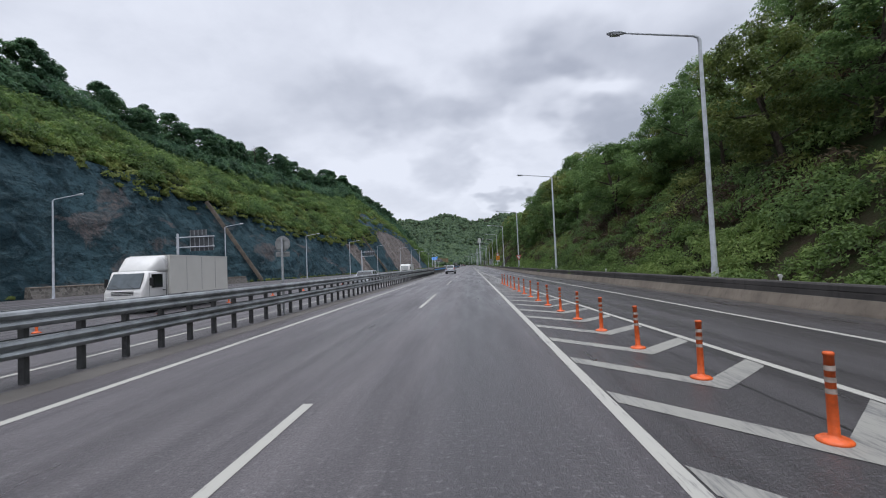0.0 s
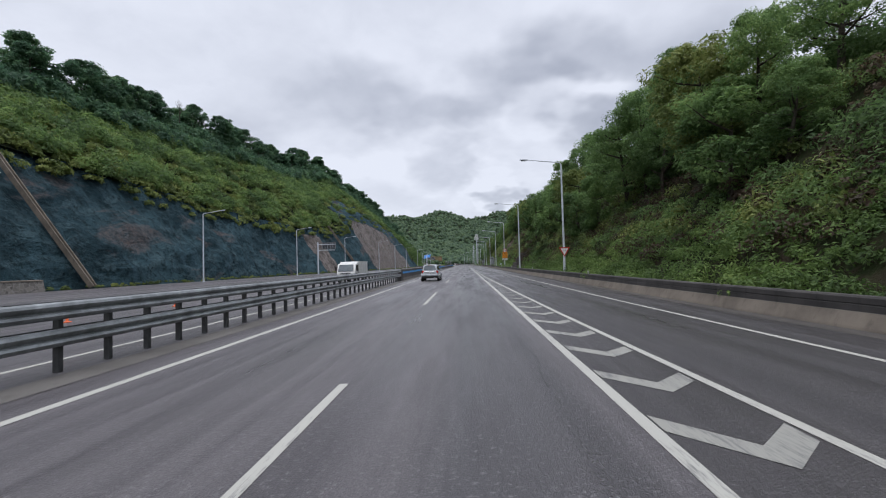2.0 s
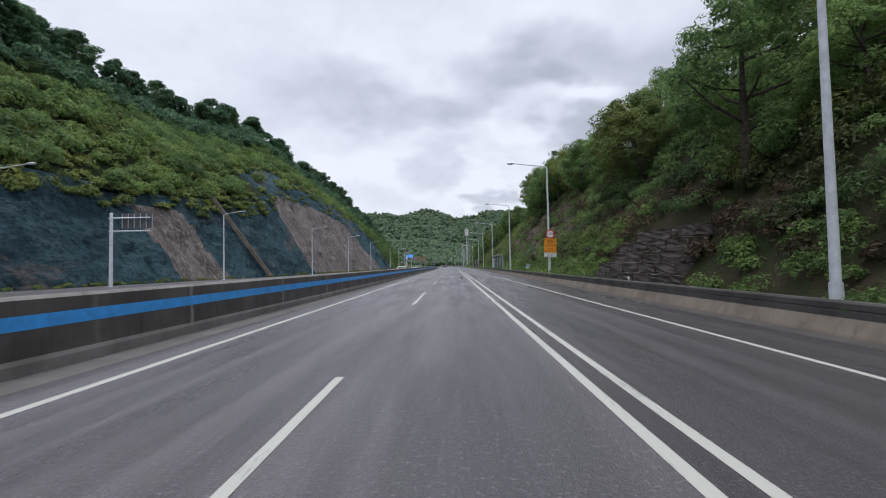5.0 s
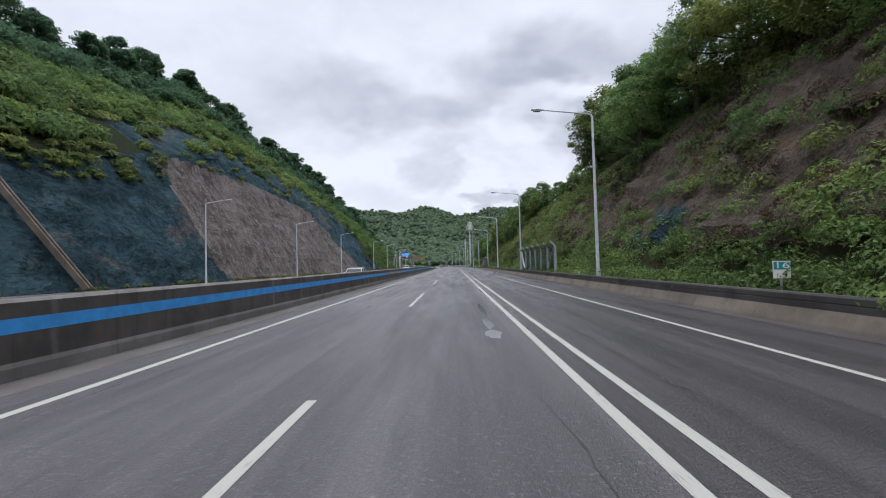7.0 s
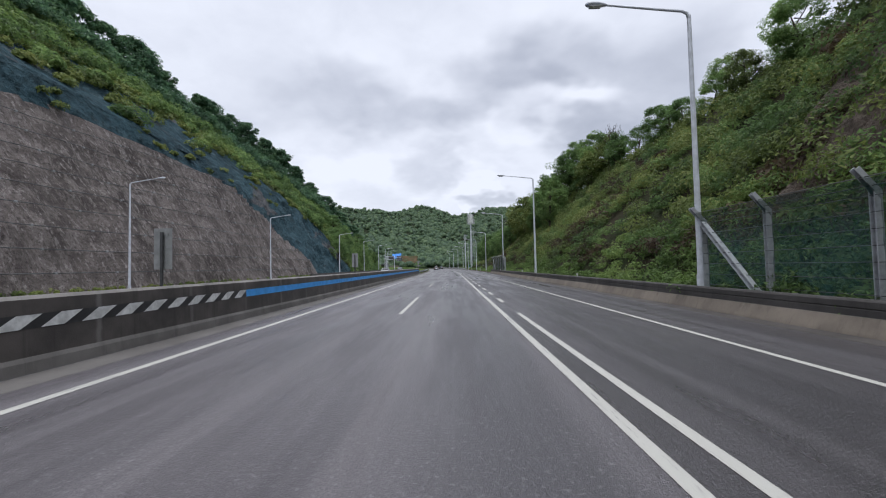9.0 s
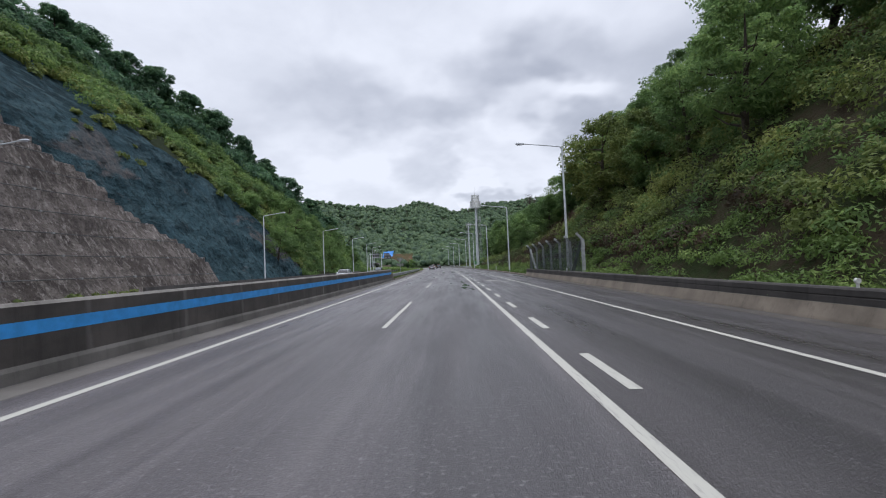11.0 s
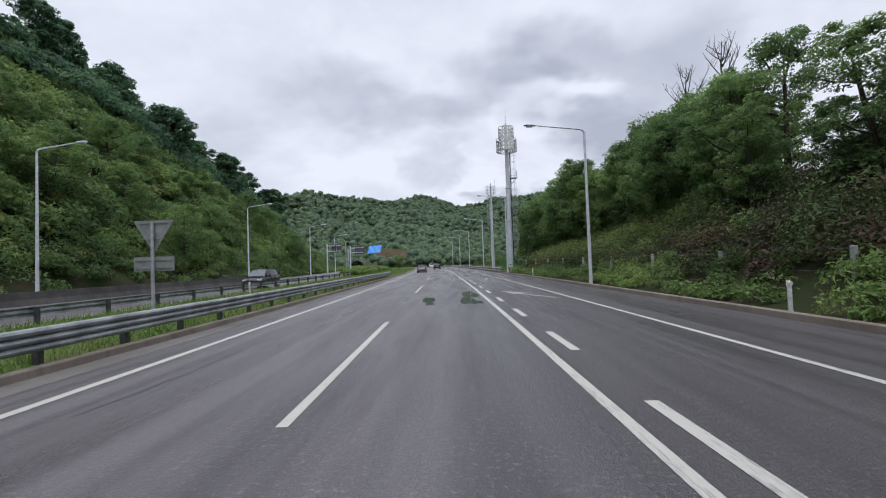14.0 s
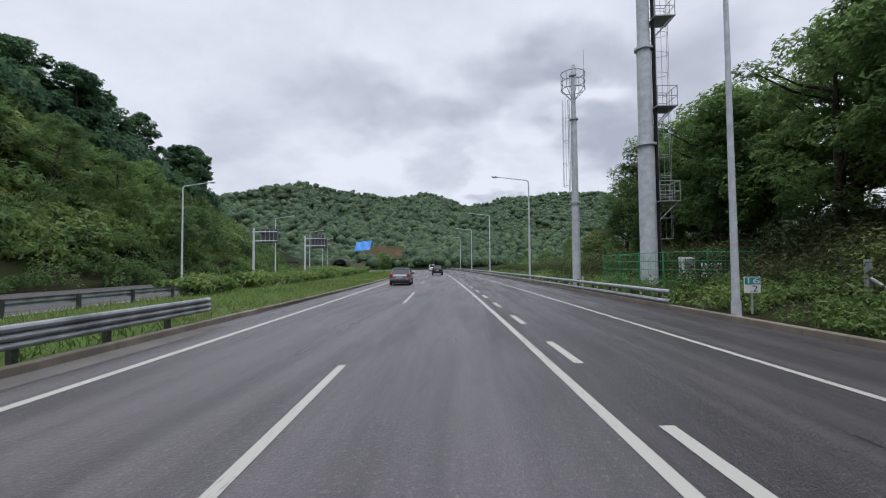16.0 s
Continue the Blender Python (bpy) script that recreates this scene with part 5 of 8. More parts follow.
def bare_tree(m, seed, label):
    """A dead tree: a forked trunk with thin leafless branches."""
    rng = random.Random(seed)
    ob = thing("bare_tree", m, label, "tree", "dead trees")
    wood = bmesh.new()
    pipe(wood, [(0, 0, -0.5), (0.1, 0, 1.6), (0.0, 0.1, 3.4), (0.15, 0.1, 5.2)], [0.11, 0.09, 0.06, 0.02], 6)
    part("trunk", wood, BARK, ob)
    for k in range(11):
        z, a = rng.uniform(1.4, 4.4), k * 2.4 + rng.uniform(-0.5, 0.5)
        reach = (5.4 - z) * rng.uniform(0.35, 0.6)
        root, end = Vector((0.06, 0.04, z)), Vector((math.cos(a) * reach, math.sin(a) * reach, z + reach * rng.uniform(0.9, 1.7)))
        wood = bmesh.new()
        pipe(wood, [root, (root + end) / 2 + Vector((0, 0, -0.1)), end], [0.045, 0.03, 0.01], 5)
        for j in range(4):
            p = root + (end - root) * rng.uniform(0.4, 0.95)
            pipe(wood, [p, p + Vector((rng.uniform(-0.5, 0.5), rng.uniform(-0.5, 0.5), rng.uniform(0.4, 0.9)))], [0.018, 0.008], 4)
        part("branch", wood, BARK, ob)


for u, s, high, seed in ((-75.0, 196, 6.0, 1), (-76.0, 150, 5.0, 2)):
    bare_tree(Matrix.Translation(P(u, s, top_left(u, s) - high)), seed, "leafless dead tree standing out of the wooded ridge")
for u, s, high, seed in ((20.5, 236, 5.5, 3), (19.5, 304, 5.8, 4), (20.5, 310, 6.0, 5), (19.0, 322, 5.4, 6), (20.6, 329, 5.6, 7)):
    bare_tree(Matrix.Translation(P(u, s, top_right(u, s) - high + 1.2)), seed, "thin leafless tree rising out of the woods on the bank")
# bushes and a small tree further along the grass median
spots = []
for n in range(230):
    s = 361.5 + 70 * rng.random() ** 1.3
    spots.append((*P(-14.8 - 0.02 * (s - 366) + rng.uniform(-1.5, 0.9), s, rng.uniform(0.35, 0.8)), rng.uniform(0.5, 1.0)))
for n in range(110):
    s = rng.uniform(428, 500)
    spots.append((*P(rng.uniform(-34, -15) - 0.12 * (s - 428), s, 0.6), rng.uniform(0.9, 2.0)))
scatter_stuff("median_bushes", "low green bushes along the grass median", "bushes", LEAF_BRIGHT, spots, 150, 0.2, 35)
make_tree(BANK_TREES[0], Matrix.LocRotScale(P(-12.2, 440, 0.1), None, (0.62, 0.62, 0.62)), "small light green tree on the grass median")


# ---- street lamps ----
def street_lamp(m, label, arm):
    """A tapered steel mast with a bent arm that reaches out by arm along x."""
    lamp = thing("street_lamp", m, label, "street lamp", "street lamps along the motorway")
    bm = bmesh.new()
    tube(bm, (0, 0, -0.5), (0, 0, 10.05), 0.115, 0.068, 12)
    part("mast", bm, LAMP_GREY, lamp)
    bm = bmesh.new()
    box(bm, -0.2, 0.2, -0.2, 0.2, -0.02, 0.03, 0.008)
    tube(bm, (0, 0, 0.03), (0, 0, 0.5), 0.14, 0.135, 12)
    part("base_plate", bm, LAMP_GREY, lamp)
    bm = bmesh.new()
    sign = math.copysign(1, arm)
    pipe(bm, [(0, 0, 9.92), (sign * 0.06, 0, 10.13), (sign * 0.25, 0, 10.22), (arm * 0.5, 0, 10.36), (arm, 0, 10.54)], [0.066, 0.058, 0.05, 0.043, 0.036], 10)
    part("arm", bm, LAMP_GREY, lamp)
    bm = bmesh.new()
    rings = []
    for t, w, h in ((0, 0.05, 0.05), (0.12, 0.10, 0.075), (0.32, 0.155, 0.10), (0.55, 0.16, 0.105), (0.72, 0.12, 0.08), (0.80, 0.04, 0.03)):
        c = Vector((arm + sign * t * 0.98, 0, 10.54 + 0.05 * t))
        rings.append([bm.verts.new(c + Vector((0, w * math.cos(a), h * math.sin(a) * (1 if math.sin(a) > 0 else 0.6)))) for a in [2 * math.pi * k / 10 for k in range(10)]])
    for a, b in zip(rings, rings[1:]):
        for k in range(10):
            bm.faces.new((a[k], a[(k + 1) % 10], b[(k + 1) % 10], b[k])).smooth = True
    bm.faces.new(rings[0])
    bm.faces.new(rings[-1])
    bmesh.ops.recalc_face_normals(bm, faces=bm.faces)
    head = part("lamp_head", bm, LAMP_GREY, lamp)
    bm = bmesh.new()
    box(bm, arm + sign * 0.22 - 0.0, arm + sign * 0.62, -0.11, 0.11, 10.482, 10.512, 0.01)
    part("lens", bm, LAMP_CLEAR, head, "clear glass lens")
    return lamp


right_lamp = None
RIGHT_LAMPS = [(18.2, 10.15), (47.2, 9.4), (79.2, 8.95), (108.6, 8.5), (139.4, 8.85), (166.6, 8.75), (197.8, 8.85), (228.0, 8.8)]
for k in range(16):
    s, u = RIGHT_LAMPS[k] if k < 8 else (351.1, 8.57) if k == 11 else (260.75, 9.36) if k == 8 else (15.2 + 30.54 * k - (0.8 if k == 10 else 0), along(FOOT_RIGHT, 15.2 + 30.54 * k) + 0.66)
    m = Matrix.Translation(P(u, s, 0.62 if s < 274 else -0.45 if s < 330 else 0.05)) @ pose(0, 0, 0, 0, 0, turn_at(s))
    if right_lamp is None:
        right_lamp = street_lamp(m, "tall grey steel street lamp with one arm beside the roadside barrier", -3.0)
    else:
        copy_thing(right_lamp, m)
left_lamp = None
LEFT_LAMPS = [(41.5, -42.6), (73.5, -43.0), (101, -39.0), (132.6, -37.4), (164.4, -35.6), (193.4, -31.4), (222, -30.3), (252, -29.6), (290.5, -28.0), (320.5, -27.2), (350.5, -26.5), (381.5, -27),
              (412, -28.5), (443, -31), (474, -35), (505, -40)]
for s, u in LEFT_LAMPS:
    m = Matrix.Translation(P(u, s, 0.0)) @ pose(0, 0, 0, 0, 0, turn_at(s))
    if left_lamp is None:
        left_lamp = street_lamp(m, "tall grey steel street lamp with one arm below the rock cut", 2.6)
    else:
        copy_thing(left_lamp, m)


# ---- guardrails ----
W_WAVE = [(0.0, 0.0), (0.05, 0.03), (0.075, 0.075), (0.05, 0.12), (0.012, 0.145), (0.012, 0.165), (0.05, 0.19), (0.075, 0.235), (0.05, 0.28), (0.0, 0.31)]
THRIE = [(0.0, 0.0), (0.06, 0.03), (0.075, 0.07), (0.055, 0.11), (0.01, 0.14), (0.06, 0.17), (0.075, 0.21), (0.055, 0.25), (0.01, 0.28), (0.06, 0.31), (0.075, 0.36), (0.05, 0.40), (0.0, 0.42)]


def beam_mesh(wave, u, z, s0, s1, side=1, thick=0.02, offset=None, step=5.0):
    bm = bmesh.new()
    front = [(u + side * a, z + b) for a, b in wave]
    back = [(p - side * thick, q) for p, q in front[::-1]]
    sweep(bm, front + back, s0, s1, step, offset)
    bmesh.ops.recalc_face_normals(bm, faces=bm.faces)
    return bm


def post_mesh(height, wide, deep):
    bm = bmesh.new()
    box(bm, -wide / 2, wide / 2, -deep / 2, deep / 2, -0.05, height, 0.012)
    return as_mesh("post", bm, POST_STEEL)


rail = thing("median_guardrail", Matrix(), "weathered double-beam steel guardrail on closely set posts", "guardrail")
for z in (0.93, 0.46):
    part("beam", beam_mesh(W_WAVE, -7.24, z, -30, 85.6), RAIL_STEEL, rail)
    part("beam", beam_mesh(W_WAVE, -7.46, z, -30, 85.6, -1), RAIL_STEEL, rail)
POST = post_mesh(1.22, 0.115, 0.10)
k = 0
while 6.6 + 1.07 * k < 85.3:
    post = new("post", POST)
    post.parent, post.matrix_basis = rail, Matrix.Translation(P(-7.35, 6.6 + 1.07 * k))
    k += 1
for k in range(1, 12):
    post = new("post", POST)
    post.parent, post.matrix_basis = rail, Matrix.Translation(P(-7.35, 6.6 - 1.07 * k))
bm = bmesh.new()
box(bm, -7.58, -7.12, 85.3, 86.75, 0.0, 0.40, 0.03)
box(bm, -7.52, -7.18, 85.5, 86.75, 0.40, 1.25, 0.03)
part("end_block", bm, DARK_CONCRETE, rail, "sooty end block where the rail meets the concrete barrier")

bm = bmesh.new()
sweep(bm, [(-7.17, 0), (-7.19, 0.3), (-7.22, 0.80), (-7.26, 0.84), (-7.44, 0.84), (-7.48, 0.80), (-7.51, 0.3), (-7.53, 0)], 277.75, 279.25, 0.75)
structure("barrier_end_block", bm, CONCRETE, "low concrete end block of the median barrier", "barrier")

rail = thing("grass_median_guardrail", Matrix(), "grey three-wave steel guardrail beside the grass median", "guardrail")
part("beam", beam_mesh(THRIE, -7.28, 0.37, 278.9, 350.4), RAIL_STEEL, rail)
part("beam", beam_mesh(THRIE, -7.28, 0.37, 350.4, 350.6, 1, 0.05), GALVANISED, rail)
POST = post_mesh(0.74, 0.12, 0.12)
for k in range(35):
    post = new("post", POST)
    post.parent, post.matrix_basis = rail, Matrix.Translation(P(-7.40, 279.8 + 2.03 * k))

rail = thing("far_median_guardrail", Matrix(), "grey steel guardrail on the far edge of the grass median", "guardrail")
part("beam", beam_mesh(W_WAVE, 0.0, 0.42, 284, 380, -1, 0.02, lambda s: along(MEDIAN_LEFT, s) + 0.35), RAIL_STEEL, rail)
for k in range(32):
    s = 285 + 3.0 * k
    post = new("post", POST)
    post.parent, post.matrix_basis = rail, Matrix.Translation(P(along(MEDIAN_LEFT, s) + 0.42, s))

YELLOW = plain("yellow_sign_paint", (0.70, 0.42, 0.02), 0.45, 0.0, 0.1, 6.0)
rail = thing("roadside_guardrail", Matrix(), "galvanised two-beam guardrail with a striped yellow and black end", "guardrail")
for z in (0.56, 0.20):
    part("beam", beam_mesh([(0, 0), (-0.05, 0.03), (-0.07, 0.08), (-0.05, 0.13), (0, 0.16)], 8.25, z, 354.2, 520, 1, -0.02), GALVANISED, rail)
POST = post_mesh(0.76, 0.11, 0.11)
bm = bmesh.new()
box(bm, -0.05, 0.0, -0.06, 0.06, -0.05, 0.05, 0.006)
REFLECTOR = as_mesh("reflector", bm, REFLECTIVE)
for k in range(60):
    s = 355.2 + 2.5 * k
    post = new("post", POST)
    post.parent, post.matrix_basis = rail, Matrix.Translation(P(8.36, s))
    dot = new("reflector", REFLECTOR)
    dot.parent, dot.matrix_basis = rail, Matrix.Translation(P(8.20, s + 1.2, 0.45))
for n, z in enumerate((0.56, 0.20)):
    bm = bmesh.new()
    for j, (a, b) in enumerate(((0, 0.085), (0.085, 0.17))):
        before = set(bm.faces)
        box(bm, 8.12, 8.36, 354.08, 354.18, z - 0.01 + a, z - 0.01 + b)
        for f in set(bm.faces) - before:
            f.material_index = (j + n) % 2
    end = part("end_plate", bm, [YELLOW, BLACK_PAINT], rail, "striped yellow and black end plate")


# ---- flexible marker posts in the gore ----
def marker_post(m, group, height=0.78):
    ob = thing("marker_post", m, "orange plastic marker post with pale reflective bands", "marker post", group)
    bm = bmesh.new()
    profile = [(0.135, 0.0), (0.135, 0.02), (0.11, 0.036), (0.056, 0.05), (0.043, 0.07), (0.038, height - 0.03), (0.043, height - 0.03), (0.043, height - 0.01), (0.035, height), (0.0, height)]
    rings = [[bm.verts.new((r * math.cos(a), r * math.sin(a), z)) for a in [2 * math.pi * k / 14 for k in range(14)]] for r, z in profile[:-1]]
    for a, b in zip(rings, rings[1:]):
        for k in range(14):
            bm.faces.new((a[k], a[(k + 1) % 14], b[(k + 1) % 14], b[k])).smooth = True
    bm.faces.new(rings[-1])
    bm.faces.new(rings[0][::-1])
    part("body", bm, ORANGE, ob)
    for z in (0.42, 0.52, 0.62):
        bm = bmesh.new()
        tube(bm, (0, 0, z), (0, 0, z + 0.045), 0.0425, 0.0415, 14, False)
        part("band", bm, WORN_TAPE, ob, "pale reflective band")
    return ob


first = None
for k in range(-1, 16):
    s = 3.8 + 2.095 * k
    m = Matrix.Translation(P(3.25 - 0.019 * (s - 3.8), s, 0.002)) @ pose(0, 0, 0, random.uniform(-2, 2), random.uniform(-2, 2), random.uniform(0, 360))
    if first is None:
        first = marker_post(m, "marker posts along the gore")
    else:
        copy_thing(first, m)
for k in range(9):
    s = 13.4 + 5.75 * k
    copy_thing(first, Matrix.Translation(P(-14.4, s, 0.002)) @ pose(0, 0, 0, 0, 0, 40 * k))["group"] = "marker posts of the other carriageway"

first = None
for s, u in ((303.9, 8.5), (335.3, 8.5), (366, 8.9), (319, -12.3), (296, -10.6)):
    m = Matrix.Translation(P(u, s, 0.1))
    if first is None:
        first = thing("delineator", m, "short white roadside delineator post in the grass", "delineator", "white delineators")
        bm = bmesh.new()
        tube(bm, (0, 0, -0.1), (0, 0, 0.72), 0.055, 0.05, 12)
        part("post", bm, WHITE_PAINT, first)
        bm = bmesh.new()
        tube(bm, (0, -0.02, 0.74), (0, -0.06, 0.74), 0.06, 0.055, 12)
        tube(bm, (0, 0.03, 0.66), (0, 0.03, 0.82), 0.05, 0.045, 10)
        part("reflector_head", bm, REFLECTIVE, first)
    else:
        copy_thing(first, m)
first = None
for s in (14, 30.5, 47, 70, 95, 120, 145, 170, 190, 212, 235, 258):
    m = Matrix.Translation(P(along(FOOT_RIGHT, s) + 0.34, s, 0.74))
    if first is None:
        first = thing("barrier_reflector", m, "small white reflector on top of the roadside barrier", "reflector", "reflectors on the barrier")
        bm = bmesh.new()
        tube(bm, (0, 0, 0), (0, 0, 0.10), 0.03, 0.03, 8)
        tube(bm, (0, -0.03, 0.15), (0, 0.03, 0.15), 0.06, 0.06, 12)
        part("body", bm, WHITE_PAINT, first)
    else:
        copy_thing(first, m)


# ---- signs ----
def plate(bm, x0, x1, z0, z1, y=0.0, thick=0.02, bevel=0.0):
    box(bm, x0, x1, y, y + thick, z0, z1, bevel)


def ring_disc(bm, r0, r1, z, y, sides=40):
    """A flat ring (or disc, r0 = 0) that faces -y."""
    outer = [bm.verts.new((r1 * math.cos(2 * math.pi * k / sides), y, z + r1 * math.sin(2 * math.pi * k / sides))) for k in range(sides)]
    if r0 <= 0:
        bm.faces.new(outer)
        return
    inner = [bm.verts.new((r0 * math.cos(2 * math.pi * k / sides), y, z + r0 * math.sin(2 * math.pi * k / sides))) for k in range(sides)]
    for k in range(sides):
        bm.faces.new((outer[k], outer[(k + 1) % sides], inner[(k + 1) % sides], inner[k]))


def lettering(words, size, mat, parent, x, y, z, wide=None):
    me = text_mesh(words, size, mat)
    ob = new("lettering", me)
    ob.parent = parent
    span = max(v.co.x for v in me.vertices) - min(v.co.x for v in me.vertices) if len(me.vertices) else 1.0
    k = wide / span if wide and span > 0 else 1.0
    ob.matrix_basis = Matrix.Translation((x, y, z)) @ pose(0, 0, 0, 90) @ Matrix.Diagonal((k, 1, 1, 1))
    return ob


# speed limit and enforcement boards on one lamp mast
s = 139.4
sign = thing("speed_sign", Matrix.Translation(P(8.85, s - 0.16, 0.62)) @ pose(0, 0, 0, 0, 2, 0), "round 100 speed limit sign over an orange enforcement board", "road sign")
bm = bmesh.new()
tube(bm, (0, 0.0, 3.78), (0, 0.02, 3.78), 0.43, 0.43, 40)
disc = part("disc", bm, SIGN_WHITE, sign)
bm = bmesh.new()
ring_disc(bm, 0.315, 0.425, 3.78, -0.004)
part("red_ring", bm, RED_PAINT, disc, "red ring")
lettering("100", 0.36, BLACK_PAINT, disc, 0, -0.005, 3.78, 0.55)
bm = bmesh.new()
plate(bm, -0.58, 0.58, 2.03, 3.36, 0, 0.02, 0.006)
board = part("board", bm, SIGN_ORANGE, sign, "orange board with black writing")
bm = bmesh.new()
for x0, x1, z0, z1 in ((-0.52, 0.52, 3.27, 3.285), (-0.52, 0.52, 2.10, 2.115), (-0.52, -0.505, 2.10, 3.285), (0.505, 0.52, 2.10, 3.285)):
    plate(bm, x0, x1, z0, z1, -0.004, 0.003)
for x0, x1, z0, z1 in ((-0.27, 0.18, 2.90, 2.94), (-0.27, 0.18, 3.16, 3.20), (-0.27, -0.23, 2.90, 3.20), (0.14, 0.18, 2.90, 3.20), (-0.18, -0.07, 3.00, 3.10), (-0.02, 0.09, 3.00, 3.10),
                       (0.20, 0.25, 2.98, 3.12), (0.28, 0.30, 3.0, 3.12), (0.33, 0.35, 2.98, 3.14), (0.38, 0.40, 2.96, 3.16)):
    plate(bm, x0, x1, z0, z1, -0.004, 0.003)
part("camera_symbol", bm, BLACK_PAINT, board, "black frame and camera symbol")
lettering("단속중", 0.28, BLACK_PAINT, board, 0, -0.005, 2.68, 0.86)
lettering("Police", 0.17, BLACK_PAINT, board, 0.02, -0.005, 2.41, 0.52)
lettering("enforcement", 0.15, BLACK_PAINT, board, 0, -0.005, 2.23, 0.88)
bm = bmesh.new()
plate(bm, -0.58, 0.58, 1.60, 2.02, 0, 0.02, 0.006)
board = part("distance_board", bm, SIGN_WHITE, sign, "white distance board")
bm = bmesh.new()
for x0, x1, z0, z1 in ((-0.51, 0.51, 1.945, 1.96), (-0.51, 0.51, 1.655, 1.67), (-0.525, -0.51, 1.67, 1.945), (0.51, 0.525, 1.67, 1.945)):
    plate(bm, x0, x1, z0, z1, -0.004, 0.003)
part("frame_line", bm, BLACK_PAINT, board)
lettering("2 km", 0.26, BLACK_PAINT, board, 0, -0.005, 1.81, 0.6)
for z in (1.8, 2.4, 3.1, 3.8):
    bm = bmesh.new()
    box(bm, -0.12, 0.12, 0.02, 0.07, z - 0.03, z + 0.03)
    part("clamp", bm, GALVANISED, sign)

# give-way triangle on a lamp mast
s = 79.2
sign = thing("yield_sign", Matrix.Translation(P(8.95, s - 0.15, 0.62)), "red and white give-way triangle on a lamp mast", "road sign")


def triangle(bm, half, z_top, deep, y, thick):
    a = [(-half, y, z_top), (half, y, z_top), (0, y, z_top - deep)]
    front, back = [bm.verts.new(p) for p in a], [bm.verts.new((p[0], y + thick, p[2])) for p in a]
    bm.faces.new(front[::-1])
    bm.faces.new(back)
    for k in range(3):
        bm.faces.new((front[k], front[(k + 1) % 3], back[(k + 1) % 3], back[k]))


bm = bmesh.new()
triangle(bm, 0.50, 2.32, 0.90, 0, 0.02)
face = part("triangle", bm, RED_PAINT, sign)
bm = bmesh.new()
triangle(bm, 0.345, 2.225, 0.62, -0.005, 0.004)
part("white_field", bm, SIGN_WHITE, face)
lettering("양 보", 0.15, BLACK_PAINT, face, 0, -0.008, 2.13, 0.34)
lettering("YIELD", 0.11, BLACK_PAINT, face, 0, -0.008, 1.99, 0.34)
for z in (2.2, 1.72):
    bm = bmesh.new()
    box(bm, -0.12, 0.12, 0.02, 0.07, z, z + 0.06)
    part("clamp", bm, GALVANISED, sign)


def km_post(u, s, top, low, base):
    ob = thing("kilometre_post", Matrix.Translation(P(u, s, base)), "small teal and white kilometre post on a steel pole", "kilometre post", "kilometre posts")
    bm = bmesh.new()
    tube(bm, (0, 0.02, -0.2), (0, 0.02, 0.9), 0.03, 0.03, 10)
    part("pole", bm, GALVANISED, ob)
    bm = bmesh.new()
    plate(bm, -0.24, 0.24, 0.42, 0.90, -0.02, 0.018, 0.006)
    board = part("board", bm, SIGN_WHITE, ob)
    bm = bmesh.new()
    plate(bm, -0.22, 0.22, 0.67, 0.88, -0.025, 0.004)
    field = part("teal_field", bm, SIGN_TEAL, board)
    lettering(top, 0.24, SIGN_WHITE, board, 0, -0.029, 0.775, 0.34)
    lettering(low, 0.26, BLACK_PAINT, board, 0.04, -0.024, 0.54, 0.22)


km_post(9.0, 152.0, "16", ".4", 0.62)
km_post(8.98, 351.0, "16", ".2", 0.38)


def board_back(bm, x0, x1, z0, z1):
    """The back of a sign board with its stiffening ribs, seen from -y."""
    plate(bm, x0, x1, z0, z1, 0.0, 0.015)
    n = max(2, int((x1 - x0) / 0.55))
    for k in range(n + 1):
        x = x0 + (x1 - x0) * k / n
        box(bm, x - 0.03, x + 0.03, -0.05, 0.0, z0 + 0.02, z1 - 0.02)


BOARD_DARK = plain("dark_sign_back", (0.10, 0.105, 0.115), 0.6, 0.2, 0.15, 3.0)


def gantry(u, s, height, reach, boards, label):
    ob = thing("sign_gantry", Matrix.Translation(P(u, s, 0)), label, "road sign", "overhead sign arms")
    bm = bmesh.new()
    tube(bm, (0, 0, 0), (0, 0, height), 0.19, 0.15, 14)
    tube(bm, (0, 0, height), (0, 0, height + 0.08), 0.17, 0.1, 14)
    part("mast", bm, LAMP_GREY, ob)
    for z in (height - 0.5, height - 1.9):
        bm = bmesh.new()
        tube(bm, (-0.25, 0, z), (reach, 0, z), 0.085, 0.07, 10)
        part("arm", bm, LAMP_GREY, ob)
    for x0, x1, z0, z1 in boards:
        bm = bmesh.new()
        box(bm, x0, x1, 0.16, 0.20, z0, z1, 0.01)
        board = part("board", bm, BOARD_DARK, ob, "dark back of a sign board")
        count = max(3, int((x1 - x0) / 0.62))
        bm = bmesh.new()
        box(bm, -0.035, 0.035, 0.11, 0.16, z0 + 0.03, z1 - 0.03)
        rib = as_mesh("rib", bm, GALVANISED)
        for k in range(count + 1):
            bar = new("rib", rib)
            bar.parent, bar.matrix_basis = board, pose(x0 + 0.08 + (x1 - x0 - 0.16) * k / count, 0, 0)


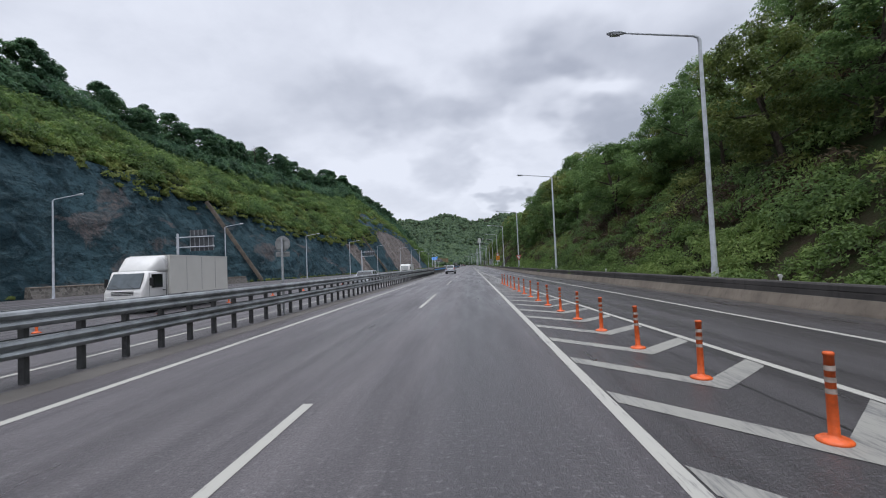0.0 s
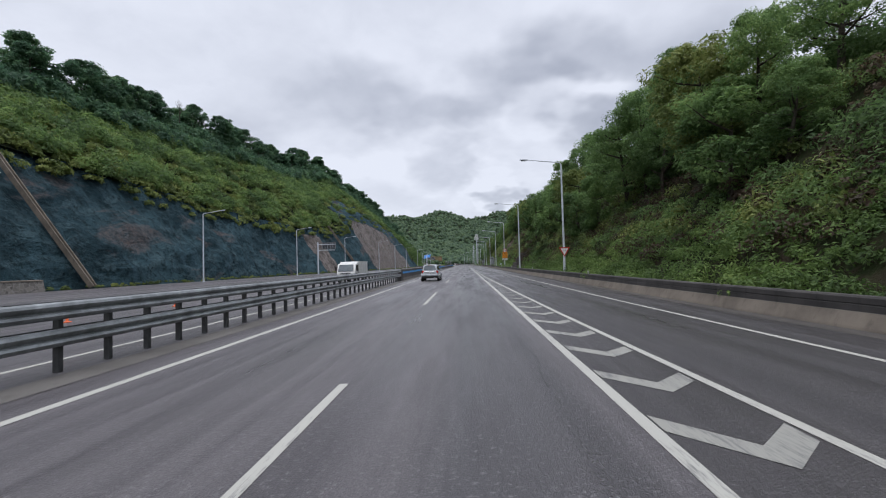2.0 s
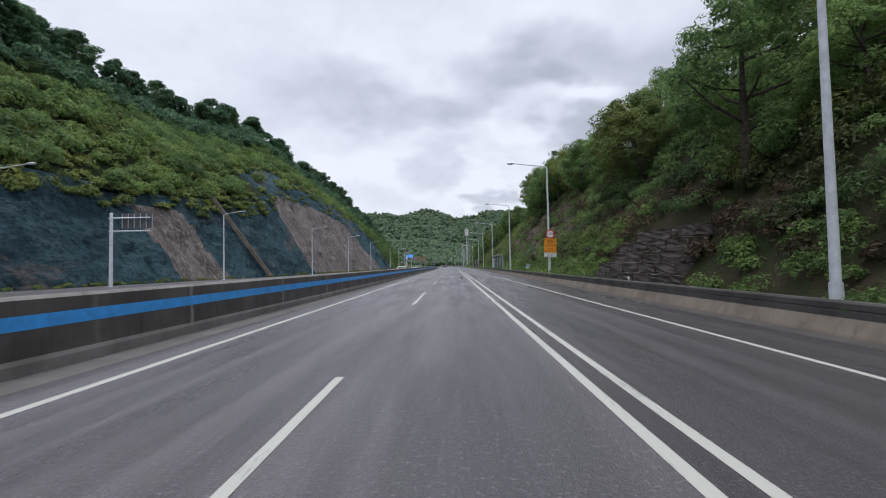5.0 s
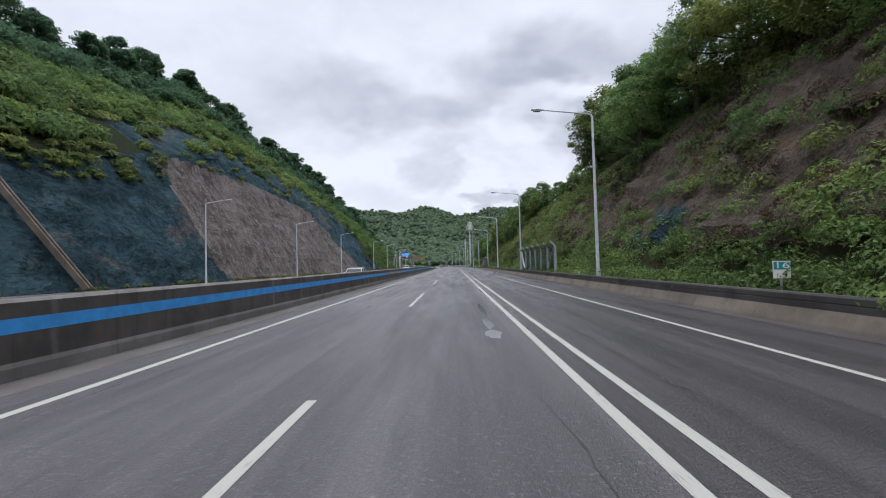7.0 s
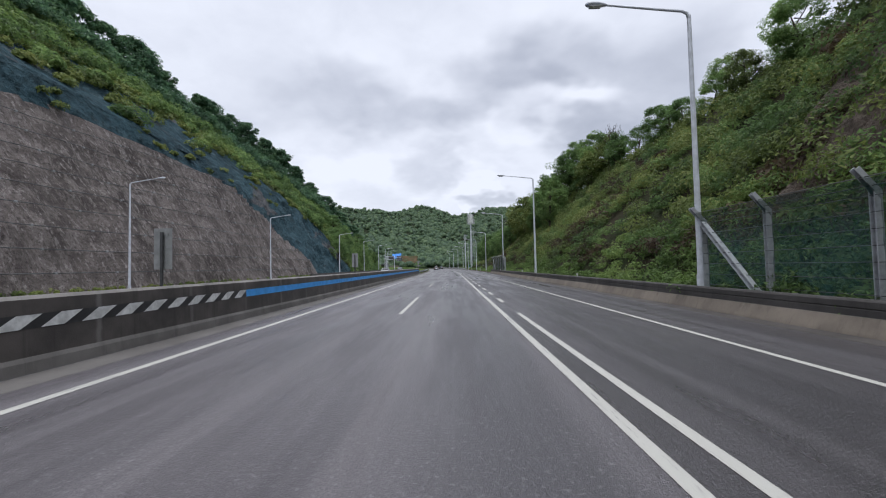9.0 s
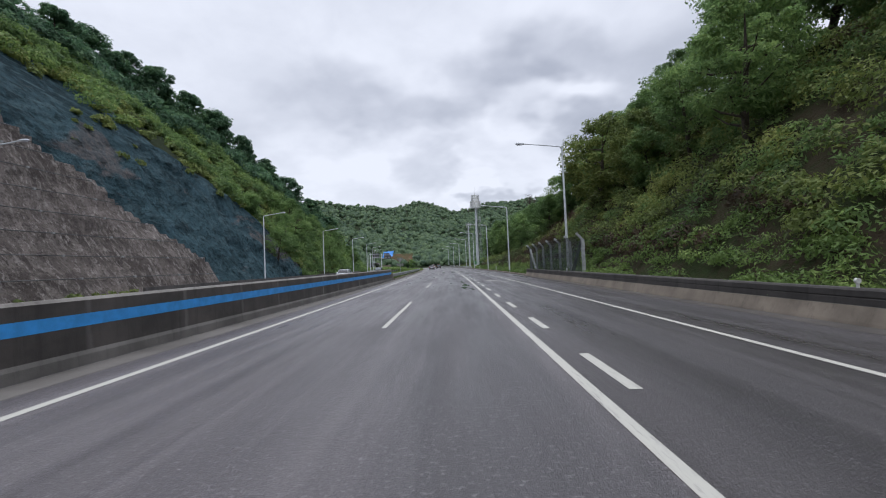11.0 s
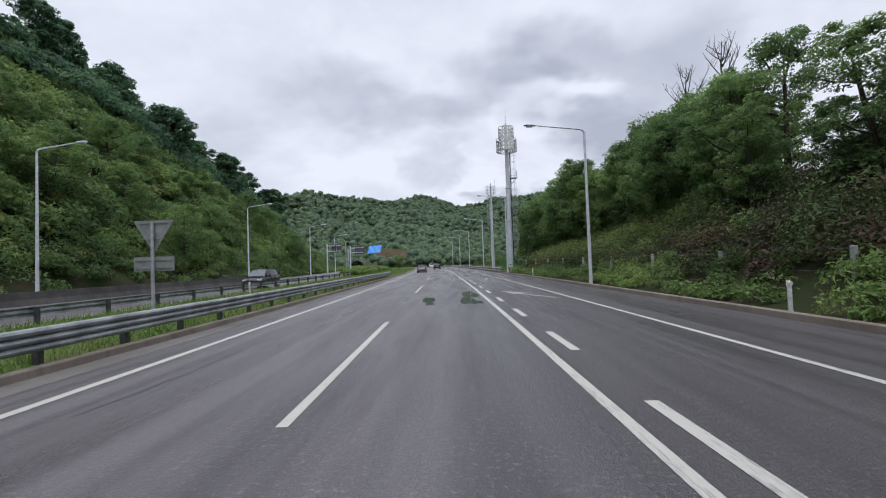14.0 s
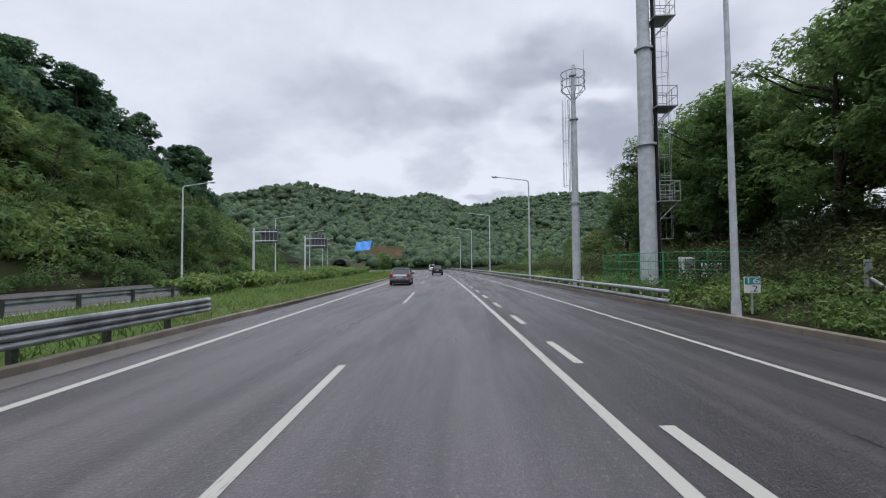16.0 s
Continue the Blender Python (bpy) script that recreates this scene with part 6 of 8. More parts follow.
gantry(-41.0, 58.2, 7.7, 5.4, [(1.7, 5.2, 5.2, 7.35), (1.7, 4.2, 7.4, 8.2)], "grey overhead sign arm seen from behind below the rock cut")
gantry(-36.4, 143.4, 7.8, 4.2, [(1.0, 4.4, 6.2, 7.8)], "grey overhead sign arm seen from behind below the rock cut")
gantry(-28.6, 403.0, 7.6, 3.6, [(1.0, 3.8, 5.4, 7.5)], "grey overhead sign arm seen from behind beside the median")
gantry(-25.6, 420.0, 7.6, 4.0, [(1.2, 4.4, 5.2, 6.9), (1.2, 3.8, 6.9, 7.9)], "grey overhead sign arm seen from behind beside the median")

sign = thing("round_sign", Matrix.Translation(P(-7.35, 16.6, 0)), "back of a round sign on the median guardrail", "road sign")
bm = bmesh.new()
tube(bm, (0, 0.05, 0), (0, 0.05, 3.05), 0.045, 0.045, 12)
part("pole", bm, GALVANISED, sign)
bm = bmesh.new()
tube(bm, (0, 0.10, 2.82), (0, 0.115, 2.82), 0.31, 0.31, 36)
box(bm, -0.22, 0.22, 0.06, 0.10, 2.98, 3.02)
box(bm, -0.22, 0.22, 0.06, 0.10, 2.62, 2.66)
part("disc", bm, SIGN_BACK, sign)
bm = bmesh.new()
plate(bm, -0.28, 0.28, 2.30, 2.50, 0.10, 0.015)
box(bm, -0.26, 0.26, 0.06, 0.10, 2.33, 2.36)
box(bm, -0.26, 0.26, 0.06, 0.10, 2.44, 2.47)
part("plate", bm, SIGN_BACK, sign)

for s in (192.7, 214.3):
    sign = thing("marker_board", Matrix.Translation(P(-7.35, s, 1.2)), "back of a narrow upright sign board on the median barrier", "road sign", "boards on the median barrier")
    bm = bmesh.new()
    tube(bm, (0, 0, -0.05), (0, 0, 1.45), 0.04, 0.04, 10)
    part("pole", bm, POST_STEEL, sign)
    bm = bmesh.new()
    plate(bm, -0.23, 0.23, 0.52, 1.55, 0.05, 0.012)
    for z in (0.72, 1.05, 1.36):
        box(bm, -0.14, 0.14, 0.03, 0.05, z, z + 0.04)
    part("board", bm, SIGN_BACK, sign)

sign = thing("triangle_sign", Matrix.Translation(P(-9.0, 305.4, 0.1)), "back of a triangular sign with a plate on the grass median", "road sign")
bm = bmesh.new()
tube(bm, (0, 0, -0.1), (0, 0, 3.1), 0.05, 0.05, 12)
part("pole", bm, GALVANISED, sign)
bm = bmesh.new()
triangle(bm, 0.62, 3.15, 1.0, 0.06, 0.015)
box(bm, -0.45, 0.45, 0.03, 0.06, 3.06, 3.10)
box(bm, -0.2, 0.2, 0.03, 0.06, 2.58, 2.61)
part("triangle", bm, SIGN_BACK, sign)
bm = bmesh.new()
plate(bm, -0.62, 0.62, 1.62, 2.05, 0.06, 0.015)
box(bm, -0.56, 0.56, 0.03, 0.06, 1.70, 1.73)
box(bm, -0.56, 0.56, 0.03, 0.06, 1.94, 1.97)
part("plate", bm, SIGN_BACK, sign)


# ---- rockfall fences ----
def net_material(name, colour, low, high):
    """Fine knotted netting: half of the light passes between the threads."""
    m, tree, shader = material(name)
    shader.inputs["Base Color"].default_value = (*colour, 1)
    shader.inputs["Roughness"].default_value = 0.7
    clear, both = tree.nodes.new("ShaderNodeBsdfTransparent"), tree.nodes.new("ShaderNodeMixShader")
    tree.links.new(smooth(tree, noise_node(tree, place_of(tree), 1.2, 4.0), 0.3, 0.7, low, high), both.inputs[0])
    tree.links.new(shader.outputs[0], both.inputs[1])
    tree.links.new(clear.outputs[0], both.inputs[2])
    tree.links.new(both.outputs[0], tree.nodes["Material Output"].inputs["Surface"])
    return m


GREEN_NET = net_material("green_net", (0.020, 0.085, 0.072), 0.34, 0.58)
DIRTY_NET = net_material("dirty_net", (0.022, 0.040, 0.038), 0.28, 0.55)


def rockfall_fence(s0, s1, posts, tall, net, hang, label):
    u, z0 = 8.98, 0.62
    ob = thing("rockfall_fence", Matrix(), label, "fence")
    for n in range(posts):
        s = s0 + (s1 - s0) * n / (posts - 1)
        last = n in (0, posts - 1)
        half, deep = (0.085, 0.10) if last else (0.06, 0.085)
        bm = bmesh.new()
        for w in (-half, half):
            box(bm, u - deep, u + deep, s + w - 0.009, s + w + 0.009, z0 - 0.05, z0 + tall)
        box(bm, u - 0.010, u + 0.010, s - half, s + half, z0 - 0.05, z0 + tall)
        for w in (-half, half):
            side = [bm.verts.new((u + x, s + w + e, z0 + tall + z)) for e in (-0.009, 0.009) for x, z in ((-deep, -0.02), (deep, -0.02), (-0.36, 0.50), (-0.46, 0.42))]
            for face in ((0, 1, 2, 3), (4, 5, 6, 7), (0, 1, 5, 4), (1, 2, 6, 5), (2, 3, 7, 6), (3, 0, 4, 7)):
                bm.faces.new([side[i] for i in face])
        web = [bm.verts.new((u + x, s + e, z0 + tall + z)) for e in (-half, half) for x, z in ((0.0, -0.02), (-0.41, 0.46))]
        bm.faces.new((web[0], web[1], web[3], web[2]))
        bmesh.ops.recalc_face_normals(bm, faces=bm.faces)
        for v in bm.verts:
            v.co.x += cx(v.co.y)
        part("post", bm, GALVANISED, ob)
    for end, way in ((s0, 1), (s1, -1)):
        bm = bmesh.new()
        high, low = Vector((u - 0.06, end + way * 0.1, z0 + tall - 0.12)), Vector((u - 0.04, end + way * 2.75, z0 - 0.05))
        for flange in (-0.085, 0.085):
            rim = [bm.verts.new(p + Vector((dx, flange * 0.72 + e, flange * 0.7 * way))) for p in (high, low) for dx in (-0.08, 0.08) for e in (-0.008, 0.008)]
            for face in ((0, 1, 3, 2), (4, 5, 7, 6), (0, 1, 5, 4), (2, 3, 7, 6), (0, 2, 6, 4), (1, 3, 7, 5)):
                bm.faces.new([rim[i] for i in face])
        web = [bm.verts.new(p + Vector((0, f * 0.72, f * 0.7 * way))) for p in (high, low) for f in (-0.085, 0.085)]
        bm.faces.new((web[0], web[1], web[3], web[2]))
        bmesh.ops.recalc_face_normals(bm, faces=bm.faces)
        for v in bm.verts:
            v.co.x += cx(v.co.y)
        part("brace", bm, GALVANISED, ob)
    for k in range(7):
        bm = bmesh.new()
        z = 0.8 + (tall - 0.3) * k / 6
        tube(bm, P(u - 0.07, s0, z), P(u - 0.07, s1, z), 0.010, 0.010, 5)
        part("wire", bm, POST_STEEL, ob)
    for z, x in ((0.62 + tall + 0.08, -0.12), (0.62 + tall + 0.26, -0.28)):
        bm = bmesh.new()
        tube(bm, P(u + x, s0, z), P(u + x, s1, z), 0.012, 0.012, 5)
        part("wire", bm, POST_STEEL, ob)
    bm = bmesh.new()
    rows = []
    count = int((s1 - s0) / 0.8)
    for n in range(count + 1):
        s = s0 + (s1 - s0) * n / count
        rows.append([bm.verts.new(P(u + hang + 0.10 * noise.noise(Vector((s * 0.7, k * 0.5, 3))) - (0.35 * (k - 5) if k > 5 else 0), s, 0.65 + (tall + 0.2) * k / 6)) for k in range(7)])
    for a, b in zip(rows, rows[1:]):
        for k in range(6):
            bm.faces.new((a[k], a[k + 1], b[k + 1], b[k])).smooth = True
    part("net", bm, net, ob, "sagging green net")


rockfall_fence(178.75, 197.75, 7, 2.45, GREEN_NET, 0.06, "galvanised rockfall fence with a green net behind the barrier")
rockfall_fence(255.4, 274.3, 7, 2.30, DIRTY_NET, -0.20, "galvanised rockfall fence with a dark green net behind the barrier")

# ---- wire fence before the thicket ----
fence = thing("wire_fence", Matrix(), "old wire fence on grey concrete posts in front of the thicket", "fence")
for k in range(9):
    bm = bmesh.new()
    s = 304.5 + 5.6 * k
    box(bm, 10.65, 10.77, s - 0.06, s + 0.06, 0.0, 1.75, 0.012)
    if k in (0, 8):
        tube(bm, (10.71, s, 1.3), (10.71, s + (1.7 if k == 0 else -1.7), 0.3), 0.045, 0.045, 6)
    for v in bm.verts:
        v.co.x += cx(v.co.y)
    part("post", bm, GALVANISED, fence)
for z in (0.7, 1.05, 1.4, 1.68):
    bm = bmesh.new()
    pipe(bm, [P(10.64, 304.5 + 5.6 * k, z) for k in range(9)], 0.008, 4)
    part("wire", bm, POST_STEEL, fence)

# ---- stone baskets behind the barrier ----
gabion = thing("gabion_wall", Matrix.Translation(P(9.15, 117.5, 0.55)), "dark stepped wall of stone baskets behind the barrier", "gabion wall")
STONES = concrete_material("dark_basket_stone", (0.05, 0.042, 0.038), (0.10, 0.085, 0.078), 0.5)
rng = random.Random(7)
for row in range(5):
    for col in range(5 - row // 2):
        bm = bmesh.new()
        box(bm, 0.28 * row, 0.28 * row + 0.9, col * 1.95, col * 1.95 + 1.9, row * 0.55, row * 0.55 + 0.53, 0.05)
        bmesh.ops.subdivide_edges(bm, edges=bm.edges, cuts=2, use_grid_fill=True)
        for v in bm.verts:
            v.co += Vector((rng.uniform(-0.05, 0.05), rng.uniform(-0.04, 0.04), rng.uniform(-0.03, 0.03)))
        part("stone_basket", bm, STONES, gabion)

# ---- drains, cables on the rock cut ----
for s_top, s_low, z_top in ((83.6, 86.2, 16.5), (176.5, 180.0, 15.0)):
    bm = bmesh.new()
    top = P(along(FOOT_LEFT, s_top) - z_top * 0.6 + 1.0, s_top, z_top)
    low = P(along(FOOT_LEFT, s_low) + 0.9, s_low, 0.1)
    side = (top - low).cross(Vector((1, 0, 0.4))).normalized() * 0.27
    out = Vector((0.5, 0, 0.3))
    for k, (a, b, c) in enumerate(((-1.0, -0.55, 1.0), (0.55, 1.0, 1.0), (-0.55, 0.55, 0.2))):
        pts = [p + side * w + out * c * d for p in (low, top) for w in (a, b) for d in (0, 1)]
        v = [bm.verts.new(p) for p in pts]
        for f in ((0, 1, 3, 2), (4, 6, 7, 5), (0, 4, 5, 1), (2, 3, 7, 6), (1, 5, 7, 3), (0, 2, 6, 4)):
            bm.faces.new([v[i] for i in f]).material_index = 1 if k == 2 else 0
    bmesh.ops.recalc_face_normals(bm, faces=bm.faces)
    tagged(new("drain_channel", as_mesh("drain_channel", bm, [CONCRETE, DARK_CONCRETE])), "weathered concrete drain channel running down the rock cut", "drain", "drains on the rock cut", "structure")

bm = bmesh.new()
box(bm, -0.12, 0.12, -0.10, 0.10, -0.10, 0.10, 0.03)
ANCHOR = as_mesh("anchor_plate", bm, SIGN_BACK)
cables = thing("rock_cables", Matrix(), "horizontal steel holding cables across the bare rock", "cable")
for k in range(10):
    z = 1.8 + 2.1 * k
    s0, s1 = 205.5, 284 - 1.4 * max(0, z - 3)
    if s1 - s0 < 8:
        continue
    bm = bmesh.new()
    points = []
    n = int((s1 - s0) / 1.6)
    for j in range(n + 1):
        s = s0 + (s1 - s0) * j / n
        if along(CLIFF_TOP, s) < z + 0.3:
            break
        points.append(P(along(FOOT_LEFT, s) - z * 0.6 + 0.78 * rock_noise(0, s, z) + 0.30, s, z))
    if len(points) > 3:
        pipe(bm, points, 0.045, 4)
        part("cable", bm, POST_STEEL, cables)
        for p in points[::4]:
            anchor = new("anchor_plate", ANCHOR)
            anchor.parent, anchor.matrix_basis = cables, Matrix.Translation(p)


# ---- radio masts ----
def ladder_cage(bm, x, y, z0, z1, reach, gap=1.1):
    for w in (-0.18, 0.18):
        tube(bm, (x, y + w, z0), (x, y + w, z1), 0.02, 0.02, 5)
    z = z0
    while z < z1:
        tube(bm, (x, y - 0.18, z), (x, y + 0.18, z), 0.012, 0.012, 4, False)
        z += 0.35
    for w in (-0.3, 0.0, 0.3):
        tube(bm, (x + reach * (1 - abs(w)), y + w, z0 + 0.5), (x + reach * (1 - abs(w)), y + w, z1), 0.013, 0.013, 4)
    z = z0 + 0.5
    while z < z1:
        pipe(bm, [(x + reach * math.sin(a) if a > 0 else x, y + 0.36 * math.cos(a), z) for a in [math.pi * k / 8 for k in range(9)]], 0.014, 4)
        z += gap


def hoop(bm, r, z, thick=0.03, sides=24, x=0.0, y=0.0):
    ring = [Vector((x + r * math.cos(2 * math.pi * k / sides), y + r * math.sin(2 * math.pi * k / sides), z)) for k in range(sides)]
    for k in range(sides):
        tube(bm, ring[k], ring[(k + 1) % sides], thick, thick, 5, False)


mast = thing("radio_mast", Matrix.Translation(P(10.75, 361.0, 0.3)), "tall grey steel radio mast with drum-shaped antenna screens", "radio mast")
bm = bmesh.new()
for z0, z1, r0, r1 in ((0, 7.7, 0.44, 0.42), (7.7, 12.9, 0.37, 0.36), (12.9, 18.9, 0.32, 0.30)):
    tube(bm, (0, 0, z0), (0, 0, z1), r0, r1, 20)
    tube(bm, (0, 0, z1 - 0.06), (0, 0, z1 + 0.06), r0 + 0.10, r0 + 0.10, 20)
tube(bm, (0, 0, 18.9), (0, 0, 23.2), 0.16, 0.12, 12)
part("pole", bm, LAMP_GREY, mast)
bm = bmesh.new()
ladder_cage(bm, 0.55, 0.0, 2.2, 18.5, 0.75)
part("ladder", bm, GALVANISED, mast)
bm = bmesh.new()
for dy in (-0.10, 0.0, 0.10):
    tube(bm, (0.46, dy - 0.2, 0.3), (0.40, dy - 0.2, 18.6), 0.05, 0.05, 6)
part("cable_trunk", bm, TRIM_BLACK, mast, "black bundle of cables")
for z in (4.6, 9.6, 14.4):
    bm = bmesh.new()
    box(bm, 0.35, 1.45, -0.6, 0.6, z, z + 0.05)
    for x, y in ((0.4, -0.58), (1.42, -0.58), (1.42, 0.58), (0.4, 0.58), (1.42, 0)):
        tube(bm, (x, y, z), (x, y, z + 1.1), 0.022, 0.022, 5)
    for h in (0.55, 1.08):
        for a, b in (((0.4, -0.58), (1.42, -0.58)), ((1.42, -0.58), (1.42, 0.58)), ((1.42, 0.58), (0.4, 0.58))):
            tube(bm, (*a, z + h), (*b, z + h), 0.02, 0.02, 5)
    for y in (-0.5, 0.5):
        tube(bm, (1.35, y, z), (0.4, y * 0.6, z - 1.0), 0.03, 0.03, 5)
    part("platform", bm, GALVANISED, mast)


def screen(bm, cx_, cy_, r, z0, z1, a0, a1, holes=True):
    """A curved antenna screen: slats between two rims with round-cornered gaps."""
    cols, rows_ = 9, 7
    for i in range(cols):
        for j in range(rows_):
            if holes and i % 2 and j % 2:
                continue
            a = a0 + (a1 - a0) * i / cols
            b = a0 + (a1 - a0) * (i + 1) / cols
            c, d = z0 + (z1 - z0) * j / rows_, z0 + (z1 - z0) * (j + 1) / rows_
            quad = [(cx_ + r * math.cos(t), cy_ + r * math.sin(t), z) for t, z in ((a, c), (b, c), (b, d), (a, d))]
            inner = [(cx_ + (r - 0.04) * math.cos(t), cy_ + (r - 0.04) * math.sin(t), z) for t, z in ((a, c), (b, c), (b, d), (a, d))]
            v, w = [bm.verts.new(p) for p in quad], [bm.verts.new(p) for p in inner]
            bm.faces.new(v)
            bm.faces.new(w[::-1])
            for k in range(4):
                bm.faces.new((v[k], w[k], w[(k + 1) % 4], v[(k + 1) % 4]))


for r, z0, z1, turns in ((1.62, 18.7, 20.7, 3), (1.22, 20.7, 22.6, 3)):
    for k in range(turns):
        bm = bmesh.new()
        a = 2 * math.pi * k / turns - math.pi / 2
        screen(bm, 0, 0, r, z0, z1, a - 0.62, a + 0.62)
        part("antenna_screen", bm, WHITE_PAINT, mast, "pale perforated antenna screen")
    bm = bmesh.new()
    for z in (z0, (z0 + z1) / 2, z1):
        hoop(bm, r - 0.06, z, 0.035)
    for k in range(8):
        a = 2 * math.pi * k / 8
        tube(bm, (0.12 * math.cos(a), 0.12 * math.sin(a), z0 - 0.4), ((r - 0.06) * math.cos(a), (r - 0.06) * math.sin(a), z0), 0.035, 0.03, 5)
        tube(bm, ((r - 0.06) * math.cos(a), (r - 0.06) * math.sin(a), z0), ((r - 0.06) * math.cos(a), (r - 0.06) * math.sin(a), z1), 0.03, 0.03, 5)
    part("screen_frame", bm, GALVANISED, mast)
for k in range(3):
    a = 2 * math.pi * k / 3 + 0.5
    bm = bmesh.new()
    box(bm, 0.75 * math.cos(a) - 0.12, 0.75 * math.cos(a) + 0.12, 0.75 * math.sin(a) - 0.12, 0.75 * math.sin(a) + 0.12, 19.0, 21.6, 0.03)
    part("antenna", bm, SIGN_WHITE, mast)
bm = bmesh.new()
tube(bm, (0, 0, 23.2), (0, 0, 24.4), 0.04, 0.03, 8)
tube(bm, (0, 0, 24.4), (0, 0, 25.6), 0.015, 0.008, 6)
part("lightning_rod", bm, GALVANISED, mast)

mast = thing("slim_radio_mast", Matrix.Translation(P(8.75, 366.7, 0.2)), "slim grey radio mast with an empty basket ring", "radio mast")
bm = bmesh.new()
for z0, z1, r0, r1 in ((0, 5.6, 0.27, 0.25), (5.6, 11.2, 0.22, 0.20), (11.2, 14.2, 0.16, 0.14)):
    tube(bm, (0, 0, z0), (0, 0, z1), r0, r1, 16)
    tube(bm, (0, 0, z1 - 0.05), (0, 0, z1 + 0.05), r0 + 0.08, r0 + 0.08, 16)
tube(bm, (0, 0, 14.2), (0.04, 0, 14.9), 0.12, 0.10, 10)
part("pole", bm, LAMP_GREY, mast)
bm = bmesh.new()
for z in (13.2, 13.75, 14.3):
    hoop(bm, 0.78, z, 0.028)
for k in range(8):
    a = 2 * math.pi * k / 8
    tube(bm, (0.78 * math.cos(a), 0.78 * math.sin(a), 13.2), (0.78 * math.cos(a), 0.78 * math.sin(a), 14.3), 0.022, 0.022, 5)
    tube(bm, (0.15 * math.cos(a), 0.15 * math.sin(a), 12.55), (0.78 * math.cos(a), 0.78 * math.sin(a), 13.2), 0.025, 0.022, 5)
part("basket", bm, GALVANISED, mast)
bm = bmesh.new()
ladder_cage(bm, -0.32, 0.0, 6.2, 12.6, -0.42, 1.5)
part("ladder", bm, GALVANISED, mast)
bm = bmesh.new()
tube(bm, (0.74, 0, 14.3), (0.74, 0, 16.0), 0.018, 0.012, 6)
part("lightning_rod", bm, GALVANISED, mast)

GREEN_FENCE = plain("green_fence_paint", (0.03, 0.30, 0.12), 0.45, 0.1, 0.1, 5.0)
fence = thing("mast_fence", Matrix(), "light green wire-mesh fence round the foot of the radio mast", "fence")
corners = [(9.7, 357.5), (13.6, 357.5), (13.6, 364.5), (9.7, 364.5), (9.7, 357.5)]
for (u0, s0), (u1, s1) in zip(corners, corners[1:]):
    n = max(2, int(math.hypot(u1 - u0, s1 - s0) / 1.9))
    for k in range(n):
        bm = bmesh.new()
        p = P(u0 + (u1 - u0) * k / n, s0 + (s1 - s0) * k / n, 0.2)
        tube(bm, p, p + Vector((0, 0, 2.1)), 0.035, 0.035, 8)
        part("post", bm, GREEN_FENCE, fence)
    bm = bmesh.new()
    for z in (0.4, 0.9, 1.4, 1.8, 2.2):
        tube(bm, P(u0, s0, z), P(u1, s1, z), 0.014, 0.014, 4)
    for k in range(n * 10):
        p = P(u0 + (u1 - u0) * k / n / 10, s0 + (s1 - s0) * k / n / 10, 0.35)
        tube(bm, p, p + Vector((0, 0, 1.85)), 0.006, 0.006, 3, False)
    part("mesh_panel", bm, GREEN_FENCE, fence)
for u, s, w, h, z in ((12.6, 358.8, 0.7, 1.5, 0.2), (11.9, 359.6, 0.55, 0.8, 1.2)):
    cab = thing("equipment_cabinet", Matrix.Translation(P(u, s, z)), "pale grey equipment cabinet at the foot of the mast", "cabinet", "cabinets by the mast")
    bm = bmesh.new()
    box(bm, -w / 2, w / 2, -0.25, 0.25, -0.9 if z > 1 else 0, h, 0.02)
    part("body", bm, SIGN_WHITE, cab)
    bm = bmesh.new()
    box(bm, -w / 2 + 0.05, w / 2 - 0.05, -0.275, -0.252, 0.08, h - 0.08, 0.008)
    part("door", bm, SIGN_BACK, cab)

# ---- tunnel mouth and tarpaulin under the far mountain ----
tunnel = thing("tunnel_portal", Matrix.Translation((-51.5, 516, 0)) @ pose(0, 0, 0, 0, 0, -12) @ Matrix.Scale(0.7, 4), "dark arched tunnel mouth in a concrete portal wall", "tunnel", kind="structure")
bm = bmesh.new()
arch = [(5.2 * math.cos(math.pi * k / 16), 5.6 * math.sin(math.pi * k / 16) + 0.6) for k in range(17)]
outer = [(5.9 * math.cos(math.pi * k / 16), 6.3 * math.sin(math.pi * k / 16) + 0.6) for k in range(17)]
for k in range(16):
    for y0, y1, ring in ((0, 30, arch), (-0.6, 30, outer)):
        bm.faces.new([bm.verts.new((x, y, z)) for x, z, y in ((*ring[k], y0), (*ring[k + 1], y0), (*ring[k + 1], y1), (*ring[k], y1))])
    bm.faces.new([bm.verts.new((x, -0.6, z)) for x, z in (arch[k], arch[k + 1], outer[k + 1], outer[k])])
bm.faces.new([bm.verts.new((x, 30, z)) for x, z in arch])
part("lining", bm, DARK_CONCRETE, tunnel)
bm = bmesh.new()
box(bm, 5.9, 16, -0.2, 0.4, 0, 4.2, 0.05)
box(bm, -13, -5.9, -0.2, 0.4, 0, 4.0, 0.05)
part("wing_wall", bm, CONCRETE, tunnel)
TARP = plain("blue_tarpaulin", (0.05, 0.26, 0.72), 0.45, 0.0, 0.08, 0.6, 0.3)
bm = bmesh.new()
rows = [[bm.verts.new((-3.6 + 7.2 * i / 8 + 0.8 * j / 5, 0.3 * math.sin(i * 1.7 + j), 4.4 * j / 5 + (0.5 * i / 8) + 0.12 * math.sin(i * 2.3))) for i in range(9)] for j in range(6)]
for a, b in zip(rows, rows[1:]):
    for k in range(8):
        bm.faces.new((a[k], a[k + 1], b[k + 1], b[k])).smooth = True
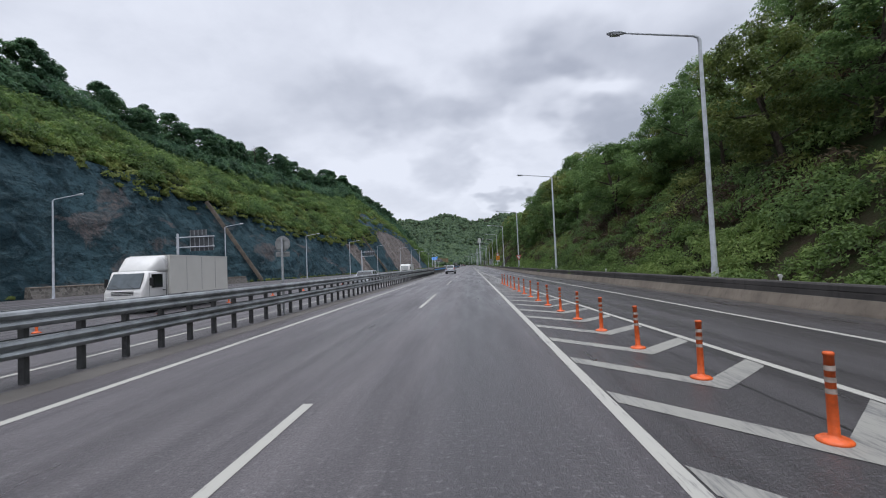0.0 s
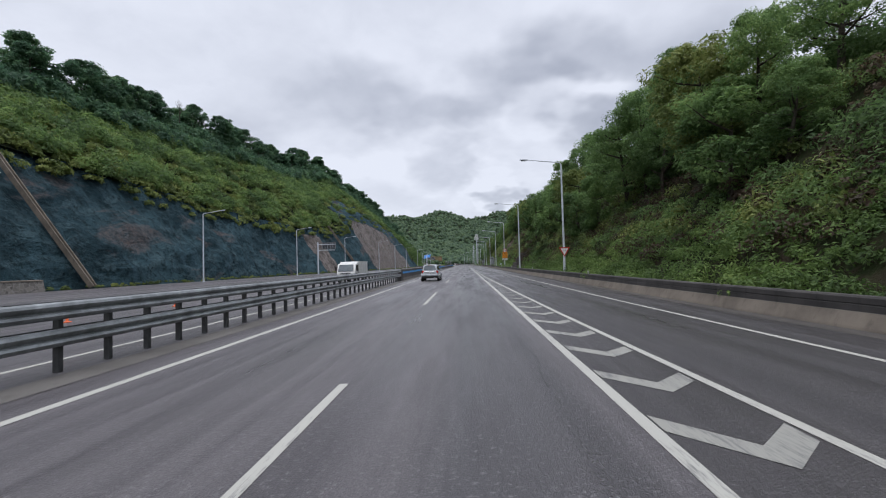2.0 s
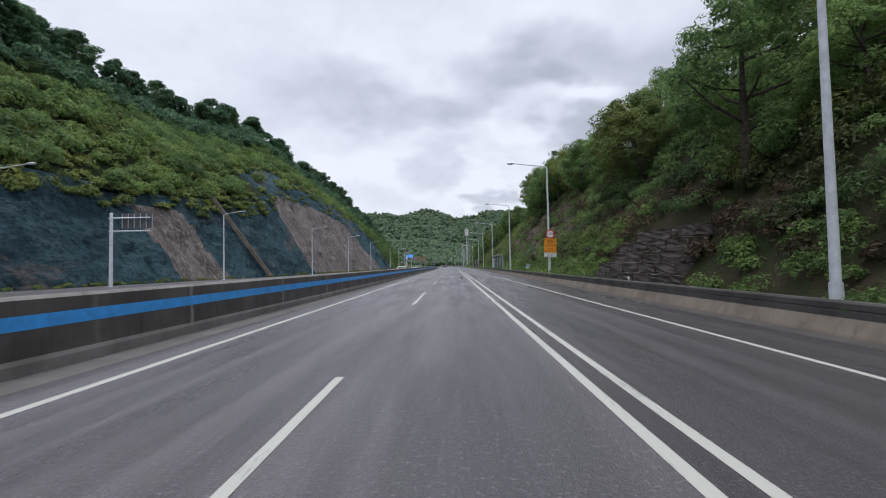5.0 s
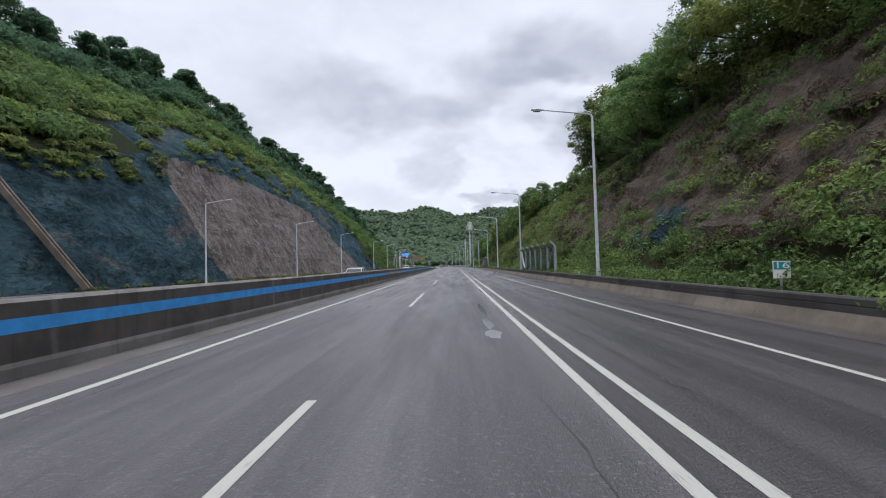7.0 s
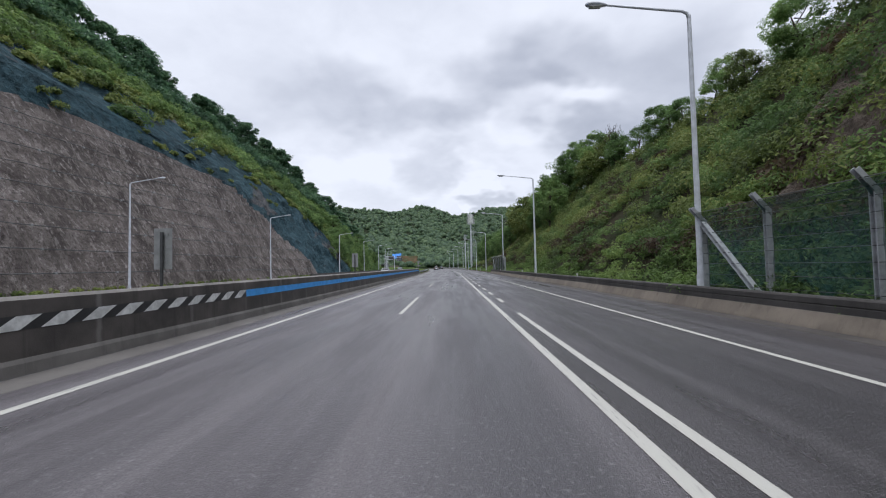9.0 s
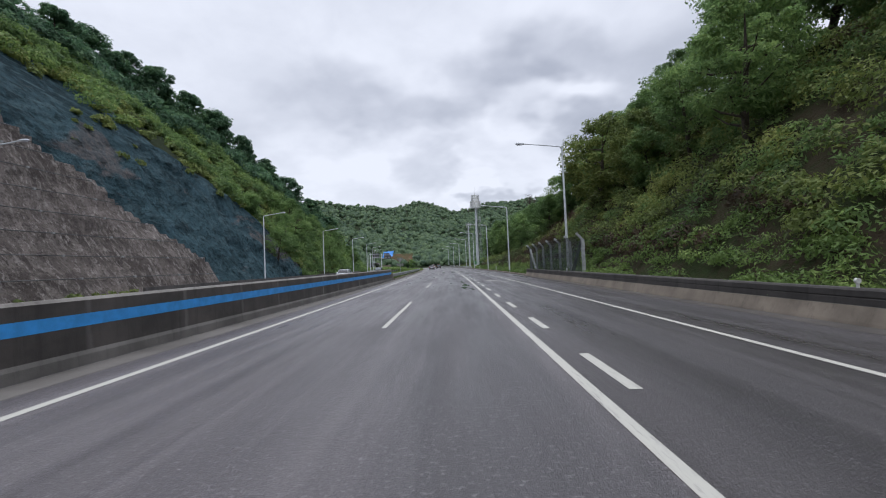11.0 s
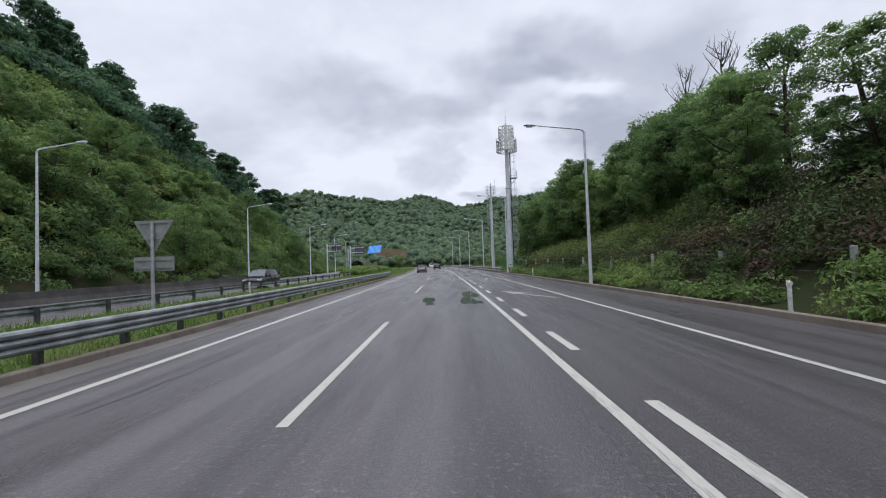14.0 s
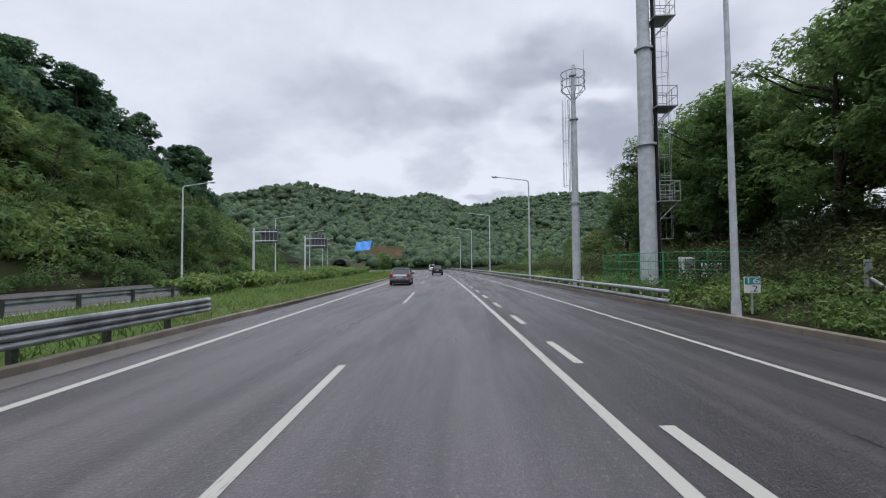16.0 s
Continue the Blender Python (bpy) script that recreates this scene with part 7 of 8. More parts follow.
tarp = new("tarpaulin", as_mesh("tarpaulin", bm, TARP))
tarp.matrix_basis = Matrix.Translation((-44.0, 521.6, 8.2)) @ pose(0, 0, 0, -25, 0, -10)
tagged(tarp, "bright blue tarpaulin laid on the bare cut slope", "tarpaulin")
bm = bmesh.new()
rows = [[bm.verts.new((-43 + 1.6 * i + 0.5 * math.sin(j * 2.1), 523.6 + 1.5 * j, 4.5 + 1.5 * j + 0.5 * noise.noise(Vector((i * 0.4, j * 0.5, 2))))) for i in range(11)] for j in range(5)]
for a, b in zip(rows, rows[1:]):
    for k in range(10):
        bm.faces.new((a[k], a[k + 1], b[k + 1], b[k])).smooth = True
structure("cut_slope", bm, soil_material("red_cut_soil", (0.13, 0.08, 0.055), (0.05, 0.06, 0.028), 0.5), "bare reddish cut slope above the tunnel mouth", "slope")


# ---- vehicles ----
def loft(bm, stations, sides=None):
    """Skins rings of equally many points and closes both ends."""
    rings = [[bm.verts.new(p) for p in ring] for ring in stations]
    for a, b in zip(rings, rings[1:]):
        n = len(a)
        for k in range(n):
            bm.faces.new((a[k], a[(k + 1) % n], b[(k + 1) % n], b[k])).smooth = True
    bm.faces.new(rings[0][::-1])
    bm.faces.new(rings[-1])
    bmesh.ops.recalc_face_normals(bm, faces=bm.faces)


def car_ring(y, half, low, high, round_=0.10, tuck=0.06):
    """A rounded box section across the car at y."""
    r = min(round_, (high - low) * 0.45)
    pts = [(half - tuck, low), (half, low + 0.18 * (high - low)), (half, high - r), (half - r * 0.35, high - r * 0.3), (half - r, high)]
    return [(x, y, z) for x, z in pts] + [(-x, y, z) for x, z in pts[::-1]]


def wheel(parent, x, y, r, width):
    side = math.copysign(1, x)
    bm = bmesh.new()
    profile = [(r * 0.62, -width / 2), (r * 0.93, -width / 2), (r, -width * 0.36), (r, width * 0.36), (r * 0.93, width / 2), (r * 0.62, width / 2)]
    rings = [[bm.verts.new((x + w, y + q * math.cos(a), r + q * math.sin(a))) for a in [2 * math.pi * k / 24 for k in range(24)]] for q, w in profile]
    for a, b in zip(rings, rings[1:]):
        for k in range(24):
            bm.faces.new((a[k], a[(k + 1) % 24], b[(k + 1) % 24], b[k])).smooth = True
    bmesh.ops.recalc_face_normals(bm, faces=bm.faces)
    w_ob = part("wheel", bm, TYRE, parent)
    bm = bmesh.new()
    face = x + side * width * 0.42
    tube(bm, (x - side * width * 0.3, y, r), (face - side * 0.03, y, r), r * 0.66, r * 0.66, 24)
    for k in range(5):
        a = 2 * math.pi * k / 5 + 0.3
        c, d = Vector((face, y + 0.10 * r * math.cos(a), r + 0.10 * r * math.sin(a))), Vector((face - side * 0.01, y + 0.58 * r * math.cos(a), r + 0.58 * r * math.sin(a)))
        tube(bm, c, d, 0.14 * r, 0.12 * r, 8)
    tube(bm, (face - side * 0.02, y, r), (face + side * 0.015, y, r), 0.14 * r, 0.12 * r, 12)
    part("rim", bm, RIM, w_ob)


def car(name, m, label, paint, length=4.4, width=1.8, height=1.65, kind="sedan"):
    """A car that looks along +y, its middle over the origin."""
    ob = thing(name, m, label, "car" if kind != "van" else "van")
    L, W, H = length / 2, width / 2, height
    belt = H * (0.60 if kind != "sedan" else 0.63)
    hood = H * 0.60
    nose = {"sedan": 1.05, "van": 0.55}[kind]
    tail = {"sedan": 0.75, "van": 0.05}[kind]
    clear = 0.19
    bm = bmesh.new()
    stations = [(-L, 0.86, clear + 0.22, belt * 0.78), (-L + 0.05, 0.95, clear + 0.1, belt * 0.97), (-L + 0.35, 1.0, clear, belt), (-L * 0.3, 1.0, clear, belt), (L - nose - 0.25, 1.0, clear, belt),
                (L - nose + 0.05, 0.99, clear, hood + 0.02), (L - 0.35, 0.95, clear, hood - 0.07), (L - 0.08, 0.84, clear + 0.08, hood - 0.2), (L, 0.74, clear + 0.16, hood - 0.32)]
    loft(bm, [car_ring(y, W * k, a, b) for y, k, a, b in stations])
    part("body", bm, paint, ob)
    # cabin: roof and pillars over a dark glass house
    back, front = -L + tail, L - nose
    slope_f, slope_r = (0.62 if kind != "van" else 0.45), {"sedan": 0.65, "van": 0.12}[kind]
    bm = bmesh.new()
    base = [(W * 0.93, back + 0.04), (W * 0.93, front - 0.02)]
    roof = [(W * 0.76, back + slope_r), (W * 0.76, front - slope_f - 0.1)]
    low = [bm.verts.new(p) for p in ((-base[0][0], base[0][1], belt - 0.02), (base[0][0], base[0][1], belt - 0.02), (base[1][0], base[1][1], belt - 0.02), (-base[1][0], base[1][1], belt - 0.02))]
    top = [bm.verts.new(p) for p in ((-roof[0][0], roof[0][1], H - 0.07), (roof[0][0], roof[0][1], H - 0.07), (roof[1][0], roof[1][1], H - 0.07), (-roof[1][0], roof[1][1], H - 0.07))]
    for k in range(4):
        bm.faces.new((low[k], low[(k + 1) % 4], top[(k + 1) % 4], top[k]))
    bm.faces.new(top)
    bmesh.ops.recalc_face_normals(bm, faces=bm.faces)
    part("glass", bm, GLASS_DARK, ob, "dark tinted windows")
    bm = bmesh.new()
    y0, y1 = roof[0][1] - 0.05, roof[1][1] + 0.05
    loft(bm, [car_ring(y, W * k, H - 0.09 - e, H - e, 0.08, 0.0) for y, k, e in ((y0 - 0.03, 0.72, 0.03), (y0 + 0.2, 0.79, 0.005), ((y0 + y1) / 2, 0.80, 0), (y1 - 0.2, 0.79, 0.01), (y1 + 0.03, 0.74, 0.04))])
    part("roof", bm, paint, ob)
    thick = 0.034
    for sx in (-1, 1):
        spots = [(back + 0.04, roof[0][1]), (front - 0.02, roof[1][1]), ((back + front) / 2 - 0.1, (roof[0][1] + roof[1][1]) / 2 - 0.05)]
        if kind != "sedan":
            spots.append((back + 0.75, roof[0][1] + 0.45))
        for n, (yb, yt) in enumerate(spots):
            bm = bmesh.new()
            tube(bm, (sx * W * 0.94, yb, belt - 0.03), (sx * W * 0.775, yt, H - 0.06), thick * (1.5 if n == 0 else 1), thick, 6)
            part("pillar", bm, paint, ob)
    bm = bmesh.new()
    for sx in (-1, 1):
        box(bm, sx * W * 0.99 - 0.02, sx * W * 0.99 + 0.02, -L + 0.55, L - nose, clear + 0.16, clear + 0.34, 0.015)
    box(bm, -W * 0.95, W * 0.95, -L - 0.05, -L + 0.3, clear, clear + 0.24, 0.04)
    box(bm, -W * 0.85, W * 0.85, L - 0.25, L + 0.04, clear, clear + 0.2, 0.04)
    part("lower_trim", bm, TRIM_BLACK, ob)
    bm = bmesh.new()
    box(bm, -W * 0.97, W * 0.97, -L - 0.06, -L + 0.25, clear + 0.22, clear + 0.46, 0.06)
    part("rear_bumper", bm, paint, ob)
    for sx in (-1, 1):
        bm = bmesh.new()
        box(bm, sx * W * 0.80 - 0.13, sx * W * 0.80 + 0.13, -L - 0.03, -L + 0.25, belt * 0.72, belt * 1.04, 0.04)
        part("tail_light", bm, TAIL_RED, ob, "red tail light")
        bm = bmesh.new()
        box(bm, sx * W * 0.62 - 0.2, sx * W * 0.62 + 0.2, L - 0.22, L - 0.03, hood - 0.27, hood - 0.12, 0.04)
        part("headlight", bm, LAMP_CLEAR, ob, "clear headlight")
        bm = bmesh.new()
        box(bm, sx * (W + 0.11) - 0.10, sx * (W + 0.11) + 0.10, front - 0.55, front - 0.43, belt - 0.02, belt + 0.15, 0.03)
        part("mirror", bm, paint, ob)
    bm = bmesh.new()
    plate(bm, -0.26, 0.26, belt * 0.66, belt * 0.66 + 0.12, -L - 0.075, 0.012)
    board = part("number_plate", bm, SIGN_WHITE, ob)
    bm = bmesh.new()
    for k in range(5):
        plate(bm, -0.20 + 0.085 * k, -0.15 + 0.085 * k, belt * 0.66 + 0.03, belt * 0.66 + 0.09, -L - 0.079, 0.003)
    part("bars", bm, BLACK_PAINT, board)
    r = 0.31
    for sx in (-1, 1):
        for y in (-L + 0.85, L - 0.85):
            wheel(ob, sx * (W - 0.09), y, r, 0.22)
    return ob


def suv(name, m, label, paint):
    """A compact sport utility car that looks along +y: lower body, cabin, windows set in it, clad sills and flared arches."""
    ob = thing(name, m, label, "car")
    bm = bmesh.new()
    stations = [(-2.17, 0.70, 0.52, 0.98), (-2.12, 0.79, 0.42, 1.03), (-1.92, 0.865, 0.34, 1.06), (-1.55, 0.905, 0.31, 1.06), (-1.0, 0.915, 0.30, 1.05), (0.0, 0.915, 0.30, 1.03), (0.9, 0.91, 0.30, 1.01), (1.25, 0.90, 0.30, 0.985),
                (1.65, 0.88, 0.32, 0.93), (1.95, 0.83, 0.36, 0.86), (2.10, 0.75, 0.42, 0.77), (2.17, 0.62, 0.48, 0.68)]
    rings = []
    for y, w, a, b in stations:
        side = [(w - 0.10, a), (w - 0.03, a + 0.06), (w - 0.005, a + 0.22), (w, (a + b) / 2 + 0.05), (w - 0.012, b - 0.16), (w - 0.035, b - 0.05), (w - 0.10, b)]
        rings.append([(x, y, z) for x, z in side] + [(-x, y, z) for x, z in side[::-1]])
    loft(bm, rings)
    part("body", bm, paint, ob)
    cabin = [(-2.09, 0.72, 0.69, 1.06), (-2.03, 0.76, 0.66, 1.22), (-1.86, 0.81, 0.61, 1.54), (-1.66, 0.845, 0.625, 1.63), (-0.8, 0.865, 0.66, 1.68), (0.0, 0.865, 0.655, 1.685), (0.35, 0.86, 0.645, 1.65),
             (0.58, 0.855, 0.64, 1.56), (0.95, 0.84, 0.69, 1.28), (1.28, 0.80, 0.74, 1.02)]
    base = 0.99
    bm = bmesh.new()
    rings = []
    for y, wb, wt, top in cabin:
        side = [(wb, base), (wb + (wt - wb) * 0.9, base + (top - base) * 0.88), (wt - 0.05, top - 0.012), (wt * 0.45, top)]
        rings.append([(x, y, z) for x, z in side] + [(-x, y, z) for x, z in side[::-1]])
    loft(bm, rings)
    part("cabin", bm, paint, ob)
    ys = [c[0] for c in cabin]

    def skin(y, z):
        """Half width of the cabin at y, z."""
        wb, wt, top = (float(np.interp(y, ys, [c[k] for c in cabin])) for k in (1, 2, 3))
        return wb + (wt - wb) * 0.9 * (z - base) / (0.88 * (top - base))

    for sx in (-1, 1):
        for outline in ([(0.93, 1.07), (0.08, 1.075), (0.08, 1.53), (0.42, 1.52)], [(0.0, 1.075), (-0.84, 1.085), (-0.84, 1.52), (0.0, 1.53)],
                        [(-0.93, 1.10), (-1.30, 1.12), (-1.66, 1.19), (-1.62, 1.38), (-1.50, 1.46), (-0.93, 1.51)]):
            bm = bmesh.new()
            out = [bm.verts.new((sx * (skin(y, z) + 0.012), y, z)) for y, z in outline]
            inn = [bm.verts.new((sx * (skin(y, z) - 0.03), y, z)) for y, z in outline]
            bm.faces.new(out)
            for k in range(len(out)):
                bm.faces.new((out[k], out[(k + 1) % len(out)], inn[(k + 1) % len(out)], inn[k]))
            bmesh.ops.recalc_face_normals(bm, faces=bm.faces)
            part("side_window", bm, GLASS_DARK, ob, "dark tinted side window")
    for key, mat, quad in (("rear_window", SKY_TINTED_GLASS, [(0.645, -2.075, 1.12), (0.535, -1.87, 1.54)]), ("windscreen", SKY_TINTED_GLASS, [(0.72, 1.24, 1.075), (0.60, 0.60, 1.565)])):
        bm = bmesh.new()
        way = -1 if key == "rear_window" else 1
        (w0, y0, z0), (w1, y1, z1) = quad
        flat = [(-w0, y0, z0), (w0, y0, z0), (w1, y1, z1), (-w1, y1, z1)]
        out = [bm.verts.new((x, y + way * 0.025, z + 0.012)) for x, y, z in flat]
        inn = [bm.verts.new((x, y - way * 0.05, z - 0.02)) for x, y, z in flat]
        bm.faces.new(out)
        for k in range(4):
            bm.faces.new((out[k], out[(k + 1) % 4], inn[(k + 1) % 4], inn[k]))
        bmesh.ops.recalc_face_normals(bm, faces=bm.faces)
        part(key, bm, mat, ob, "rear window with sky reflection painted into its tint" if way < 0 else "windscreen with the sky's reflection painted into its tint")
    bm = bmesh.new()
    box(bm, -0.46, 0.46, -1.93, -1.68, 1.585, 1.628, 0.02)
    part("roof_spoiler", bm, paint, ob)
    bm = bmesh.new()
    box(bm, -0.20, 0.20, -1.952, -1.93, 1.598, 1.622, 0.006)
    part("brake_light", bm, TAIL_RED, ob, "high red brake light")
    bm = bmesh.new()
    box(bm, -0.83, 0.83, -2.225, -1.90, 0.51, 0.75, 0.10)
    part("rear_bumper", bm, paint, ob)
    bm = bmesh.new()
    box(bm, -0.82, 0.82, -2.21, -1.90, 0.30, 0.54, 0.06)
    part("rear_bumper_skirt", bm, TRIM_BLACK, ob, "black plastic bumper skirt")
    bm = bmesh.new()
    box(bm, -0.80, 0.80, 1.95, 2.20, 0.34, 0.62, 0.05)
    part("front_bumper", bm, paint, ob)
    bm = bmesh.new()
    box(bm, -0.42, 0.42, 2.08, 2.18, 0.64, 0.76, 0.015)
    part("grille", bm, TRIM_BLACK, ob)
    bm = bmesh.new()
    box(bm, -0.42, 0.42, -2.205, -2.15, 0.925, 0.975, 0.015)
    part("tailgate_garnish", bm, paint, ob)
    bm = bmesh.new()
    tube(bm, (0, -2.19, 1.01), (0, -2.165, 1.01), 0.05, 0.05, 16)
    part("emblem", bm, RIM, ob, "small round metal emblem")
    bm = bmesh.new()
    plate(bm, -0.27, 0.27, 0.79, 0.90, -2.20, 0.02)
    board = part("number_plate", bm, SIGN_WHITE, ob)
    for k in range(6):
        bm = bmesh.new()
        plate(bm, -0.225 + 0.075 * k, -0.18 + 0.075 * k, 0.815, 0.875, -2.206, 0.004)
        part("bar", bm, BLACK_PAINT, board)
    bm = bmesh.new()
    pipe(bm, [(0.0, -2.105, 1.10), (-0.02, -2.12, 1.15), (-0.40, -2.10, 1.17)], 0.014, 5)
    part("wiper", bm, TRIM_BLACK, ob)
    bm = bmesh.new()
    tube(bm, (0.05, -1.62, 1.63), (0.05, -1.80, 1.83), 0.008, 0.004, 5)
    part("antenna", bm, TRIM_BLACK, ob)
    bm = bmesh.new()
    box(bm, 0.42, 0.56, -2.255, -2.1, 0.315, 0.375, 0.015)
    part("exhaust", bm, RIM, ob)
    for sx in (-1, 1):
        bm = bmesh.new()
        box(bm, min(sx * 0.60, sx * 0.825), max(sx * 0.60, sx * 0.825), -2.165, -1.97, 0.80, 1.06, 0.05)
        part("tail_light", bm, TAIL_RED, ob, "red tail light")
        bm = bmesh.new()
        box(bm, min(sx * 0.46, sx * 0.80), max(sx * 0.46, sx * 0.80), 1.92, 2.12, 0.68, 0.83, 0.04)
        part("headlight", bm, LAMP_CLEAR, ob, "clear headlight")
        bm = bmesh.new()
        box(bm, sx * 0.905 - 0.025, sx * 0.905 + 0.025, -0.92, 0.92, 0.27, 0.46, 0.02)
        part("sill_cladding", bm, TRIM_BLACK, ob, "black plastic sill")
        for y0 in (-0.86, 0.06):
            bm = bmesh.new()
            box(bm, sx * 0.915 - 0.012, sx * 0.915 + 0.012, y0 + 0.06, y0 + 0.26, 0.905, 0.945, 0.01)
            part("door_handle", bm, paint, ob)
        for y0 in (-0.89, 0.04, 0.97):
            bm = bmesh.new()
            box(bm, sx * 0.905 - 0.008, sx * 0.905 + 0.008, y0, y0 + 0.008, 0.46, 0.90)
            part("door_seam", bm, TRIM_BLACK, ob)
        bm = bmesh.new()
        box(bm, sx * 0.99 - 0.10, sx * 0.99 + 0.10, 0.66, 0.80, 1.04, 1.20, 0.04)
        part("mirror", bm, paint, ob)
        bm = bmesh.new()
        pipe(bm, [(sx * 0.57, -1.62, 1.62), (sx * 0.585, -1.40, 1.69), (sx * 0.60, -0.6, 1.715), (sx * 0.60, 0.10, 1.70), (sx * 0.59, 0.36, 1.64)], 0.022, 6)
        part("roof_rail", bm, TRIM_BLACK, ob, "dark roof rail")
        for y in (-1.30, 1.33):
            # black disc on the uncut body side stands in for the arch's dark hollow
            bm = bmesh.new()
            tube(bm, (sx * 0.70, y, 0.37), (sx * 0.919, y, 0.37), 0.42, 0.42, 28)
            part("arch_shade_disc", bm, TRIM_BLACK, ob)
            bm = bmesh.new()
            arc = [(sx * 0.925, y + 0.445 * math.cos(a), 0.37 + 0.445 * math.sin(a)) for a in [math.radians(-14 + 13 * k) for k in range(17)]]
            pipe(bm, arc, 0.034, 6)
            part("arch_flare", bm, paint, ob)
            wheel(ob, sx * 0.862, y, 0.355, 0.23)
    return ob


def facing(u, s, away):
    return Matrix.Translation(P(u, s, 0.006)) @ pose(0, 0, 0, 0, 0, turn_at(s) + (0 if away else 180))


suv("silver_suv", facing(-3.78, 84.5, True), "silver sport utility car with roof rails in the fast lane", SILVER_CAR)
suv("dark_suv", facing(-0.15, 415.0, True), "black sport utility car ahead in the near lane", BLACK_CAR)
car("grey_sedan", facing(-3.75, 377.2, True), "grey saloon car ahead in the fast lane", GREY_CAR, 4.7, 1.82, 1.5, "sedan")
car("white_van", facing(-0.2, 470.0, True), "white van far ahead in the near lane", WHITE_CAR, 4.8, 1.85, 1.95, "van")
car("silver_sedan", facing(-10.5, 43.5, False), "silver saloon car on the other carriageway", SILVER_CAR, 4.7, 1.82, 1.48, "sedan")
car("white_sedan", facing(-10.6, 185.5, False), "white saloon car on the other carriageway behind the barrier", WHITE_CAR, 4.7, 1.84, 1.55, "sedan")
car("pale_sedan", facing(-17.0, 295.0, False), "pale silver saloon car on the other carriageway", SILVER_CAR, 4.7, 1.84, 1.55, "sedan")
suv("black_suv", facing(-16.6, 331.0, False), "black sport utility car on the other carriageway", BLACK_CAR)


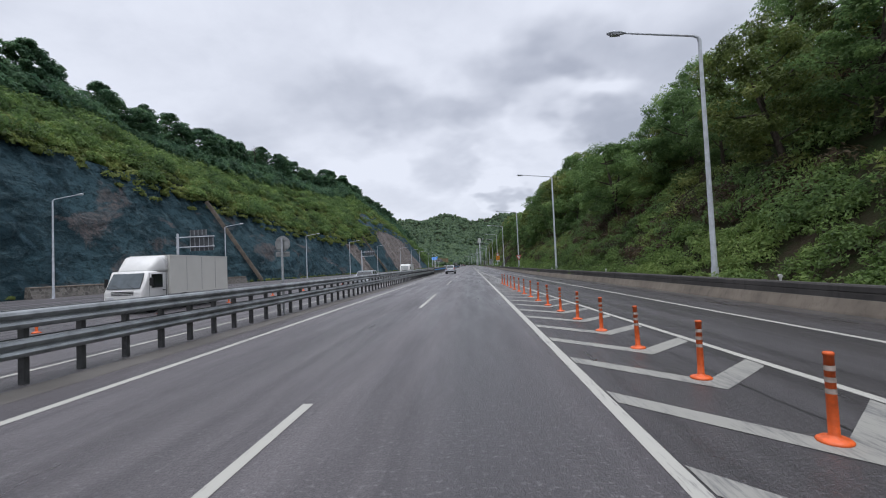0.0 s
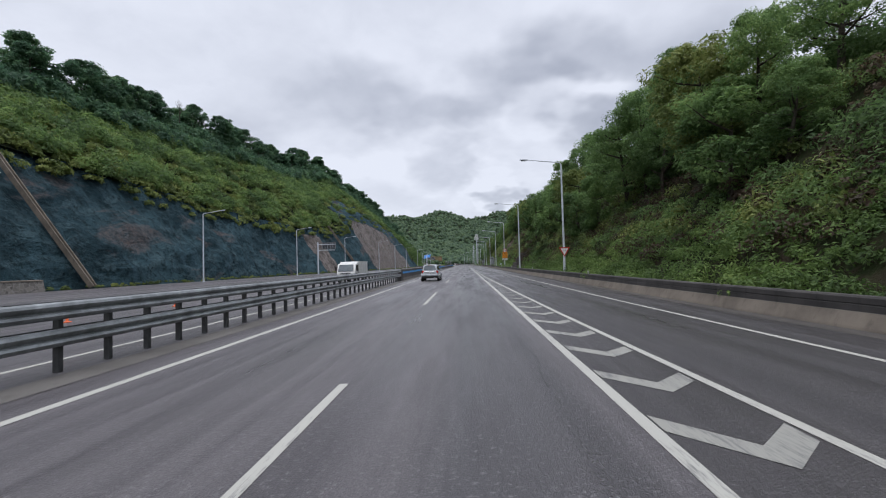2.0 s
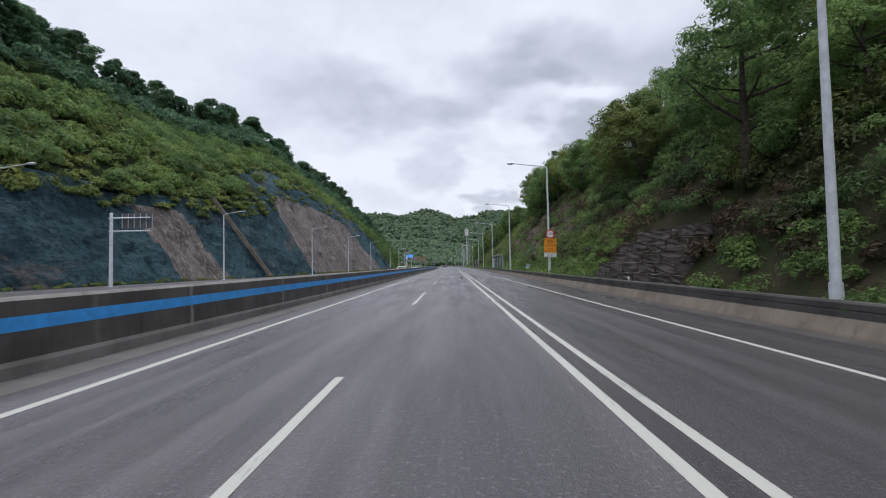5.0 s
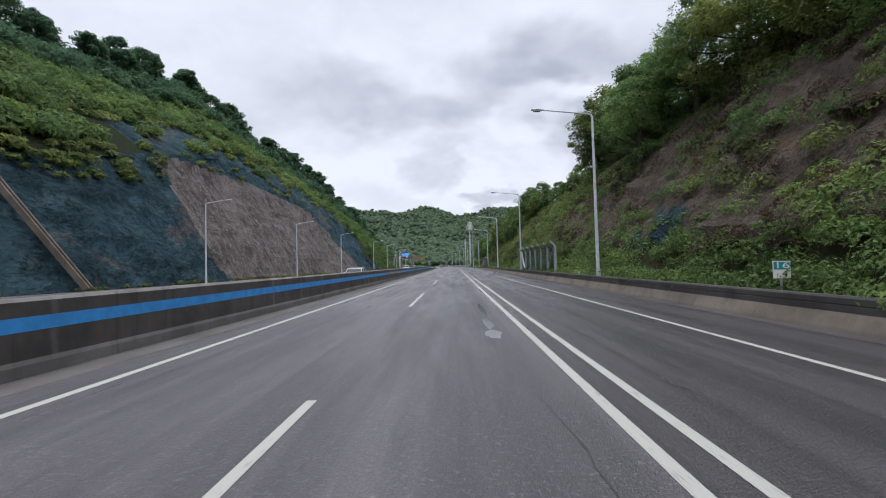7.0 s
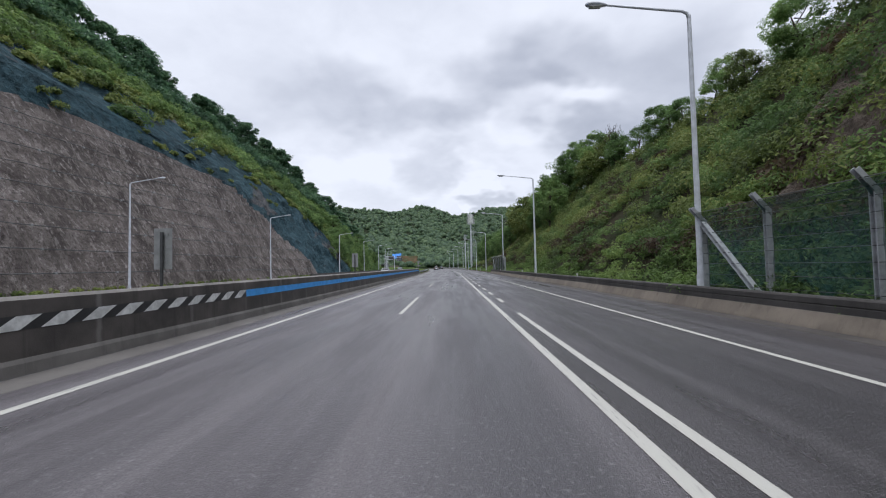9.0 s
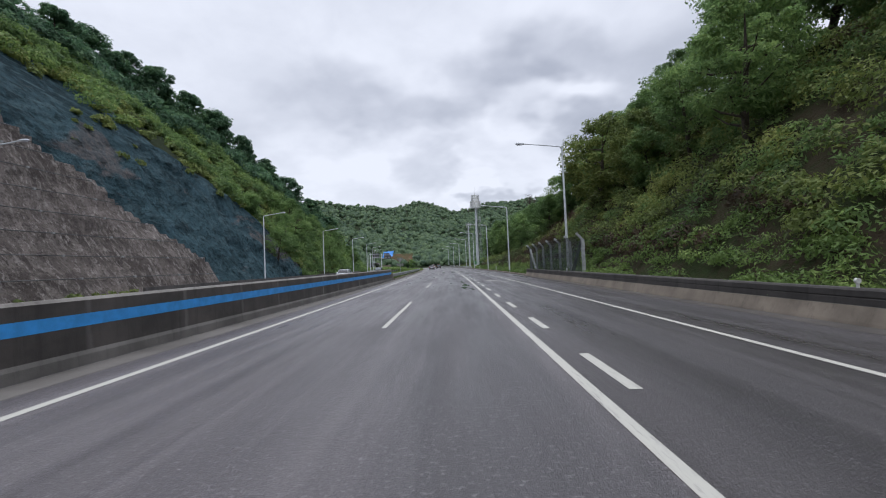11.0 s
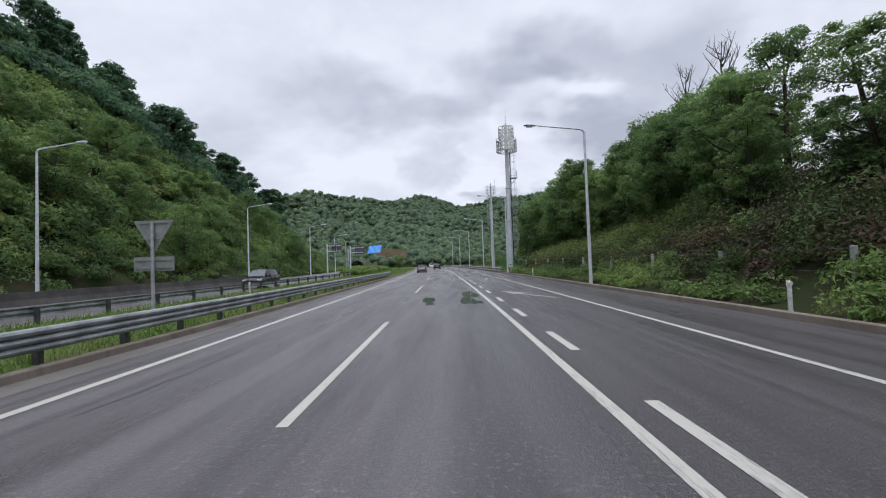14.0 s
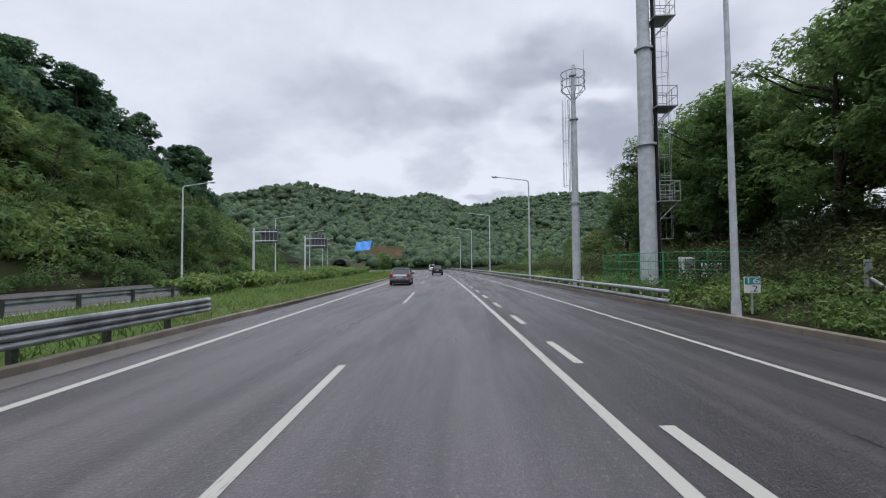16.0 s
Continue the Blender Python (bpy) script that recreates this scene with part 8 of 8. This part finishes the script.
def box_truck(m, label, length, height, box_paint):
    """A small cab-over box truck that looks along +y."""
    ob = thing("box_truck", m, label, "truck")
    L, W = length / 2, 1.02
    cab = 1.75
    bm = bmesh.new()
    loft(bm, [car_ring(y, W * k, a, b, 0.12, 0.05) for y, k, a, b in ((L - cab, 0.94, 0.45, 2.0), (L - 0.5, 0.95, 0.42, 2.02), (L - 0.30, 0.95, 0.40, 1.55), (L - 0.04, 0.92, 0.42, 1.12), (L, 0.88, 0.5, 1.0))])
    part("cab", bm, WHITE_CAR, ob)
    bm = bmesh.new()
    loft(bm, [car_ring(y, W * k, a, b, 0.2, 0.0) for y, k, a, b in ((L - cab - 0.02, 0.95, 1.98, height - 0.02), (L - cab + 0.5, 0.93, 1.98, height - 0.08), (L - 0.9, 0.86, 1.98, height - 0.45), (L - 0.62, 0.7, 1.98, 2.06))])
    part("wind_deflector", bm, WHITE_CAR, ob)
    bm = bmesh.new()
    quad = [(-0.82, L - 0.06, 1.20), (0.82, L - 0.06, 1.20), (0.76, L - 0.44, 1.90), (-0.76, L - 0.44, 1.90)]
    v = [bm.verts.new(Vector(p) + Vector((0, 0.03, 0.02))) for p in quad] + [bm.verts.new(Vector(p) - Vector((0, 0.06, 0.02))) for p in quad]
    for f in ((0, 1, 2, 3), (7, 6, 5, 4), (0, 4, 5, 1), (1, 5, 6, 2), (2, 6, 7, 3), (3, 7, 4, 0)):
        bm.faces.new([v[k] for k in f])
    pane = part("windscreen", bm, SKY_TINTED_GLASS, ob, "windscreen with the grey sky's reflection painted into its tint")
    for x in (-0.55, 0.15):
        bm = bmesh.new()
        tube(bm, (x, L - 0.03, 1.21), (x + 0.42, L - 0.12, 1.42), 0.012, 0.008, 5)
        part("wiper", bm, TRIM_BLACK, pane)
    for z in (0.90, 0.97, 1.04):
        bm = bmesh.new()
        box(bm, -0.55, 0.55, L - 0.02, L + 0.012, z, z + 0.035, 0.006)
        part("grille_bar", bm, TRIM_BLACK, ob)
    bm = bmesh.new()
    box(bm, -0.42, 0.42, L + 0.03, L + 0.05, 0.42, 0.52, 0.005)
    part("number_plate", bm, SIGN_WHITE, ob)
    for sx in (-1, 1):
        for y in (L - cab + 0.10, L - 0.50):
            bm = bmesh.new()
            box(bm, sx * 0.955, sx * 0.972, y, y + 0.018, 0.62, 1.92)
            part("door_seam", bm, TRIM_BLACK, ob)
        bm = bmesh.new()
        box(bm, sx * 0.965, sx * 0.99, L - cab + 0.2, L - cab + 0.36, 1.04, 1.08)
        part("door_handle", bm, TRIM_BLACK, ob)
        for k in range(1, 4):
            y = -L + (length - cab - 0.06) * k / 4
            bm = bmesh.new()
            box(bm, sx * 1.058, sx * 1.066, y - 0.01, y + 0.01, 0.92, height - 0.08)
            part("panel_joint", bm, SIGN_BACK, ob)
        for z in (0.46, 0.62):
            bm = bmesh.new()
            pipe(bm, [(sx * 1.0, -L + 2.2, z), (sx * 1.0, L - cab - 0.4, z)], 0.03, 6)
            part("side_guard", bm, GALVANISED, ob)
    for sx in (-1, 1):
        bm = bmesh.new()
        box(bm, sx * 0.955, sx * 0.985, L - 1.35, L - 0.62, 1.2, 1.86, 0.01)
        part("side_window", bm, GLASS_DARK, ob)
        bm = bmesh.new()
        box(bm, sx * 0.62 - 0.22, sx * 0.62 + 0.22, L - 0.1, L + 0.02, 0.66, 0.84, 0.03)
        part("headlight", bm, LAMP_CLEAR, ob, "clear headlight")
        bm = bmesh.new()
        box(bm, sx * 1.14 - 0.07, sx * 1.14 + 0.07, L - 0.45, L - 0.36, 1.3, 1.7, 0.03)
        part("mirror", bm, TRIM_BLACK, ob)
    bm = bmesh.new()
    box(bm, -0.9, 0.9, L - 0.1, L + 0.04, 0.34, 0.60, 0.05)
    part("bumper", bm, WHITE_CAR, ob)
    bm = bmesh.new()
    box(bm, -1.06, 1.06, -L, L - cab - 0.06, 0.85, height, 0.03)
    for z in (0.87, height - 0.03):
        box(bm, -1.075, 1.075, -L - 0.01, L - cab - 0.05, z - 0.04, z + 0.03)
    part("cargo_box", bm, box_paint, ob, "cream cargo box")
    bm = bmesh.new()
    box(bm, -0.45, 0.45, -L + 0.1, L - 0.5, 0.5, 0.72)
    box(bm, -1.0, 1.0, -L + 0.02, -L + 0.12, 0.45, 0.6)
    part("chassis", bm, TRIM_BLACK, ob)
    for sx in (-1, 1):
        for y in (-L + 1.35, L - 0.75):
            wheel(ob, sx * 0.86, y, 0.38, 0.24)


box_truck(facing(-16.2, 22.6, False), "white cab-over truck with a cream cargo box on the other carriageway", 7.0, 2.82, BOX_CREAM)
box_truck(facing(-12.8, 86.6, False), "small white box truck on the other carriageway", 5.6, 2.25, WHITE_CAR)
